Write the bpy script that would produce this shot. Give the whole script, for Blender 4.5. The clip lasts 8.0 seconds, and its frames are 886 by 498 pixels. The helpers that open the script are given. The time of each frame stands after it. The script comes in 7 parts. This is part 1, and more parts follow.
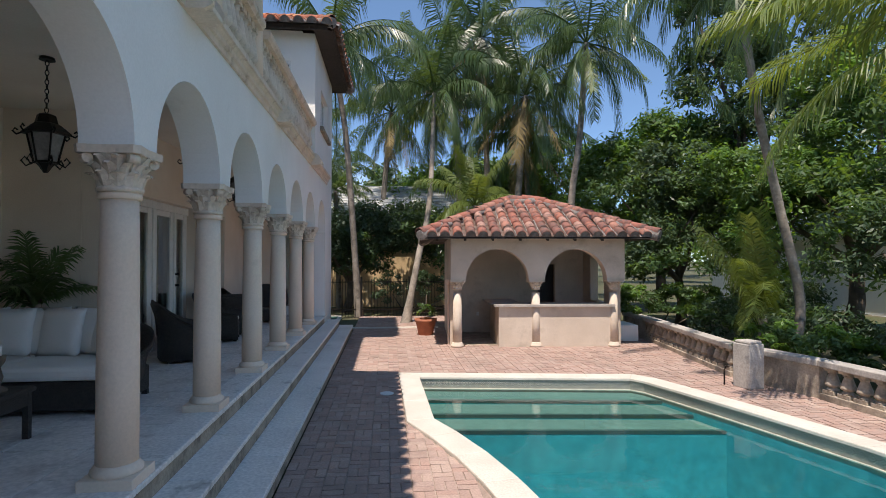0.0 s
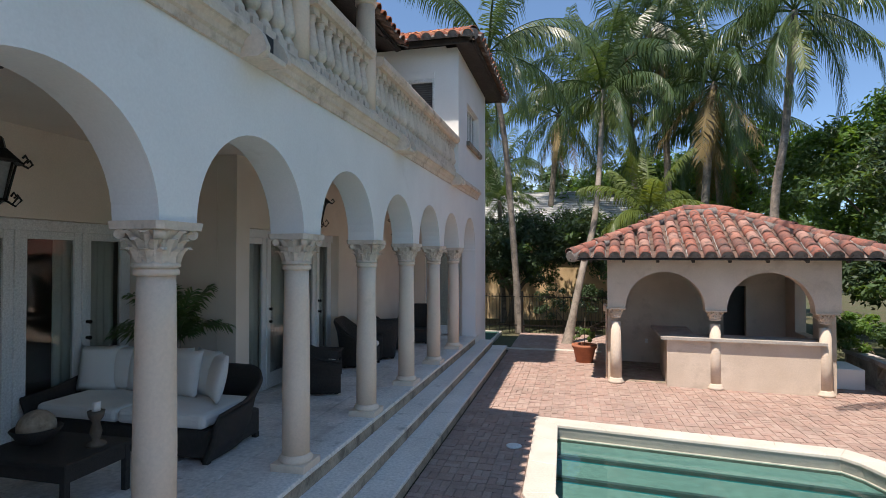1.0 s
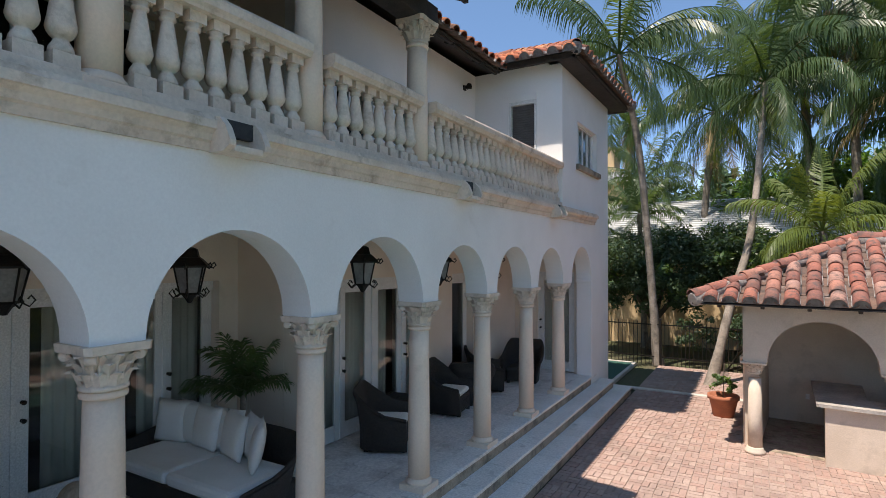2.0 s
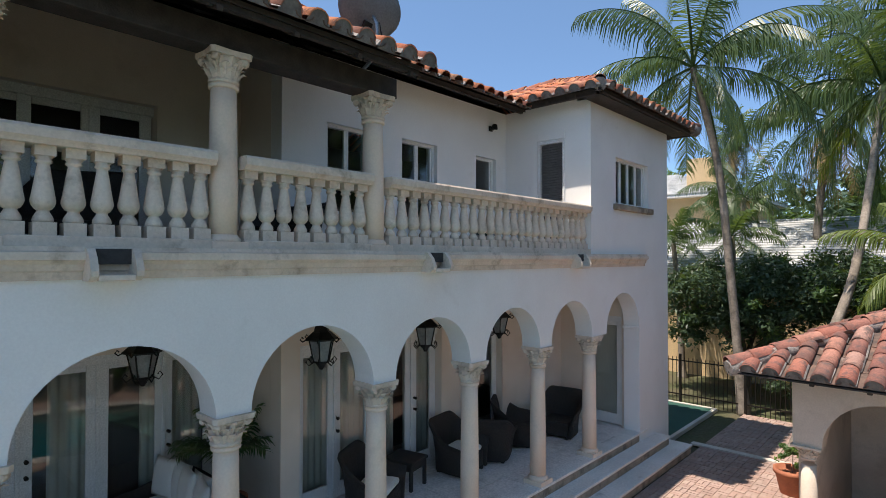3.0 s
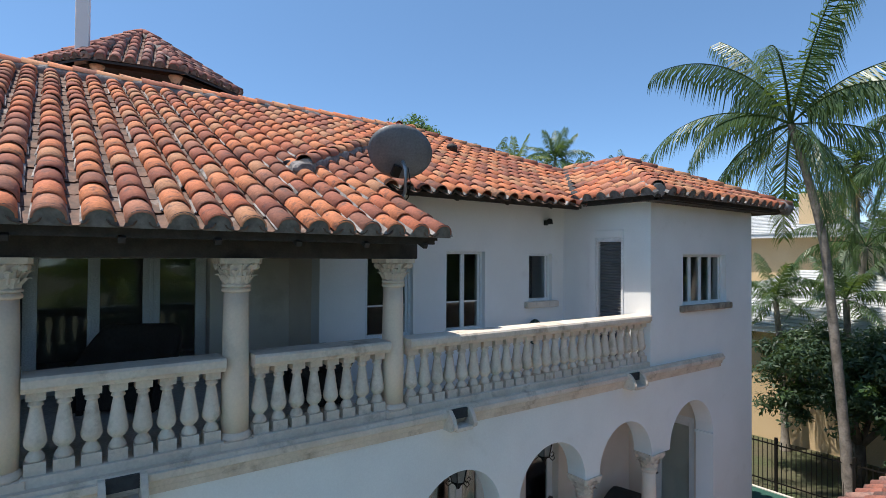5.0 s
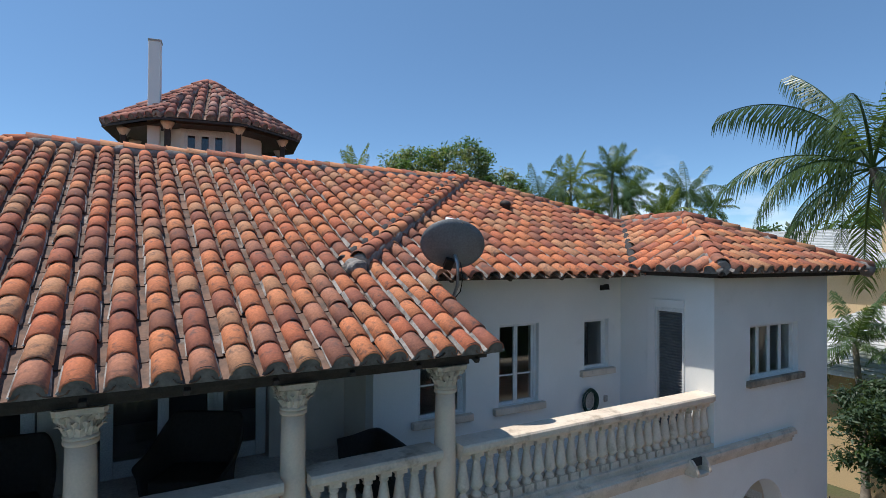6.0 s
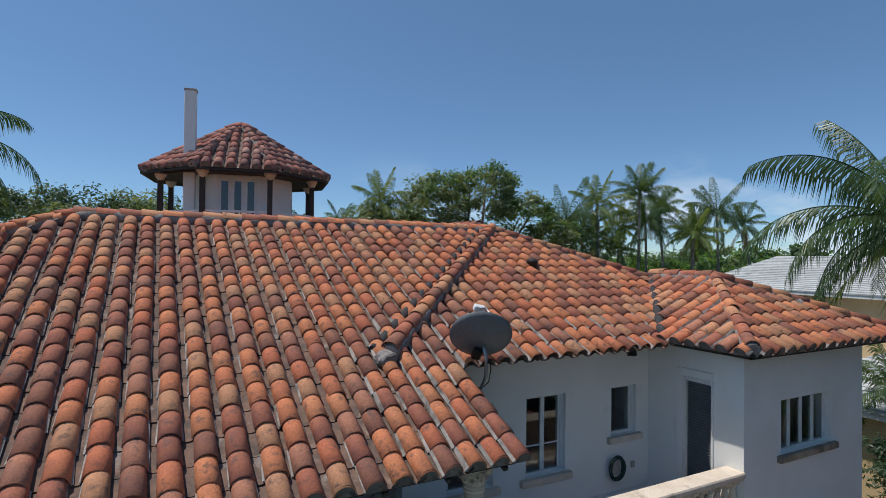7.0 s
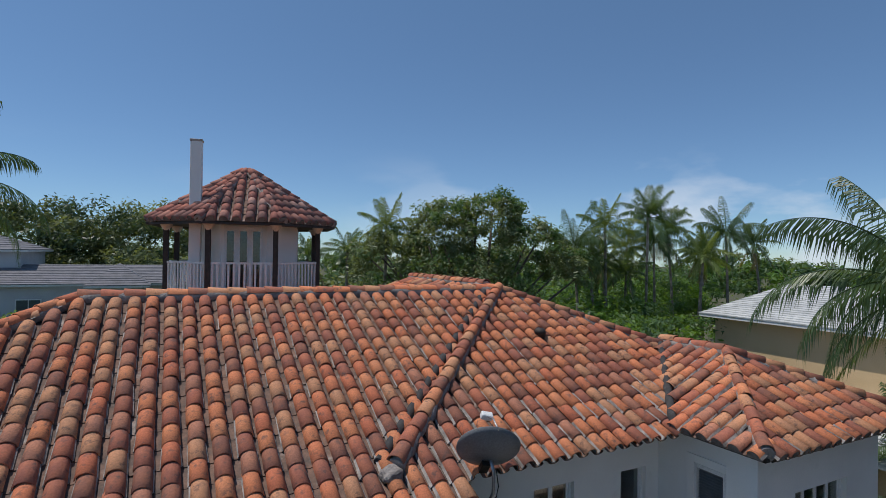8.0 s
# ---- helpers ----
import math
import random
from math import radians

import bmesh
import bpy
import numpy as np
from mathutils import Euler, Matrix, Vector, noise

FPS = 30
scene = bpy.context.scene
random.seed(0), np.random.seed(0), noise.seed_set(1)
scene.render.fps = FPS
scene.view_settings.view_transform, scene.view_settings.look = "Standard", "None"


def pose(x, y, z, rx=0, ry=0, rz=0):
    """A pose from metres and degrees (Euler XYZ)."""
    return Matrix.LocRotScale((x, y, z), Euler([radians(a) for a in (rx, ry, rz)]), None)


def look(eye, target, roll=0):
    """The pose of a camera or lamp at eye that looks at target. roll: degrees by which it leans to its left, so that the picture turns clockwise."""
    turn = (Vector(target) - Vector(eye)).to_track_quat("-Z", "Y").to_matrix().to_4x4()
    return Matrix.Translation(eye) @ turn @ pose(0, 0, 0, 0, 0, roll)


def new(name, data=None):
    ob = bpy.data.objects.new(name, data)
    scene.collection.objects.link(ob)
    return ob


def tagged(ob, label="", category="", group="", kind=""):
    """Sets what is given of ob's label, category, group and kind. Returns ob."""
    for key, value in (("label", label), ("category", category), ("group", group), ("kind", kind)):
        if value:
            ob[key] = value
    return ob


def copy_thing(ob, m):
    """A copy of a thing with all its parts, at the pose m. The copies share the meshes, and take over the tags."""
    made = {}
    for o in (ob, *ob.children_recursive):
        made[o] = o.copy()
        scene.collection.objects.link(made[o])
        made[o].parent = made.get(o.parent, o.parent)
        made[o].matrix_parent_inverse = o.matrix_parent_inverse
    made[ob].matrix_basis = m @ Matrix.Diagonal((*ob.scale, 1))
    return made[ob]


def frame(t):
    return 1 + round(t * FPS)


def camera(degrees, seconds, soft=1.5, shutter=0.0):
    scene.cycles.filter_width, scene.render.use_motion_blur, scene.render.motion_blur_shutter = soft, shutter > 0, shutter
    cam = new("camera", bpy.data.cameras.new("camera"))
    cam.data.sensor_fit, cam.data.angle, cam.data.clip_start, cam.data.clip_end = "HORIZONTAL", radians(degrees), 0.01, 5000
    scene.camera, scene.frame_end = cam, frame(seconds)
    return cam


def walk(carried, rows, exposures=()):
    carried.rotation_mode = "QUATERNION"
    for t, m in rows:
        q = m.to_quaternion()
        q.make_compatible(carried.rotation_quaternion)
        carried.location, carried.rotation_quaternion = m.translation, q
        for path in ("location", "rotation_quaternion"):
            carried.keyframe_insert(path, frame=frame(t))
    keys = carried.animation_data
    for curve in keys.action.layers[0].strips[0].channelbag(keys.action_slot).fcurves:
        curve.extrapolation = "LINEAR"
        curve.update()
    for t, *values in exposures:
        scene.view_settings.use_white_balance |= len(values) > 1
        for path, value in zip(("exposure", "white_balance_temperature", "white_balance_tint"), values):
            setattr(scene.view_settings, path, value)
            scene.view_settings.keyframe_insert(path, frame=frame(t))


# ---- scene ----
cam = camera(78.7, 8.0, soft=0.8)
METRES, EYE, TILT, LEAN, TURN = 12.0, 2.15, 1.1, 0.0, -5.9
ROWS = [
    (0.0, 0.0, 0.0, 0.0, 0.0, 0.0, -0.0),
    (0.5, 0.0352, 0.04, 0.0193, 9.11, -0.02, 0.23),
    (1.0, 0.0608, 0.087, 0.0427, 19.46, -0.07, 0.34),
    (1.5, 0.092, 0.1352, 0.0709, 28.27, -0.09, 0.49),
    (2.0, 0.1333, 0.1905, 0.107, 36.35, -0.09, 0.56),
    (3.5, 0.2826, 0.366, 0.2229, 53.28, 0.38, 0.77),
    (4.0, 0.2931, 0.3862, 0.2633, 55.9, 0.32, 0.63),
    (4.5, 0.2865, 0.3909, 0.3022, 57.12, 0.3, 0.56),
    (6.0, 0.2869, 0.3968, 0.4593, 65.44, 0.23, 0.55),
    (6.5, 0.2935, 0.395, 0.5112, 66.34, 0.26, 0.46),
    (7.0, 0.2972, 0.3873, 0.5664, 68.01, 0.25, 0.37),
    (7.5, 0.293, 0.3902, 0.6268, 68.53, 0.19, 0.31),
    (8.0, 0.2858, 0.3917, 0.6979, 68.68, 0.1, 0.21),
]
walk(cam, [(t, pose(0, 0, EYE, TILT, LEAN, TURN) @ pose(METRES * x, METRES * y, METRES * z, 90 + pitch, roll, yaw)) for t, x, y, z, yaw, pitch, roll in ROWS],
     exposures=[(0.0, 0.86, 7150, 15), (1.5, 0.98, 7250, 15), (3.5, 1.02, 7250, 13), (4.5, 0.96, 6850, 11), (6.0, 0.52, 6600, 8), (7.0, 0.12, 6620, 9), (8.0, 0.0, 6650, 11)])

# ---- light ----
TO_SUN = Vector((-1.25, -2.4, 6.62)).normalized()
world = bpy.data.worlds.new("sky")
scene.world = world
world.use_nodes = True
wt = world.node_tree
wt.nodes.clear()
w_out = wt.nodes.new("ShaderNodeOutputWorld")
w_bg = wt.nodes.new("ShaderNodeBackground")
w_sky = wt.nodes.new("ShaderNodeTexSky")
w_sky.sky_type = "NISHITA"
w_sky.sun_disc = False
w_sky.sun_elevation = math.asin(TO_SUN.z)
w_sky.sun_rotation = math.atan2(TO_SUN.x, TO_SUN.y)
w_sky.air_density, w_sky.dust_density, w_sky.ozone_density = 1.0, 0.1, 1.2
w_bg.inputs["Strength"].default_value = 0.14
w_sky.altitude = 3000
# scattered fair-weather cloud low over the horizon
w_co = wt.nodes.new("ShaderNodeTexCoord")
w_map = wt.nodes.new("ShaderNodeMapping")
w_map.inputs["Scale"].default_value = (2.2, 2.2, 6.0)
w_noise = wt.nodes.new("ShaderNodeTexNoise")
w_noise.inputs["Scale"].default_value = 1.6
w_noise.inputs["Detail"].default_value = 7.0
w_ramp = wt.nodes.new("ShaderNodeValToRGB")
w_ramp.color_ramp.elements[0].position, w_ramp.color_ramp.elements[1].position = 0.50, 0.60
w_sep = wt.nodes.new("ShaderNodeSeparateXYZ")
w_band = wt.nodes.new("ShaderNodeMapRange")
w_band.inputs["From Min"].default_value, w_band.inputs["From Max"].default_value = 0.07, 0.19
w_band.inputs["To Min"].default_value, w_band.inputs["To Max"].default_value = 0.55, 0.0
w_mul = wt.nodes.new("ShaderNodeMath")
w_mul.operation = "MULTIPLY"
w_mul.use_clamp = True
w_mix = wt.nodes.new("ShaderNodeMix")
w_mix.data_type = "RGBA"
w_mix.inputs[7].default_value = (4.6, 5.2, 6.0, 1)
wt.links.new(w_co.outputs["Generated"], w_map.inputs["Vector"])
wt.links.new(w_map.outputs["Vector"], w_noise.inputs["Vector"])
wt.links.new(w_noise.outputs["Fac"], w_ramp.inputs["Fac"])
wt.links.new(w_co.outputs["Generated"], w_sep.inputs["Vector"])
wt.links.new(w_sep.outputs["Z"], w_band.inputs["Value"])
wt.links.new(w_ramp.outputs["Color"], w_mul.inputs[0])
# the bank of cloud stands out over the water
w_dot = wt.nodes.new("ShaderNodeVectorMath")
w_dot.operation = "DOT_PRODUCT"
w_dot.inputs[1].default_value = (-0.5, 0.86, 0.0)
w_bank = wt.nodes.new("ShaderNodeMapRange")
w_bank.inputs["From Min"].default_value, w_bank.inputs["From Max"].default_value = 0.72, 0.96
w_bank.inputs["To Min"].default_value, w_bank.inputs["To Max"].default_value = 0.12, 1.25
w_part = wt.nodes.new("ShaderNodeMath")
w_part.operation = "MULTIPLY"
wt.links.new(w_co.outputs["Generated"], w_dot.inputs[0])
wt.links.new(w_dot.outputs["Value"], w_bank.inputs["Value"])
wt.links.new(w_band.outputs["Result"], w_part.inputs[0])
wt.links.new(w_bank.outputs["Result"], w_part.inputs[1])
wt.links.new(w_part.outputs["Value"], w_mul.inputs[1])
wt.links.new(w_mul.outputs["Value"], w_mix.inputs["Factor"])
# the air grows a clear pale blue towards the horizon
w_low = wt.nodes.new("ShaderNodeMapRange")
w_low.inputs["From Min"].default_value, w_low.inputs["From Max"].default_value = -0.02, 0.80
w_tint = wt.nodes.new("ShaderNodeMix")
w_tint.data_type = "RGBA"
w_tint.inputs[6].default_value, w_tint.inputs[7].default_value = (0.42, 0.54, 0.655, 1), (0.90, 1.07, 1.06, 1)
w_air = wt.nodes.new("ShaderNodeMix")
w_air.data_type, w_air.blend_type = "RGBA", "MULTIPLY"
w_air.inputs["Factor"].default_value = 1.0
wt.links.new(w_sep.outputs["Z"], w_low.inputs["Value"])
wt.links.new(w_low.outputs["Result"], w_tint.inputs["Factor"])
wt.links.new(w_sky.outputs["Color"], w_air.inputs[6])
wt.links.new(w_tint.outputs[2], w_air.inputs[7])
wt.links.new(w_air.outputs[2], w_mix.inputs[6])
wt.links.new(w_mix.outputs[2], w_bg.inputs["Color"])
wt.links.new(w_bg.outputs["Background"], w_out.inputs["Surface"])
sun_data = bpy.data.lights.new("sun", "SUN")
sun_data.energy, sun_data.angle, sun_data.color = 3.35, radians(0.55), (1.0, 0.965, 0.915)
sun = new("sun", sun_data)
sun.matrix_world = look(TO_SUN * 60, (0, 0, 0))

# ---- materials ----
def mat(name, base, dark, scale=6.0, fine=60.0, rough=0.8, bump=0.15, stain=None, stain_scale=0.8, stain_at=(0.55, 0.7),
        metal=0.0, vary=None, palette=None, spec=0.4, distance=0.01, grain=0.82, streak=False):
    """A weathered surface: two scales of noise in the colour, fine relief, and stains where given."""
    m = bpy.data.materials.new(name)
    m.use_nodes = True
    nt = m.node_tree
    N, L = nt.nodes, nt.links
    b = N["Principled BSDF"]
    geo = N.new("ShaderNodeNewGeometry")
    vec = geo.outputs["Position"]
    n1 = N.new("ShaderNodeTexNoise")
    n1.inputs["Scale"].default_value, n1.inputs["Detail"].default_value = scale, 5
    n2 = N.new("ShaderNodeTexNoise")
    n2.inputs["Scale"].default_value, n2.inputs["Detail"].default_value = fine, 4
    if streak:
        mp = N.new("ShaderNodeMapping")
        mp.inputs["Scale"].default_value = (1, 1, 0.12)
        L.new(vec, mp.inputs["Vector"])
        L.new(mp.outputs["Vector"], n1.inputs["Vector"])
    else:
        L.new(vec, n1.inputs["Vector"])
    L.new(vec, n2.inputs["Vector"])
    mix = N.new("ShaderNodeMix")
    mix.data_type = "RGBA"
    mr = N.new("ShaderNodeMapRange")
    mr.inputs["From Min"].default_value, mr.inputs["From Max"].default_value = 0.35, 0.65
    L.new(n1.outputs["Fac"], mr.inputs["Value"])
    L.new(mr.outputs["Result"], mix.inputs["Factor"])
    mix.inputs[6].default_value = (*base, 1)
    mix.inputs[7].default_value = (*dark, 1)
    col = mix.outputs[2]
    if palette:
        ramp = N.new("ShaderNodeValToRGB")
        ramp.color_ramp.interpolation = "CONSTANT"
        els = ramp.color_ramp.elements
        while len(els) < len(palette):
            els.new(0.5)
        for i, c in enumerate(palette):
            els[i].position = i / len(palette)
            els[i].color = (*c, 1)
        if vary == "object":
            oi = N.new("ShaderNodeObjectInfo")
            L.new(oi.outputs["Random"], ramp.inputs["Fac"])
        else:
            L.new(geo.outputs["Random Per Island"], ramp.inputs["Fac"])
        mx = N.new("ShaderNodeMix")
        mx.data_type = "RGBA"
        mx.inputs["Factor"].default_value = 0.35
        L.new(ramp.outputs["Color"], mx.inputs[6])
        L.new(col, mx.inputs[7])
        col = mx.outputs[2]
    fm = N.new("ShaderNodeMix")
    fm.data_type, fm.blend_type = "RGBA", "MULTIPLY"
    fr = N.new("ShaderNodeMapRange")
    fr.inputs["From Min"].default_value, fr.inputs["From Max"].default_value = 0.3, 0.7
    fr.inputs["To Min"].default_value, fr.inputs["To Max"].default_value = grain, 2.0 - grain - 0.06 * (1 - grain) / 0.18
    L.new(n2.outputs["Fac"], fr.inputs["Value"])
    fm.inputs["Factor"].default_value = 1.0
    L.new(col, fm.inputs[6])
    L.new(fr.outputs["Result"], fm.inputs[7])
    col = fm.outputs[2]
    if stain:
        n3 = N.new("ShaderNodeTexNoise")
        n3.inputs["Scale"].default_value, n3.inputs["Detail"].default_value, n3.inputs["Roughness"].default_value = stain_scale, 8, 0.65
        L.new(vec, n3.inputs["Vector"])
        sr = N.new("ShaderNodeMapRange")
        sr.inputs["From Min"].default_value, sr.inputs["From Max"].default_value = stain_at
        sr.inputs["To Max"].default_value = 0.8
        L.new(n3.outputs["Fac"], sr.inputs["Value"])
        sm = N.new("ShaderNodeMix")
        sm.data_type = "RGBA"
        L.new(sr.outputs["Result"], sm.inputs["Factor"])
        L.new(col, sm.inputs[6])
        sm.inputs[7].default_value = (*stain, 1)
        col = sm.outputs[2]
    L.new(col, b.inputs["Base Color"])
    b.inputs["Roughness"].default_value = rough
    b.inputs["Metallic"].default_value = metal
    b.inputs["Specular IOR Level"].default_value = spec
    if bump:
        bp = N.new("ShaderNodeBump")
        bp.inputs["Strength"].default_value, bp.inputs["Distance"].default_value = bump, distance
        L.new(n2.outputs["Fac"], bp.inputs["Height"])
        L.new(bp.outputs["Normal"], b.inputs["Normal"])
    return m


def leaf_mat(name, a, b_, glow=0.25, rough=0.45):
    m = mat(name, a, b_, scale=1.3, fine=9.0, rough=rough, bump=0, spec=0.35)
    nt = m.node_tree
    N, L = nt.nodes, nt.links
    b = N["Principled BSDF"]
    tr = N.new("ShaderNodeBsdfTranslucent")
    tr.inputs["Color"].default_value = (a[0] * 2.6, a[1] * 2.4, a[2] * 0.9, 1)
    mx = N.new("ShaderNodeMixShader")
    mx.inputs["Fac"].default_value = glow
    L.new(b.outputs["BSDF"], mx.inputs[1])
    L.new(tr.outputs["BSDF"], mx.inputs[2])
    L.new(mx.outputs["Shader"], N["Material Output"].inputs["Surface"])
    return m


def glass_mat(name, tint):
    m = bpy.data.materials.new(name)
    m.use_nodes = True
    N, L = m.node_tree.nodes, m.node_tree.links
    N.remove(N["Principled BSDF"])
    tr, gl, fr, mx, pw, ma = (N.new("ShaderNode" + k) for k in ("BsdfTransparent", "BsdfGlossy", "LayerWeight", "MixShader", "Math", "Math"))
    tr.inputs["Color"].default_value = (*tint, 1)
    gl.inputs["Roughness"].default_value = 0.01
    fr.inputs["Blend"].default_value = 0.5
    pw.operation, ma.operation = "POWER", "MULTIPLY_ADD"
    pw.inputs[1].default_value = 4.5
    ma.inputs[1].default_value, ma.inputs[2].default_value = 0.9, 0.055
    L.new(fr.outputs["Facing"], pw.inputs[0])
    L.new(pw.outputs["Value"], ma.inputs[0])
    L.new(ma.outputs["Value"], mx.inputs["Fac"])
    L.new(tr.outputs["BSDF"], mx.inputs[1])
    L.new(gl.outputs["BSDF"], mx.inputs[2])
    L.new(mx.outputs["Shader"], N["Material Output"].inputs["Surface"])
    return m


TERRA = [(0.68, 0.215, 0.095), (0.30, 0.095, 0.07), (0.58, 0.15, 0.075), (0.70, 0.26, 0.12), (0.40, 0.115, 0.075), (0.60, 0.30, 0.16),
         (0.20, 0.085, 0.07), (0.66, 0.195, 0.09), (0.42, 0.185, 0.125), (0.32, 0.10, 0.075), (0.54, 0.28, 0.155), (0.71, 0.24, 0.105)]
M_STUCCO = mat("white_stucco", (0.83, 0.82, 0.79), (0.77, 0.76, 0.73), grain=0.965, scale=0.9, fine=55, rough=0.9, bump=0.12, stain=(0.64, 0.625, 0.58), stain_scale=1.2, stain_at=(0.62, 0.8), distance=0.003)
M_CREAM = mat("cream_stucco", (0.79, 0.70, 0.595), (0.73, 0.635, 0.53), grain=0.95, scale=1.5, fine=60, rough=0.9, bump=0.2, stain=(0.5, 0.42, 0.33), stain_at=(0.6, 0.8), distance=0.006)
M_HUT = mat("old_plaster", (0.66, 0.555, 0.455), (0.58, 0.48, 0.385), grain=0.93, scale=1.8, fine=50, rough=0.9, bump=0.3, stain=(0.42, 0.34, 0.265), stain_scale=2.0, stain_at=(0.54, 0.72), distance=0.008)
M_KEY = mat("coral_stone", (0.74, 0.63, 0.52), (0.64, 0.53, 0.425), grain=0.92, scale=3.0, fine=34, rough=0.85, bump=0.4, stain=(0.30, 0.23, 0.165), stain_scale=3.4, stain_at=(0.54, 0.72), distance=0.012)
M_COLUMN = mat("column_stone", (0.82, 0.665, 0.53), (0.75, 0.59, 0.46), grain=0.95, scale=2.2, fine=40, rough=0.8, bump=0.3, stain=(0.52, 0.41, 0.31), stain_scale=1.7, stain_at=(0.58, 0.8), distance=0.006, streak=True)
M_STEP = mat("step_stone", (0.82, 0.77, 0.71), (0.73, 0.68, 0.62), scale=1.6, fine=30, rough=0.7, bump=0.35, stain=(0.30, 0.26, 0.22), stain_scale=2.2, stain_at=(0.60, 0.72), distance=0.01)
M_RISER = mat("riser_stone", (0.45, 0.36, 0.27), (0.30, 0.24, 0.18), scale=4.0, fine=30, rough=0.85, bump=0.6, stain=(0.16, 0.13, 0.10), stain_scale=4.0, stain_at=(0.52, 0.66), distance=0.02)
M_PORCH = mat("porch_limestone", (0.83, 0.78, 0.73), (0.74, 0.69, 0.64), scale=1.4, fine=24, rough=0.55, bump=0.25, stain=(0.40, 0.34, 0.30), stain_scale=2.3, stain_at=(0.53, 0.74))
HUTTERRA = [(0.40, 0.145, 0.10), (0.22, 0.095, 0.08), (0.33, 0.115, 0.085), (0.42, 0.20, 0.15), (0.26, 0.11, 0.09), (0.44, 0.27, 0.22), (0.15, 0.085, 0.075), (0.36, 0.13, 0.095)]
M_HUTTILES = mat("old_red_tiles", (0.42, 0.18, 0.125), (0.24, 0.115, 0.09), scale=5.0, fine=38, rough=0.9, bump=0.5, vary="island", palette=HUTTERRA, stain=(0.10, 0.08, 0.075), stain_scale=7.0, stain_at=(0.49, 0.62), distance=0.008)
M_TOWERTILES = mat("faded_red_tiles", (0.48, 0.22, 0.16), (0.30, 0.14, 0.11), scale=5.0, fine=38, rough=0.9, bump=0.5, vary="island", palette=[(min(1, r * 1.25), min(1, g * 1.2), min(1, b * 1.2)) for r, g, b in HUTTERRA], stain=(0.13, 0.10, 0.09), stain_scale=5.0, stain_at=(0.53, 0.68), distance=0.008)
M_TILE = mat("clay_tile", (0.66, 0.25, 0.115), (0.36, 0.15, 0.09), scale=5.0, fine=38, rough=0.85, bump=0.5, vary="object", palette=TERRA, stain=(0.13, 0.085, 0.072), stain_scale=8.0, stain_at=(0.54, 0.67), distance=0.008)
M_TILES = mat("clay_tiles", (0.66, 0.25, 0.115), (0.36, 0.15, 0.09), scale=5.0, fine=38, rough=0.85, bump=0.5, vary="island", palette=TERRA, stain=(0.13, 0.085, 0.072), stain_scale=8.0, stain_at=(0.54, 0.67), distance=0.008)
# pans: shade between the barrels darkens the clay colour; pale stains are mortar
M_PANSHADE = mat("shaded_pan_tile", (0.20, 0.12, 0.09), (0.10, 0.075, 0.065), scale=6.0, fine=30, rough=0.95, bump=0.5, stain=(0.36, 0.33, 0.31), stain_scale=2.0, stain_at=(0.58, 0.72))
M_MORTAR = mat("old_mortar", (0.36, 0.32, 0.29), (0.17, 0.15, 0.14), scale=5.0, fine=30, rough=0.95, bump=0.7, distance=0.02)
M_LIME = mat("lime_mortar", (0.40, 0.365, 0.34), (0.15, 0.135, 0.125), scale=4.0, fine=30, rough=0.95, bump=0.7, distance=0.02)
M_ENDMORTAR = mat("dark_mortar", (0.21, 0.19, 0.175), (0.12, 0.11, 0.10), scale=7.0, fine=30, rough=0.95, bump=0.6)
# near-black: the shade of roof gaps and spout openings put into colour
M_DARKGAP = mat("dark_gap", (0.035, 0.033, 0.034), (0.06, 0.056, 0.054), scale=6, fine=30, rough=0.9, bump=0.5, stain=(0.26, 0.25, 0.24), stain_scale=3.0, stain_at=(0.60, 0.68))
M_BEAM = mat("dark_wood", (0.055, 0.043, 0.037), (0.034, 0.027, 0.023), scale=8, fine=60, rough=0.7, bump=0.3)
M_WHITEWOOD = mat("white_paint", (0.76, 0.76, 0.74), (0.70, 0.70, 0.68), scale=4, fine=50, rough=0.5, bump=0.08)
M_GREYWOOD = mat("louver_paint", (0.20, 0.20, 0.205), (0.16, 0.16, 0.165), scale=4, fine=50, rough=0.6, bump=0.1)
M_GLASS = glass_mat("window_glass", (0.84, 0.87, 0.86))
M_CURTAIN = mat("curtain_cloth", (0.80, 0.75, 0.67), (0.72, 0.67, 0.59), scale=3, fine=80, rough=0.95, bump=0.1)
# indoor shade is put into this darkened plaster colour
M_ROOMSHADE = mat("room_shade", (0.34, 0.31, 0.28), (0.28, 0.255, 0.23), scale=2, fine=40, rough=0.9, bump=0.05)
M_IRON = mat("black_iron", (0.022, 0.02, 0.018), (0.035, 0.028, 0.022), scale=12, fine=70, rough=0.5, bump=0.3, metal=0.6)
M_LAMPGLASS = mat("frosted_glass", (0.27, 0.27, 0.26), (0.20, 0.20, 0.20), scale=9, fine=40, rough=0.35, bump=0.1)
M_WICKER = mat("black_wicker", (0.036, 0.030, 0.027), (0.055, 0.045, 0.039), scale=30, fine=110, rough=0.55, bump=0.9, distance=0.02)
M_CUSHION = mat("white_canvas", (0.86, 0.845, 0.80), (0.80, 0.78, 0.73), scale=3, fine=130, rough=0.95, bump=0.25)
BRICKS = [(0.405, 0.27, 0.222), (0.375, 0.243, 0.201), (0.435, 0.318, 0.264), (0.387, 0.279, 0.237), (0.345, 0.234, 0.198), (0.447, 0.336, 0.282), (0.399, 0.255, 0.21), (0.417, 0.297, 0.252), (0.363, 0.261, 0.225)]
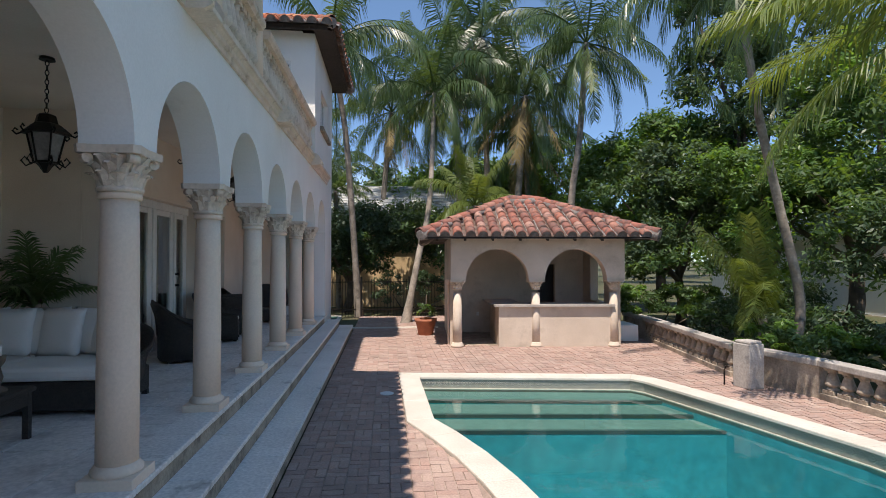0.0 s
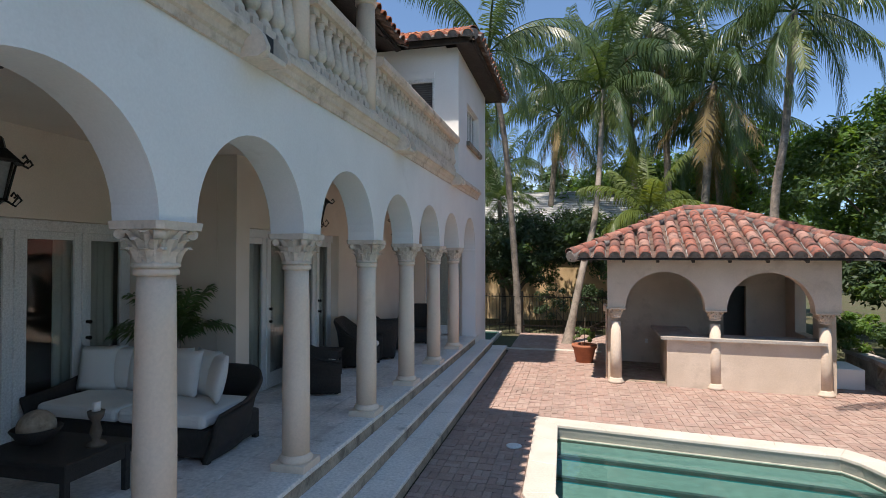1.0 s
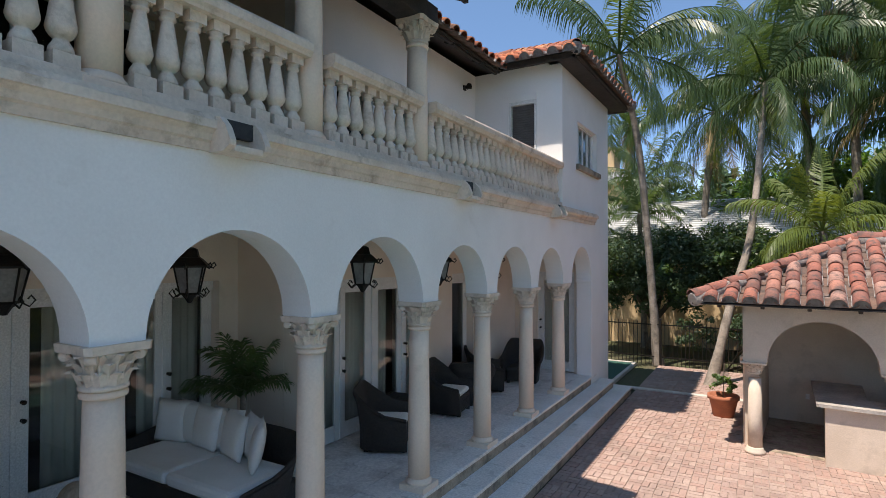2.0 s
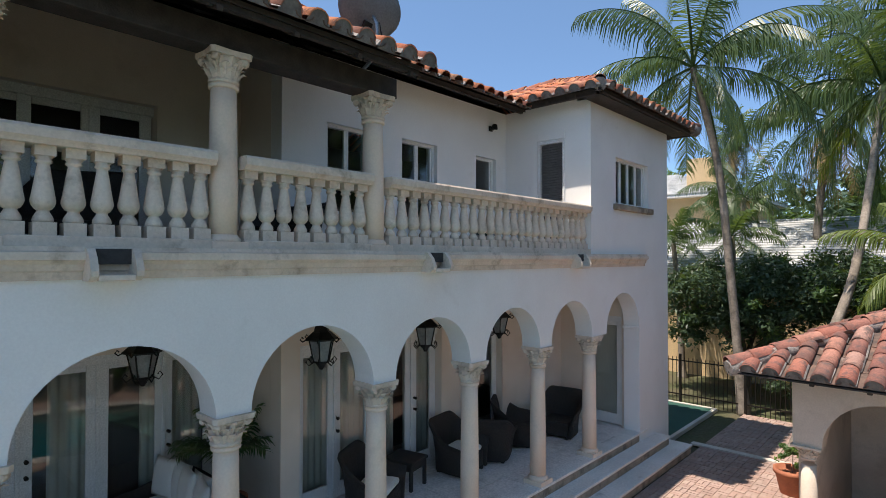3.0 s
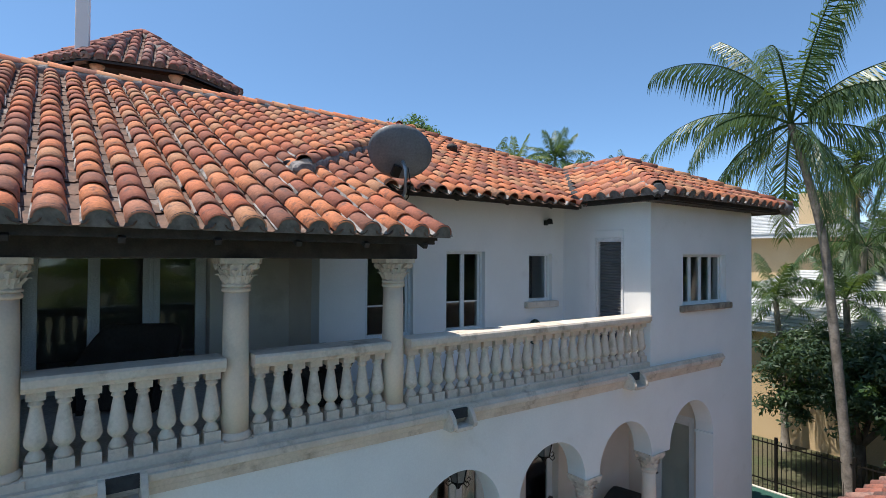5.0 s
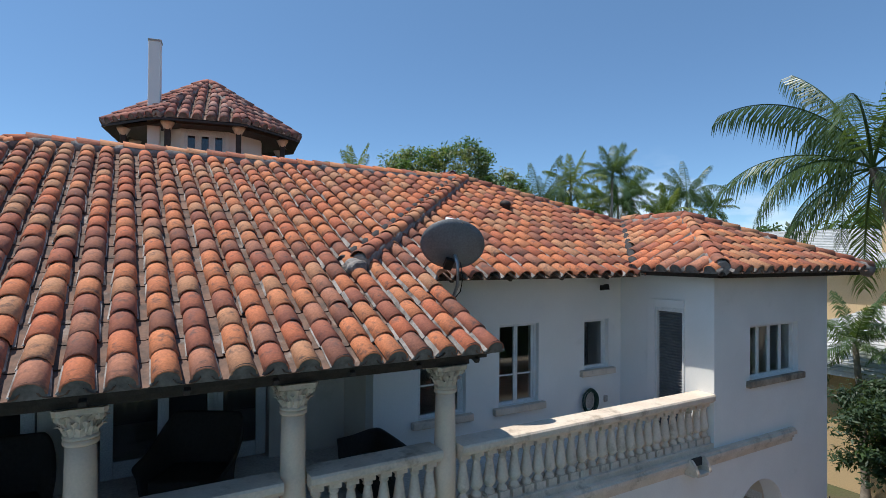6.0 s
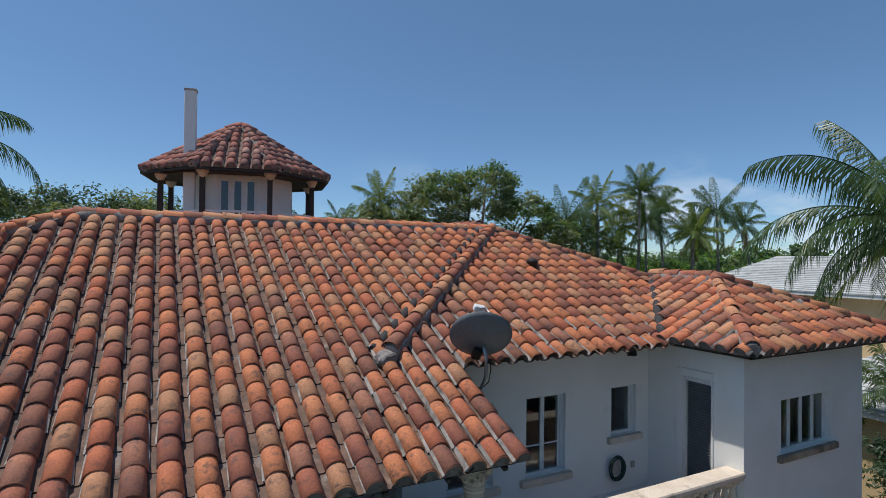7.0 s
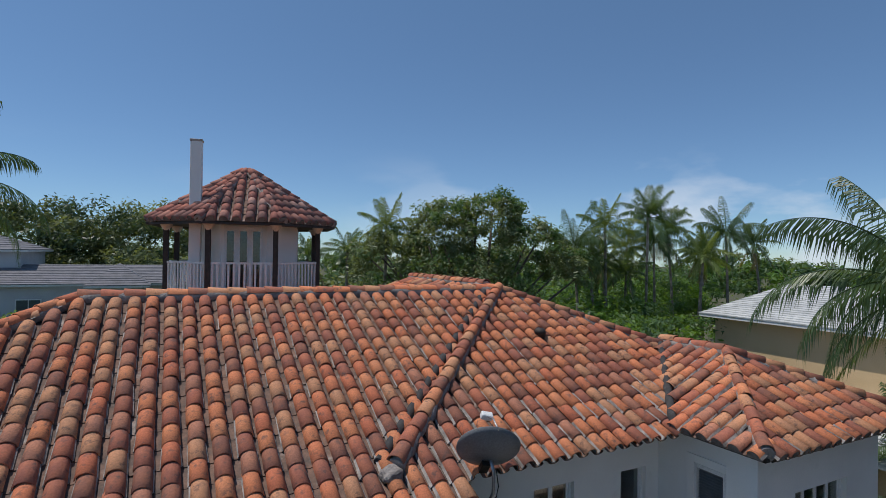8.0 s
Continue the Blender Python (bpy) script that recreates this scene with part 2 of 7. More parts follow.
M_BRICK = mat("paving_brick", (0.42, 0.295, 0.245), (0.35, 0.24, 0.20), scale=1.1, fine=45, rough=0.9, bump=0.5, vary="object", palette=BRICKS, stain=(0.25, 0.185, 0.155), stain_scale=1.3, stain_at=(0.50, 0.70), distance=0.006)
M_BRICKS = mat("paving_bricks", (0.42, 0.295, 0.245), (0.35, 0.24, 0.20), scale=1.1, fine=45, rough=0.9, bump=0.5, vary="island", palette=BRICKS, stain=(0.25, 0.185, 0.155), stain_scale=1.3, stain_at=(0.50, 0.70), distance=0.006)
M_JOINT = mat("sand_joint", (0.40, 0.31, 0.26), (0.27, 0.20, 0.165), scale=3, fine=60, rough=0.95, bump=0.4)
M_COPING = mat("coping_stone", (0.61, 0.565, 0.50), (0.53, 0.485, 0.42), scale=2, fine=50, rough=0.75, bump=0.3, stain=(0.5, 0.44, 0.37), stain_at=(0.6, 0.75))
M_POOL = mat("pool_plaster", (0.030, 0.34, 0.40), (0.026, 0.31, 0.37), scale=0.7, fine=6, rough=0.8, bump=0.05)
M_POOLSTEP = mat("pool_step_plaster", (0.175, 0.235, 0.205), (0.15, 0.205, 0.185), scale=0.9, fine=9, rough=0.8, bump=0.05)
M_BAND = mat("pool_band_tile", (0.30, 0.30, 0.25), (0.24, 0.24, 0.21), scale=9, fine=40, rough=0.35, bump=0.1)
M_BANDDARK = mat("pool_band_motif", (0.05, 0.07, 0.07), (0.07, 0.09, 0.085), scale=9, fine=40, rough=0.35, bump=0.1)
M_BANDLIGHT = mat("pool_band_light", (0.66, 0.63, 0.53), (0.56, 0.54, 0.46), scale=9, fine=40, rough=0.35, bump=0.1)
M_GRASS = mat("lawn_soil", (0.07, 0.085, 0.035), (0.10, 0.085, 0.05), scale=0.8, fine=14, rough=0.95, bump=0.6, distance=0.04)
M_GREEN = mat("green_court", (0.03, 0.10, 0.075), (0.025, 0.085, 0.065), scale=2, fine=60, rough=0.9, bump=0.2)
M_BARK = mat("palm_bark", (0.34, 0.29, 0.24), (0.19, 0.16, 0.13), scale=3.5, fine=20, rough=0.95, bump=0.6, stain=(0.10, 0.085, 0.07), stain_scale=4, stain_at=(0.56, 0.7), distance=0.02)
M_TRUNK = mat("tree_bark", (0.17, 0.13, 0.10), (0.09, 0.07, 0.055), scale=3.5, fine=16, rough=0.95, bump=0.7, distance=0.02)
M_PALM = leaf_mat("palm_leaf", (0.080, 0.128, 0.052), (0.054, 0.094, 0.042), 0.28, 0.34)
M_PALMY = leaf_mat("yellow_palm_leaf", (0.145, 0.19, 0.052), (0.10, 0.145, 0.042), 0.30)
M_PALMDRY = leaf_mat("dry_palm_leaf", (0.26, 0.19, 0.08), (0.17, 0.13, 0.06), 0.12, 0.7)
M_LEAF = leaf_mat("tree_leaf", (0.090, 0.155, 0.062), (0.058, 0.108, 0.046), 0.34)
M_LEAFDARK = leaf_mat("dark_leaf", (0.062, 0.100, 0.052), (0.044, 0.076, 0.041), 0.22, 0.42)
# brighter copy of the leaf green, with sunlight put into its colour
M_LEAFBRIGHT = leaf_mat("sunlit_leaf", (0.12, 0.215, 0.048), (0.08, 0.155, 0.042), 0.35)
# grey-green leaf, paled to put distance haze into its colour
M_LEAFHAZE = leaf_mat("hazy_grey_leaf", (0.165, 0.20, 0.105), (0.115, 0.15, 0.08), 0.28)
M_POT = mat("terracotta_pot", (0.46, 0.17, 0.09), (0.36, 0.13, 0.075), scale=5, fine=50, rough=0.8, bump=0.2)
M_DISH = mat("dish_enamel", (0.17, 0.175, 0.185), (0.14, 0.145, 0.15), scale=4, fine=40, rough=0.45, bump=0.05)
M_STEEL = mat("galvanised_steel", (0.42, 0.42, 0.42), (0.33, 0.33, 0.33), scale=8, fine=50, rough=0.4, bump=0.1, metal=0.8)
M_HOSE = mat("hose_rubber", (0.03, 0.07, 0.05), (0.02, 0.05, 0.04), scale=8, fine=50, rough=0.5, bump=0.1)
M_YELLOW = mat("yellow_stucco", (0.70, 0.51, 0.30), (0.64, 0.46, 0.26), scale=1, fine=30, rough=0.9, bump=0.2)
M_WHITETILE = mat("white_roof_tile", (0.54, 0.55, 0.54), (0.40, 0.41, 0.41), scale=1.5, fine=12, rough=0.8, bump=0.3, stain=(0.25, 0.26, 0.26), stain_at=(0.58, 0.72))
M_GREYTILE = mat("grey_roof_tile", (0.20, 0.195, 0.21), (0.14, 0.14, 0.15), scale=1.5, fine=12, rough=0.8, bump=0.3)
M_GREYWALL = mat("pale_stucco", (0.55, 0.56, 0.57), (0.5, 0.5, 0.52), scale=1, fine=20, rough=0.9, bump=0.1)
M_FENCE = mat("weathered_stone", (0.50, 0.42, 0.33), (0.34, 0.28, 0.22), scale=3, fine=30, rough=0.9, bump=0.5, stain=(0.13, 0.11, 0.09), stain_scale=2.2, stain_at=(0.50, 0.66), distance=0.015)
M_DARKGLASS = mat("dark_glass", (0.02, 0.022, 0.024), (0.03, 0.032, 0.034), rough=0.06, bump=0, spec=0.9)
M_CAPSTONE = mat("grey_capstone", (0.46, 0.42, 0.38), (0.36, 0.33, 0.30), scale=3, fine=30, rough=0.9, bump=0.4, stain=(0.2, 0.18, 0.16), stain_at=(0.55, 0.7))


# ---- mesh helpers ----
def box(bm, x0, x1, y0, y1, z0, z1, bevel=0.0):
    m = Matrix.LocRotScale(((x0 + x1) / 2, (y0 + y1) / 2, (z0 + z1) / 2), None, (x1 - x0, y1 - y0, z1 - z0))
    made = bmesh.ops.create_cube(bm, size=1, matrix=m)
    if bevel:
        edges = list({e for v in made["verts"] for e in v.link_edges})
        bmesh.ops.bevel(bm, geom=edges, offset=bevel, segments=2, profile=0.5, affect="EDGES")
    return bm


def lathe(bm, profile, segs=16, at=(0, 0, 0)):
    """Turns (radius, height) pairs round the upright axis."""
    rings = []
    for r, z in profile:
        rings.append([bm.verts.new((at[0] + r * math.cos(a), at[1] + r * math.sin(a), at[2] + z))
                      for a in (2 * math.pi * i / segs for i in range(segs))])
    for a, b in zip(rings, rings[1:]):
        for i in range(segs):
            f = bm.faces.new((a[i], a[(i + 1) % segs], b[(i + 1) % segs], b[i]))
            f.smooth = True
    bm.faces.new(rings[0][::-1])
    bm.faces.new(rings[-1])
    return bm


def tube(bm, pts, radii, segs=8, cap=True):
    pts = [Vector(p) for p in pts]
    if not isinstance(radii, (list, tuple)):
        radii = [radii] * len(pts)
    rings = []
    up = Vector((0.13, 0.31, 0.94)).normalized()
    for i, p in enumerate(pts):
        d = (pts[min(i + 1, len(pts) - 1)] - pts[max(i - 1, 0)]).normalized()
        s = d.cross(up)
        if s.length < 0.05:
            s = d.cross(Vector((1, 0, 0)))
        s.normalize()
        n = s.cross(d)
        rings.append([bm.verts.new(p + radii[i] * (math.cos(a) * s + math.sin(a) * n)) for a in (2 * math.pi * k / segs for k in range(segs))])
    for a, b in zip(rings, rings[1:]):
        for i in range(segs):
            f = bm.faces.new((a[i], a[(i + 1) % segs], b[(i + 1) % segs], b[i]))
            f.smooth = True
    if cap:
        bm.faces.new(rings[0][::-1])
        bm.faces.new(rings[-1])
    return bm


def poly_prism(bm, pts, z0, z1):
    """An upright prism over a plan outline."""
    a = [bm.verts.new((x, y, z0)) for x, y in pts]
    b = [bm.verts.new((x, y, z1)) for x, y in pts]
    bm.faces.new(b)
    bm.faces.new(a[::-1])
    for i in range(len(pts)):
        j = (i + 1) % len(pts)
        bm.faces.new((a[i], a[j], b[j], b[i]))
    return bm


def finish(bm, name):
    bmesh.ops.recalc_face_normals(bm, faces=bm.faces)
    me = bpy.data.meshes.new(name)
    bm.to_mesh(me)
    bm.free()
    return me


def part(name, bm, material, parent=None, label="", m=None):
    me = finish(bm, name) if isinstance(bm, bmesh.types.BMesh) else bm
    if not me.materials:
        me.materials.append(material)
    ob = new(name, me)
    if parent is not None:
        ob.parent = parent
    if m is not None:
        ob.matrix_basis = m
    if label:
        ob["label"] = label
    return ob


def thing(name, label, category, m=None, group="", kind=""):
    ob = new(name)
    if m is not None:
        ob.matrix_basis = m
    return tagged(ob, label, category, group, kind)


def structure(name, bm, material, label, category, kind="structure"):
    return tagged(part(name, bm, material), label, category, "", kind)


def arrays(name, verts, faces, material, parent=None, smooth=False):
    me = bpy.data.meshes.new(name)
    me.from_pydata(verts, [], faces)
    me.update()
    return part(name, me, material, parent)


FACE_X = lambda x, y, z=0.0: pose(x, y, z, 0, 0, 90)      # a unit on a wall that faces the pool: local x runs along the wall
FACE_Y = lambda x, y, z=0.0: pose(x, y, z)                # a unit on a wall that faces the camera's start


def holed_wall(bm, u0, u1, z0, z1, w0, w1, holes, to):
    """A wall with square openings. u along it, w through it; to(u, w, z) gives the place."""
    us = sorted({u0, u1, *[h[0] for h in holes], *[h[1] for h in holes]})
    zs = sorted({z0, z1, *[h[2] for h in holes], *[h[3] for h in holes]})
    us, zs = [u for u in us if u0 <= u <= u1], [z for z in zs if z0 <= z <= z1]
    solid = {}
    for i in range(len(us) - 1):
        for j in range(len(zs) - 1):
            cu, cz = (us[i] + us[i + 1]) / 2, (zs[j] + zs[j + 1]) / 2
            solid[i, j] = not any(h[0] < cu < h[1] and h[2] < cz < h[3] for h in holes)
    cache = {}
    def v(u, w, z):
        k = (round(u, 4), round(w, 4), round(z, 4))
        if k not in cache:
            cache[k] = bm.verts.new(to(u, w, z))
        return cache[k]
    for (i, j), s in solid.items():
        if not s:
            continue
        a, b, c, d = us[i], us[i + 1], zs[j], zs[j + 1]
        bm.faces.new((v(a, w0, c), v(b, w0, c), v(b, w0, d), v(a, w0, d)))
        bm.faces.new((v(a, w1, c), v(a, w1, d), v(b, w1, d), v(b, w1, c)))
        for n, q in (((i - 1, j), ((a, c), (a, d))), ((i + 1, j), ((b, c), (b, d))), ((i, j - 1), ((a, c), (b, c))), ((i, j + 1), ((a, d), (b, d)))):
            if not solid.get(n, False):
                (p, r), (p2, r2) = q
                bm.faces.new((v(p, w0, r), v(p2, w0, r2), v(p2, w1, r2), v(p, w1, r)))
    return bm


def arch_wall(bm, u0, u1, ztop, w0, w1, arches, to, zpier, zends=(None, None), segs=24):
    """A wall carried on arches: (centre, radius, springing). zpier: the underside between arches; zends: the undersides of the two end pieces."""
    def quad(a, b, c, d):
        bm.faces.new([bm.verts.new(to(*p)) for p in (a, b, c, d)])
    def slab(a, b, za, zb):
        for w in (w0, w1):
            quad((a, w, za), (b, w, za), (b, w, zb), (a, w, zb))
        quad((a, w0, za), (b, w0, za), (b, w1, za), (a, w1, za))
        quad((a, w0, zb), (b, w0, zb), (b, w1, zb), (a, w1, zb))
    edges = [u0] + [e for c, r, s in arches for e in (c - r, c + r)] + [u1]
    for k in range(0, len(edges), 2):
        za = zpier
        if k == 0 and zends[0] is not None:
            za = zends[0]
        if k == len(edges) - 2 and zends[1] is not None:
            za = zends[1]
        if edges[k + 1] - edges[k] > 1e-4:
            slab(edges[k], edges[k + 1], za, ztop)
            spring = arches[0][2]
            for e in (edges[k], edges[k + 1]):
                if za < spring or e in (u0, u1):
                    quad((e, w0, za), (e, w1, za), (e, w1, ztop if e in (u0, u1) else spring), (e, w0, ztop if e in (u0, u1) else spring))
    for c, r, s in arches:
        pts = [(c - r * math.cos(math.pi * i / segs), s + r * math.sin(math.pi * i / segs)) for i in range(segs + 1)]
        for (a, za), (b, zb) in zip(pts, pts[1:]):
            for w in (w0, w1):
                quad((a, w, za), (b, w, zb), (b, w, ztop), (a, w, ztop))
            quad((a, w0, za), (b, w0, zb), (b, w1, zb), (a, w1, za))
            quad((a, w0, ztop), (b, w0, ztop), (b, w1, ztop), (a, w1, ztop))
    bmesh.ops.remove_doubles(bm, verts=bm.verts, dist=0.0005)
    return bm

# ---- the house: plan in metres, y along the arcade, x towards the pool ----
FACE, FLOOR, UPPER = -1.70, 0.60, 4.50
BACK_L, BACK_R, JOG, END = -4.98, -3.70, 7.55, 15.20
SPRING = 2.92
COLUMN_Y = [13.17, 11.36, 9.56, 7.78, 5.89, 4.01, 2.13, 0.25, -1.63, -3.5]
ARCHES = [((a + b) / 2, (a - b) / 2 - 0.175, SPRING) for a, b in zip(COLUMN_Y, COLUMN_Y[1:])][::-1] + [(14.35, 0.78, SPRING)]
along_y = lambda u, w, z: (w, u, z)
along_x = lambda u, w, z: (u, w, z)

bm = bmesh.new()
gx, gy = (-400, 0.1, 6.0, 300), (-300, -1.9, 10.2, 500)
for i in range(3):
    for j in range(3):
        if (i, j) != (1, 1):      # the pool is dug here
            bm.faces.new([bm.verts.new((x, y, -0.06)) for x, y in ((gx[i], gy[j]), (gx[i + 1], gy[j]), (gx[i + 1], gy[j + 1]), (gx[i], gy[j + 1]))])
bmesh.ops.remove_doubles(bm, verts=bm.verts, dist=0.001)
structure("ground", bm, M_GRASS, "grass and bare soil round the house", "ground")

# arcade wall with its end pier
structure("wall_arcade", arch_wall(bmesh.new(), COLUMN_Y[-1] - 0.4, 16.78, 4.30, FACE, FACE - 0.36, ARCHES, along_y, SPRING, (SPRING, 0.0)), M_STUCCO,
          "white stucco wall carried on round arches", "wall")
structure("wall_upper_wing", holed_wall(bmesh.new(), 12.95, 16.78, 4.30, 7.50, FACE, FACE - 0.3, [(14.01, 15.65, 5.55, 6.52)], along_y), M_STUCCO, "white stucco upper wall with a small window", "wall")
structure("wall_wing_side", holed_wall(bmesh.new(), BACK_R - 0.32, FACE - 0.3, UPPER, 7.55, 12.95, 13.23, [(-2.89, -2.26, 4.55, 6.82)], along_x), M_STUCCO, "white stucco side wall with a louvred door", "wall")
structure("wall_upper_back", holed_wall(bmesh.new(), JOG, 12.948, UPPER, 7.55, BACK_R - 0.02, BACK_R - 0.32,
          [(8.32, 9.22, 5.12, 6.54), (9.90, 10.80, 5.12, 6.54), (11.94, 12.60, 5.57, 6.52)], along_y), M_STUCCO, "white stucco upper wall with casement windows", "wall")
structure("wall_upper_loggia", holed_wall(bmesh.new(), -4.0, JOG, UPPER, 7.9, BACK_L, BACK_L - 0.3,
          [(1.1, 3.3, UPPER, 6.6), (3.95, 6.30, UPPER, 6.60)], along_y), M_CREAM, "cream stucco loggia wall with glazed doors", "wall")
structure("wall_loggia_return", holed_wall(bmesh.new(), BACK_L, BACK_R - 0.325, UPPER, 7.7, JOG, JOG + 0.3, [], along_x), M_CREAM, "cream stucco return wall of the loggia", "wall")
DOORS_L = [(1.2, 3.2), (3.85, 7.22)]
DOORS_R = [(7.86, 10.90), (11.86, 12.80)]
structure("wall_porch_back", holed_wall(bmesh.new(), -4.0, JOG, FLOOR, 4.28, BACK_L, BACK_L - 0.3, [(a, b, FLOOR, 3.12) for a, b in DOORS_L], along_y), M_CREAM, "cream stucco porch wall with French doors", "wall")
structure("wall_porch_return", holed_wall(bmesh.new(), BACK_L, BACK_R - 0.305, FLOOR, 4.28, JOG, JOG + 0.3, [], along_x), M_CREAM, "cream stucco return wall of the porch", "wall")
structure("wall_porch_front_room", holed_wall(bmesh.new(), JOG, END, FLOOR, 4.28, BACK_R, BACK_R - 0.3, [(a, b, FLOOR, 3.12) for a, b in DOORS_R], along_y), M_CREAM, "cream stucco porch wall with French doors", "wall")
structure("wall_porch_end", holed_wall(bmesh.new(), BACK_R, FACE - 0.365, FLOOR, 4.28, END, END + 0.3, [(-3.1, -2.14, FLOOR, 3.10)], along_x), M_CREAM, "cream stucco end wall of the porch with a glazed door", "wall")
structure("wall_north", holed_wall(bmesh.new(), -14.0, FACE - 0.37, 0.0, 7.5, 16.45, 16.75, [], along_x), M_STUCCO, "white stucco end wall of the house", "wall")
structure("wall_west", holed_wall(bmesh.new(), -3.9, 16.44, 0.0, 7.0, -14.0, -14.3, [], along_y), M_STUCCO, "white stucco far wall of the house", "wall")
structure("wall_south", holed_wall(bmesh.new(), -14.3, FACE, 0.0, 6.9, -3.95, -4.25, [], along_x), M_STUCCO, "white stucco near wall of the house", "wall")
structure("ceiling_porch", box(bmesh.new(), -5.3, FACE - 0.37, -3.9, 16.4, 4.12, 4.42), M_CREAM, "cream plaster porch ceiling", "ceiling")
structure("floor_upper", box(bmesh.new(), -13.9, FACE - 0.02, -3.9, 16.4, 4.425, UPPER), M_PORCH, "pale stone balcony floor", "floor")
# simple box rooms, coloured dark so that the glass looks into shade
structure("floor_inside", box(bmesh.new(), -13.9, -5.01, -3.9, 16.4, 0.2, 0.58), M_ROOMSHADE, "floor of the rooms, coloured dark for indoor shade", "floor")
structure("wall_inner", box(bmesh.new(), -8.2, -8.0, -3.9, 16.4, 0.58, 7.2), M_ROOMSHADE, "unseen inner room wall, coloured dim for indoor shade", "wall")

# porch floor of large pavers, and the three steps
porch = structure("floor_porch", box(bmesh.new(), -5.0, -1.73, -3.9, 15.6, 0.0, 0.585), M_JOINT, "pale limestone porch floor of large pavers", "floor")
def slab_mesh(name, sx, sy, h, bevel):
    return finish(box(bmesh.new(), -sx / 2, sx / 2, -sy / 2, sy / 2, -h, 0, bevel), name)
paver = slab_mesh("paver", 0.632, 0.632, 0.03, 0.005)
paver.materials.append(M_PORCH)
for i in range(5):
    for j in range(30):
        part("paver", paver, M_PORCH, porch, m=pose(-4.68 + 0.642 * i, -3.3 + 0.642 * j, FLOOR + random.uniform(-0.001, 0.002)))
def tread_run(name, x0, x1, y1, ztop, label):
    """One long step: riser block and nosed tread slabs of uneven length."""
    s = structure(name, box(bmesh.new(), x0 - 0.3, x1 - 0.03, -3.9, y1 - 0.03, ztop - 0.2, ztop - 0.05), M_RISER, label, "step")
    y = -3.9
    while y < y1 - 0.01:
        n = min(random.uniform(1.0, 1.5), y1 - y)
        part("tread", box(bmesh.new(), x0 - 0.3, x1, y + 0.003, y + n - 0.003, ztop - 0.05, ztop, 0.012), M_STEP, s)
        y += n
tread_run("step_top", -1.72, -1.68, 15.55, FLOOR + 0.004, "worn limestone porch edge with a rough riser")
tread_run("step_middle", -1.70, -1.36, 16.0, 0.404, "worn limestone step with a rough riser")
tread_run("step_bottom", -1.38, -1.00, 16.35, 0.204, "worn limestone step with a rough riser")


# ---- columns ----
def capital_mesh(s=1.0):
    """A leafy capital: bell, two rows of curling leaves, corner scrolls and a hollow-sided slab."""
    bm = bmesh.new()
    lathe(bm, [(0.13 * s, 0), (0.155 * s, 0.008), (0.155 * s, 0.03), (0.135 * s, 0.04), (0.135 * s, 0.14 * s), (0.16 * s, 0.21 * s), (0.20 * s, 0.27 * s)], 16)
    for row, (z0, h, n, off, r0) in enumerate(((0.03, 0.11, 10, 0, 0.132), (0.08, 0.12, 10, 0.5, 0.14), (0.12, 0.135, 10, 0.0, 0.15))):
        for k in range(n):
            a = 2 * math.pi * (k + off) / n
            d, t = Vector((math.cos(a), math.sin(a), 0)), Vector((-math.sin(a), math.cos(a), 0))
            prev = None
            for f, out, w in ((0, 0.0, 0.042), (0.45, 0.012, 0.05), (0.8, 0.035, 0.045), (1.0, 0.065, 0.03), (0.9, 0.085, 0.016)):
                c = d * (r0 + out + random.uniform(-0.006, 0.008)) * s + Vector((0, 0, z0 + h * f + random.uniform(-0.006, 0.006))) * s
                w *= random.uniform(0.8, 1.15)
                row_v = [bm.verts.new(c - t * w * s - d * 0.012 * s), bm.verts.new(c + d * 0.012 * s), bm.verts.new(c + t * w * s - d * 0.012 * s)]
                if prev:
                    for i in (0, 1):
                        bm.faces.new((prev[i], prev[i + 1], row_v[i + 1], row_v[i]))
                prev = row_v
    for k in range(4):
        a = math.pi / 4 + k * math.pi / 2
        d = Vector((math.cos(a), math.sin(a), 0))
        c = d * 0.225 * s + Vector((0, 0, 0.232 * s))
        t = Vector((-math.sin(a), math.cos(a), 0))
        tube(bm, [c - t * 0.035 * s, c + t * 0.035 * s], 0.036 * s, 8)
        tube(bm, [d * 0.15 * s + Vector((0, 0, 0.15 * s)), d * 0.19 * s + Vector((0, 0, 0.215 * s)), c], 0.018 * s, 5)
    top, low = [], []
    for k in range(4):
        a = math.pi / 4 + k * math.pi / 2
        for da, r in ((-0.09, 0.285), (0.09, 0.285), (0.5, 0.212), (math.pi / 4, 0.20), (math.pi / 2 - 0.5, 0.212)):
            p = Vector((math.cos(a + da) * r * s, math.sin(a + da) * r * s, 0))
            low.append(bm.verts.new(p + Vector((0, 0, 0.262 * s))))
            top.append(bm.verts.new(p * 1.03 + Vector((0, 0, 0.318 * s))))
    bm.faces.new(top)
    bm.faces.new(low[::-1])
    for i in range(len(low)):
        j = (i + 1) % len(low)
        bm.faces.new((low[i], low[j], top[j], top[i]))
    return finish(bm, "capital")


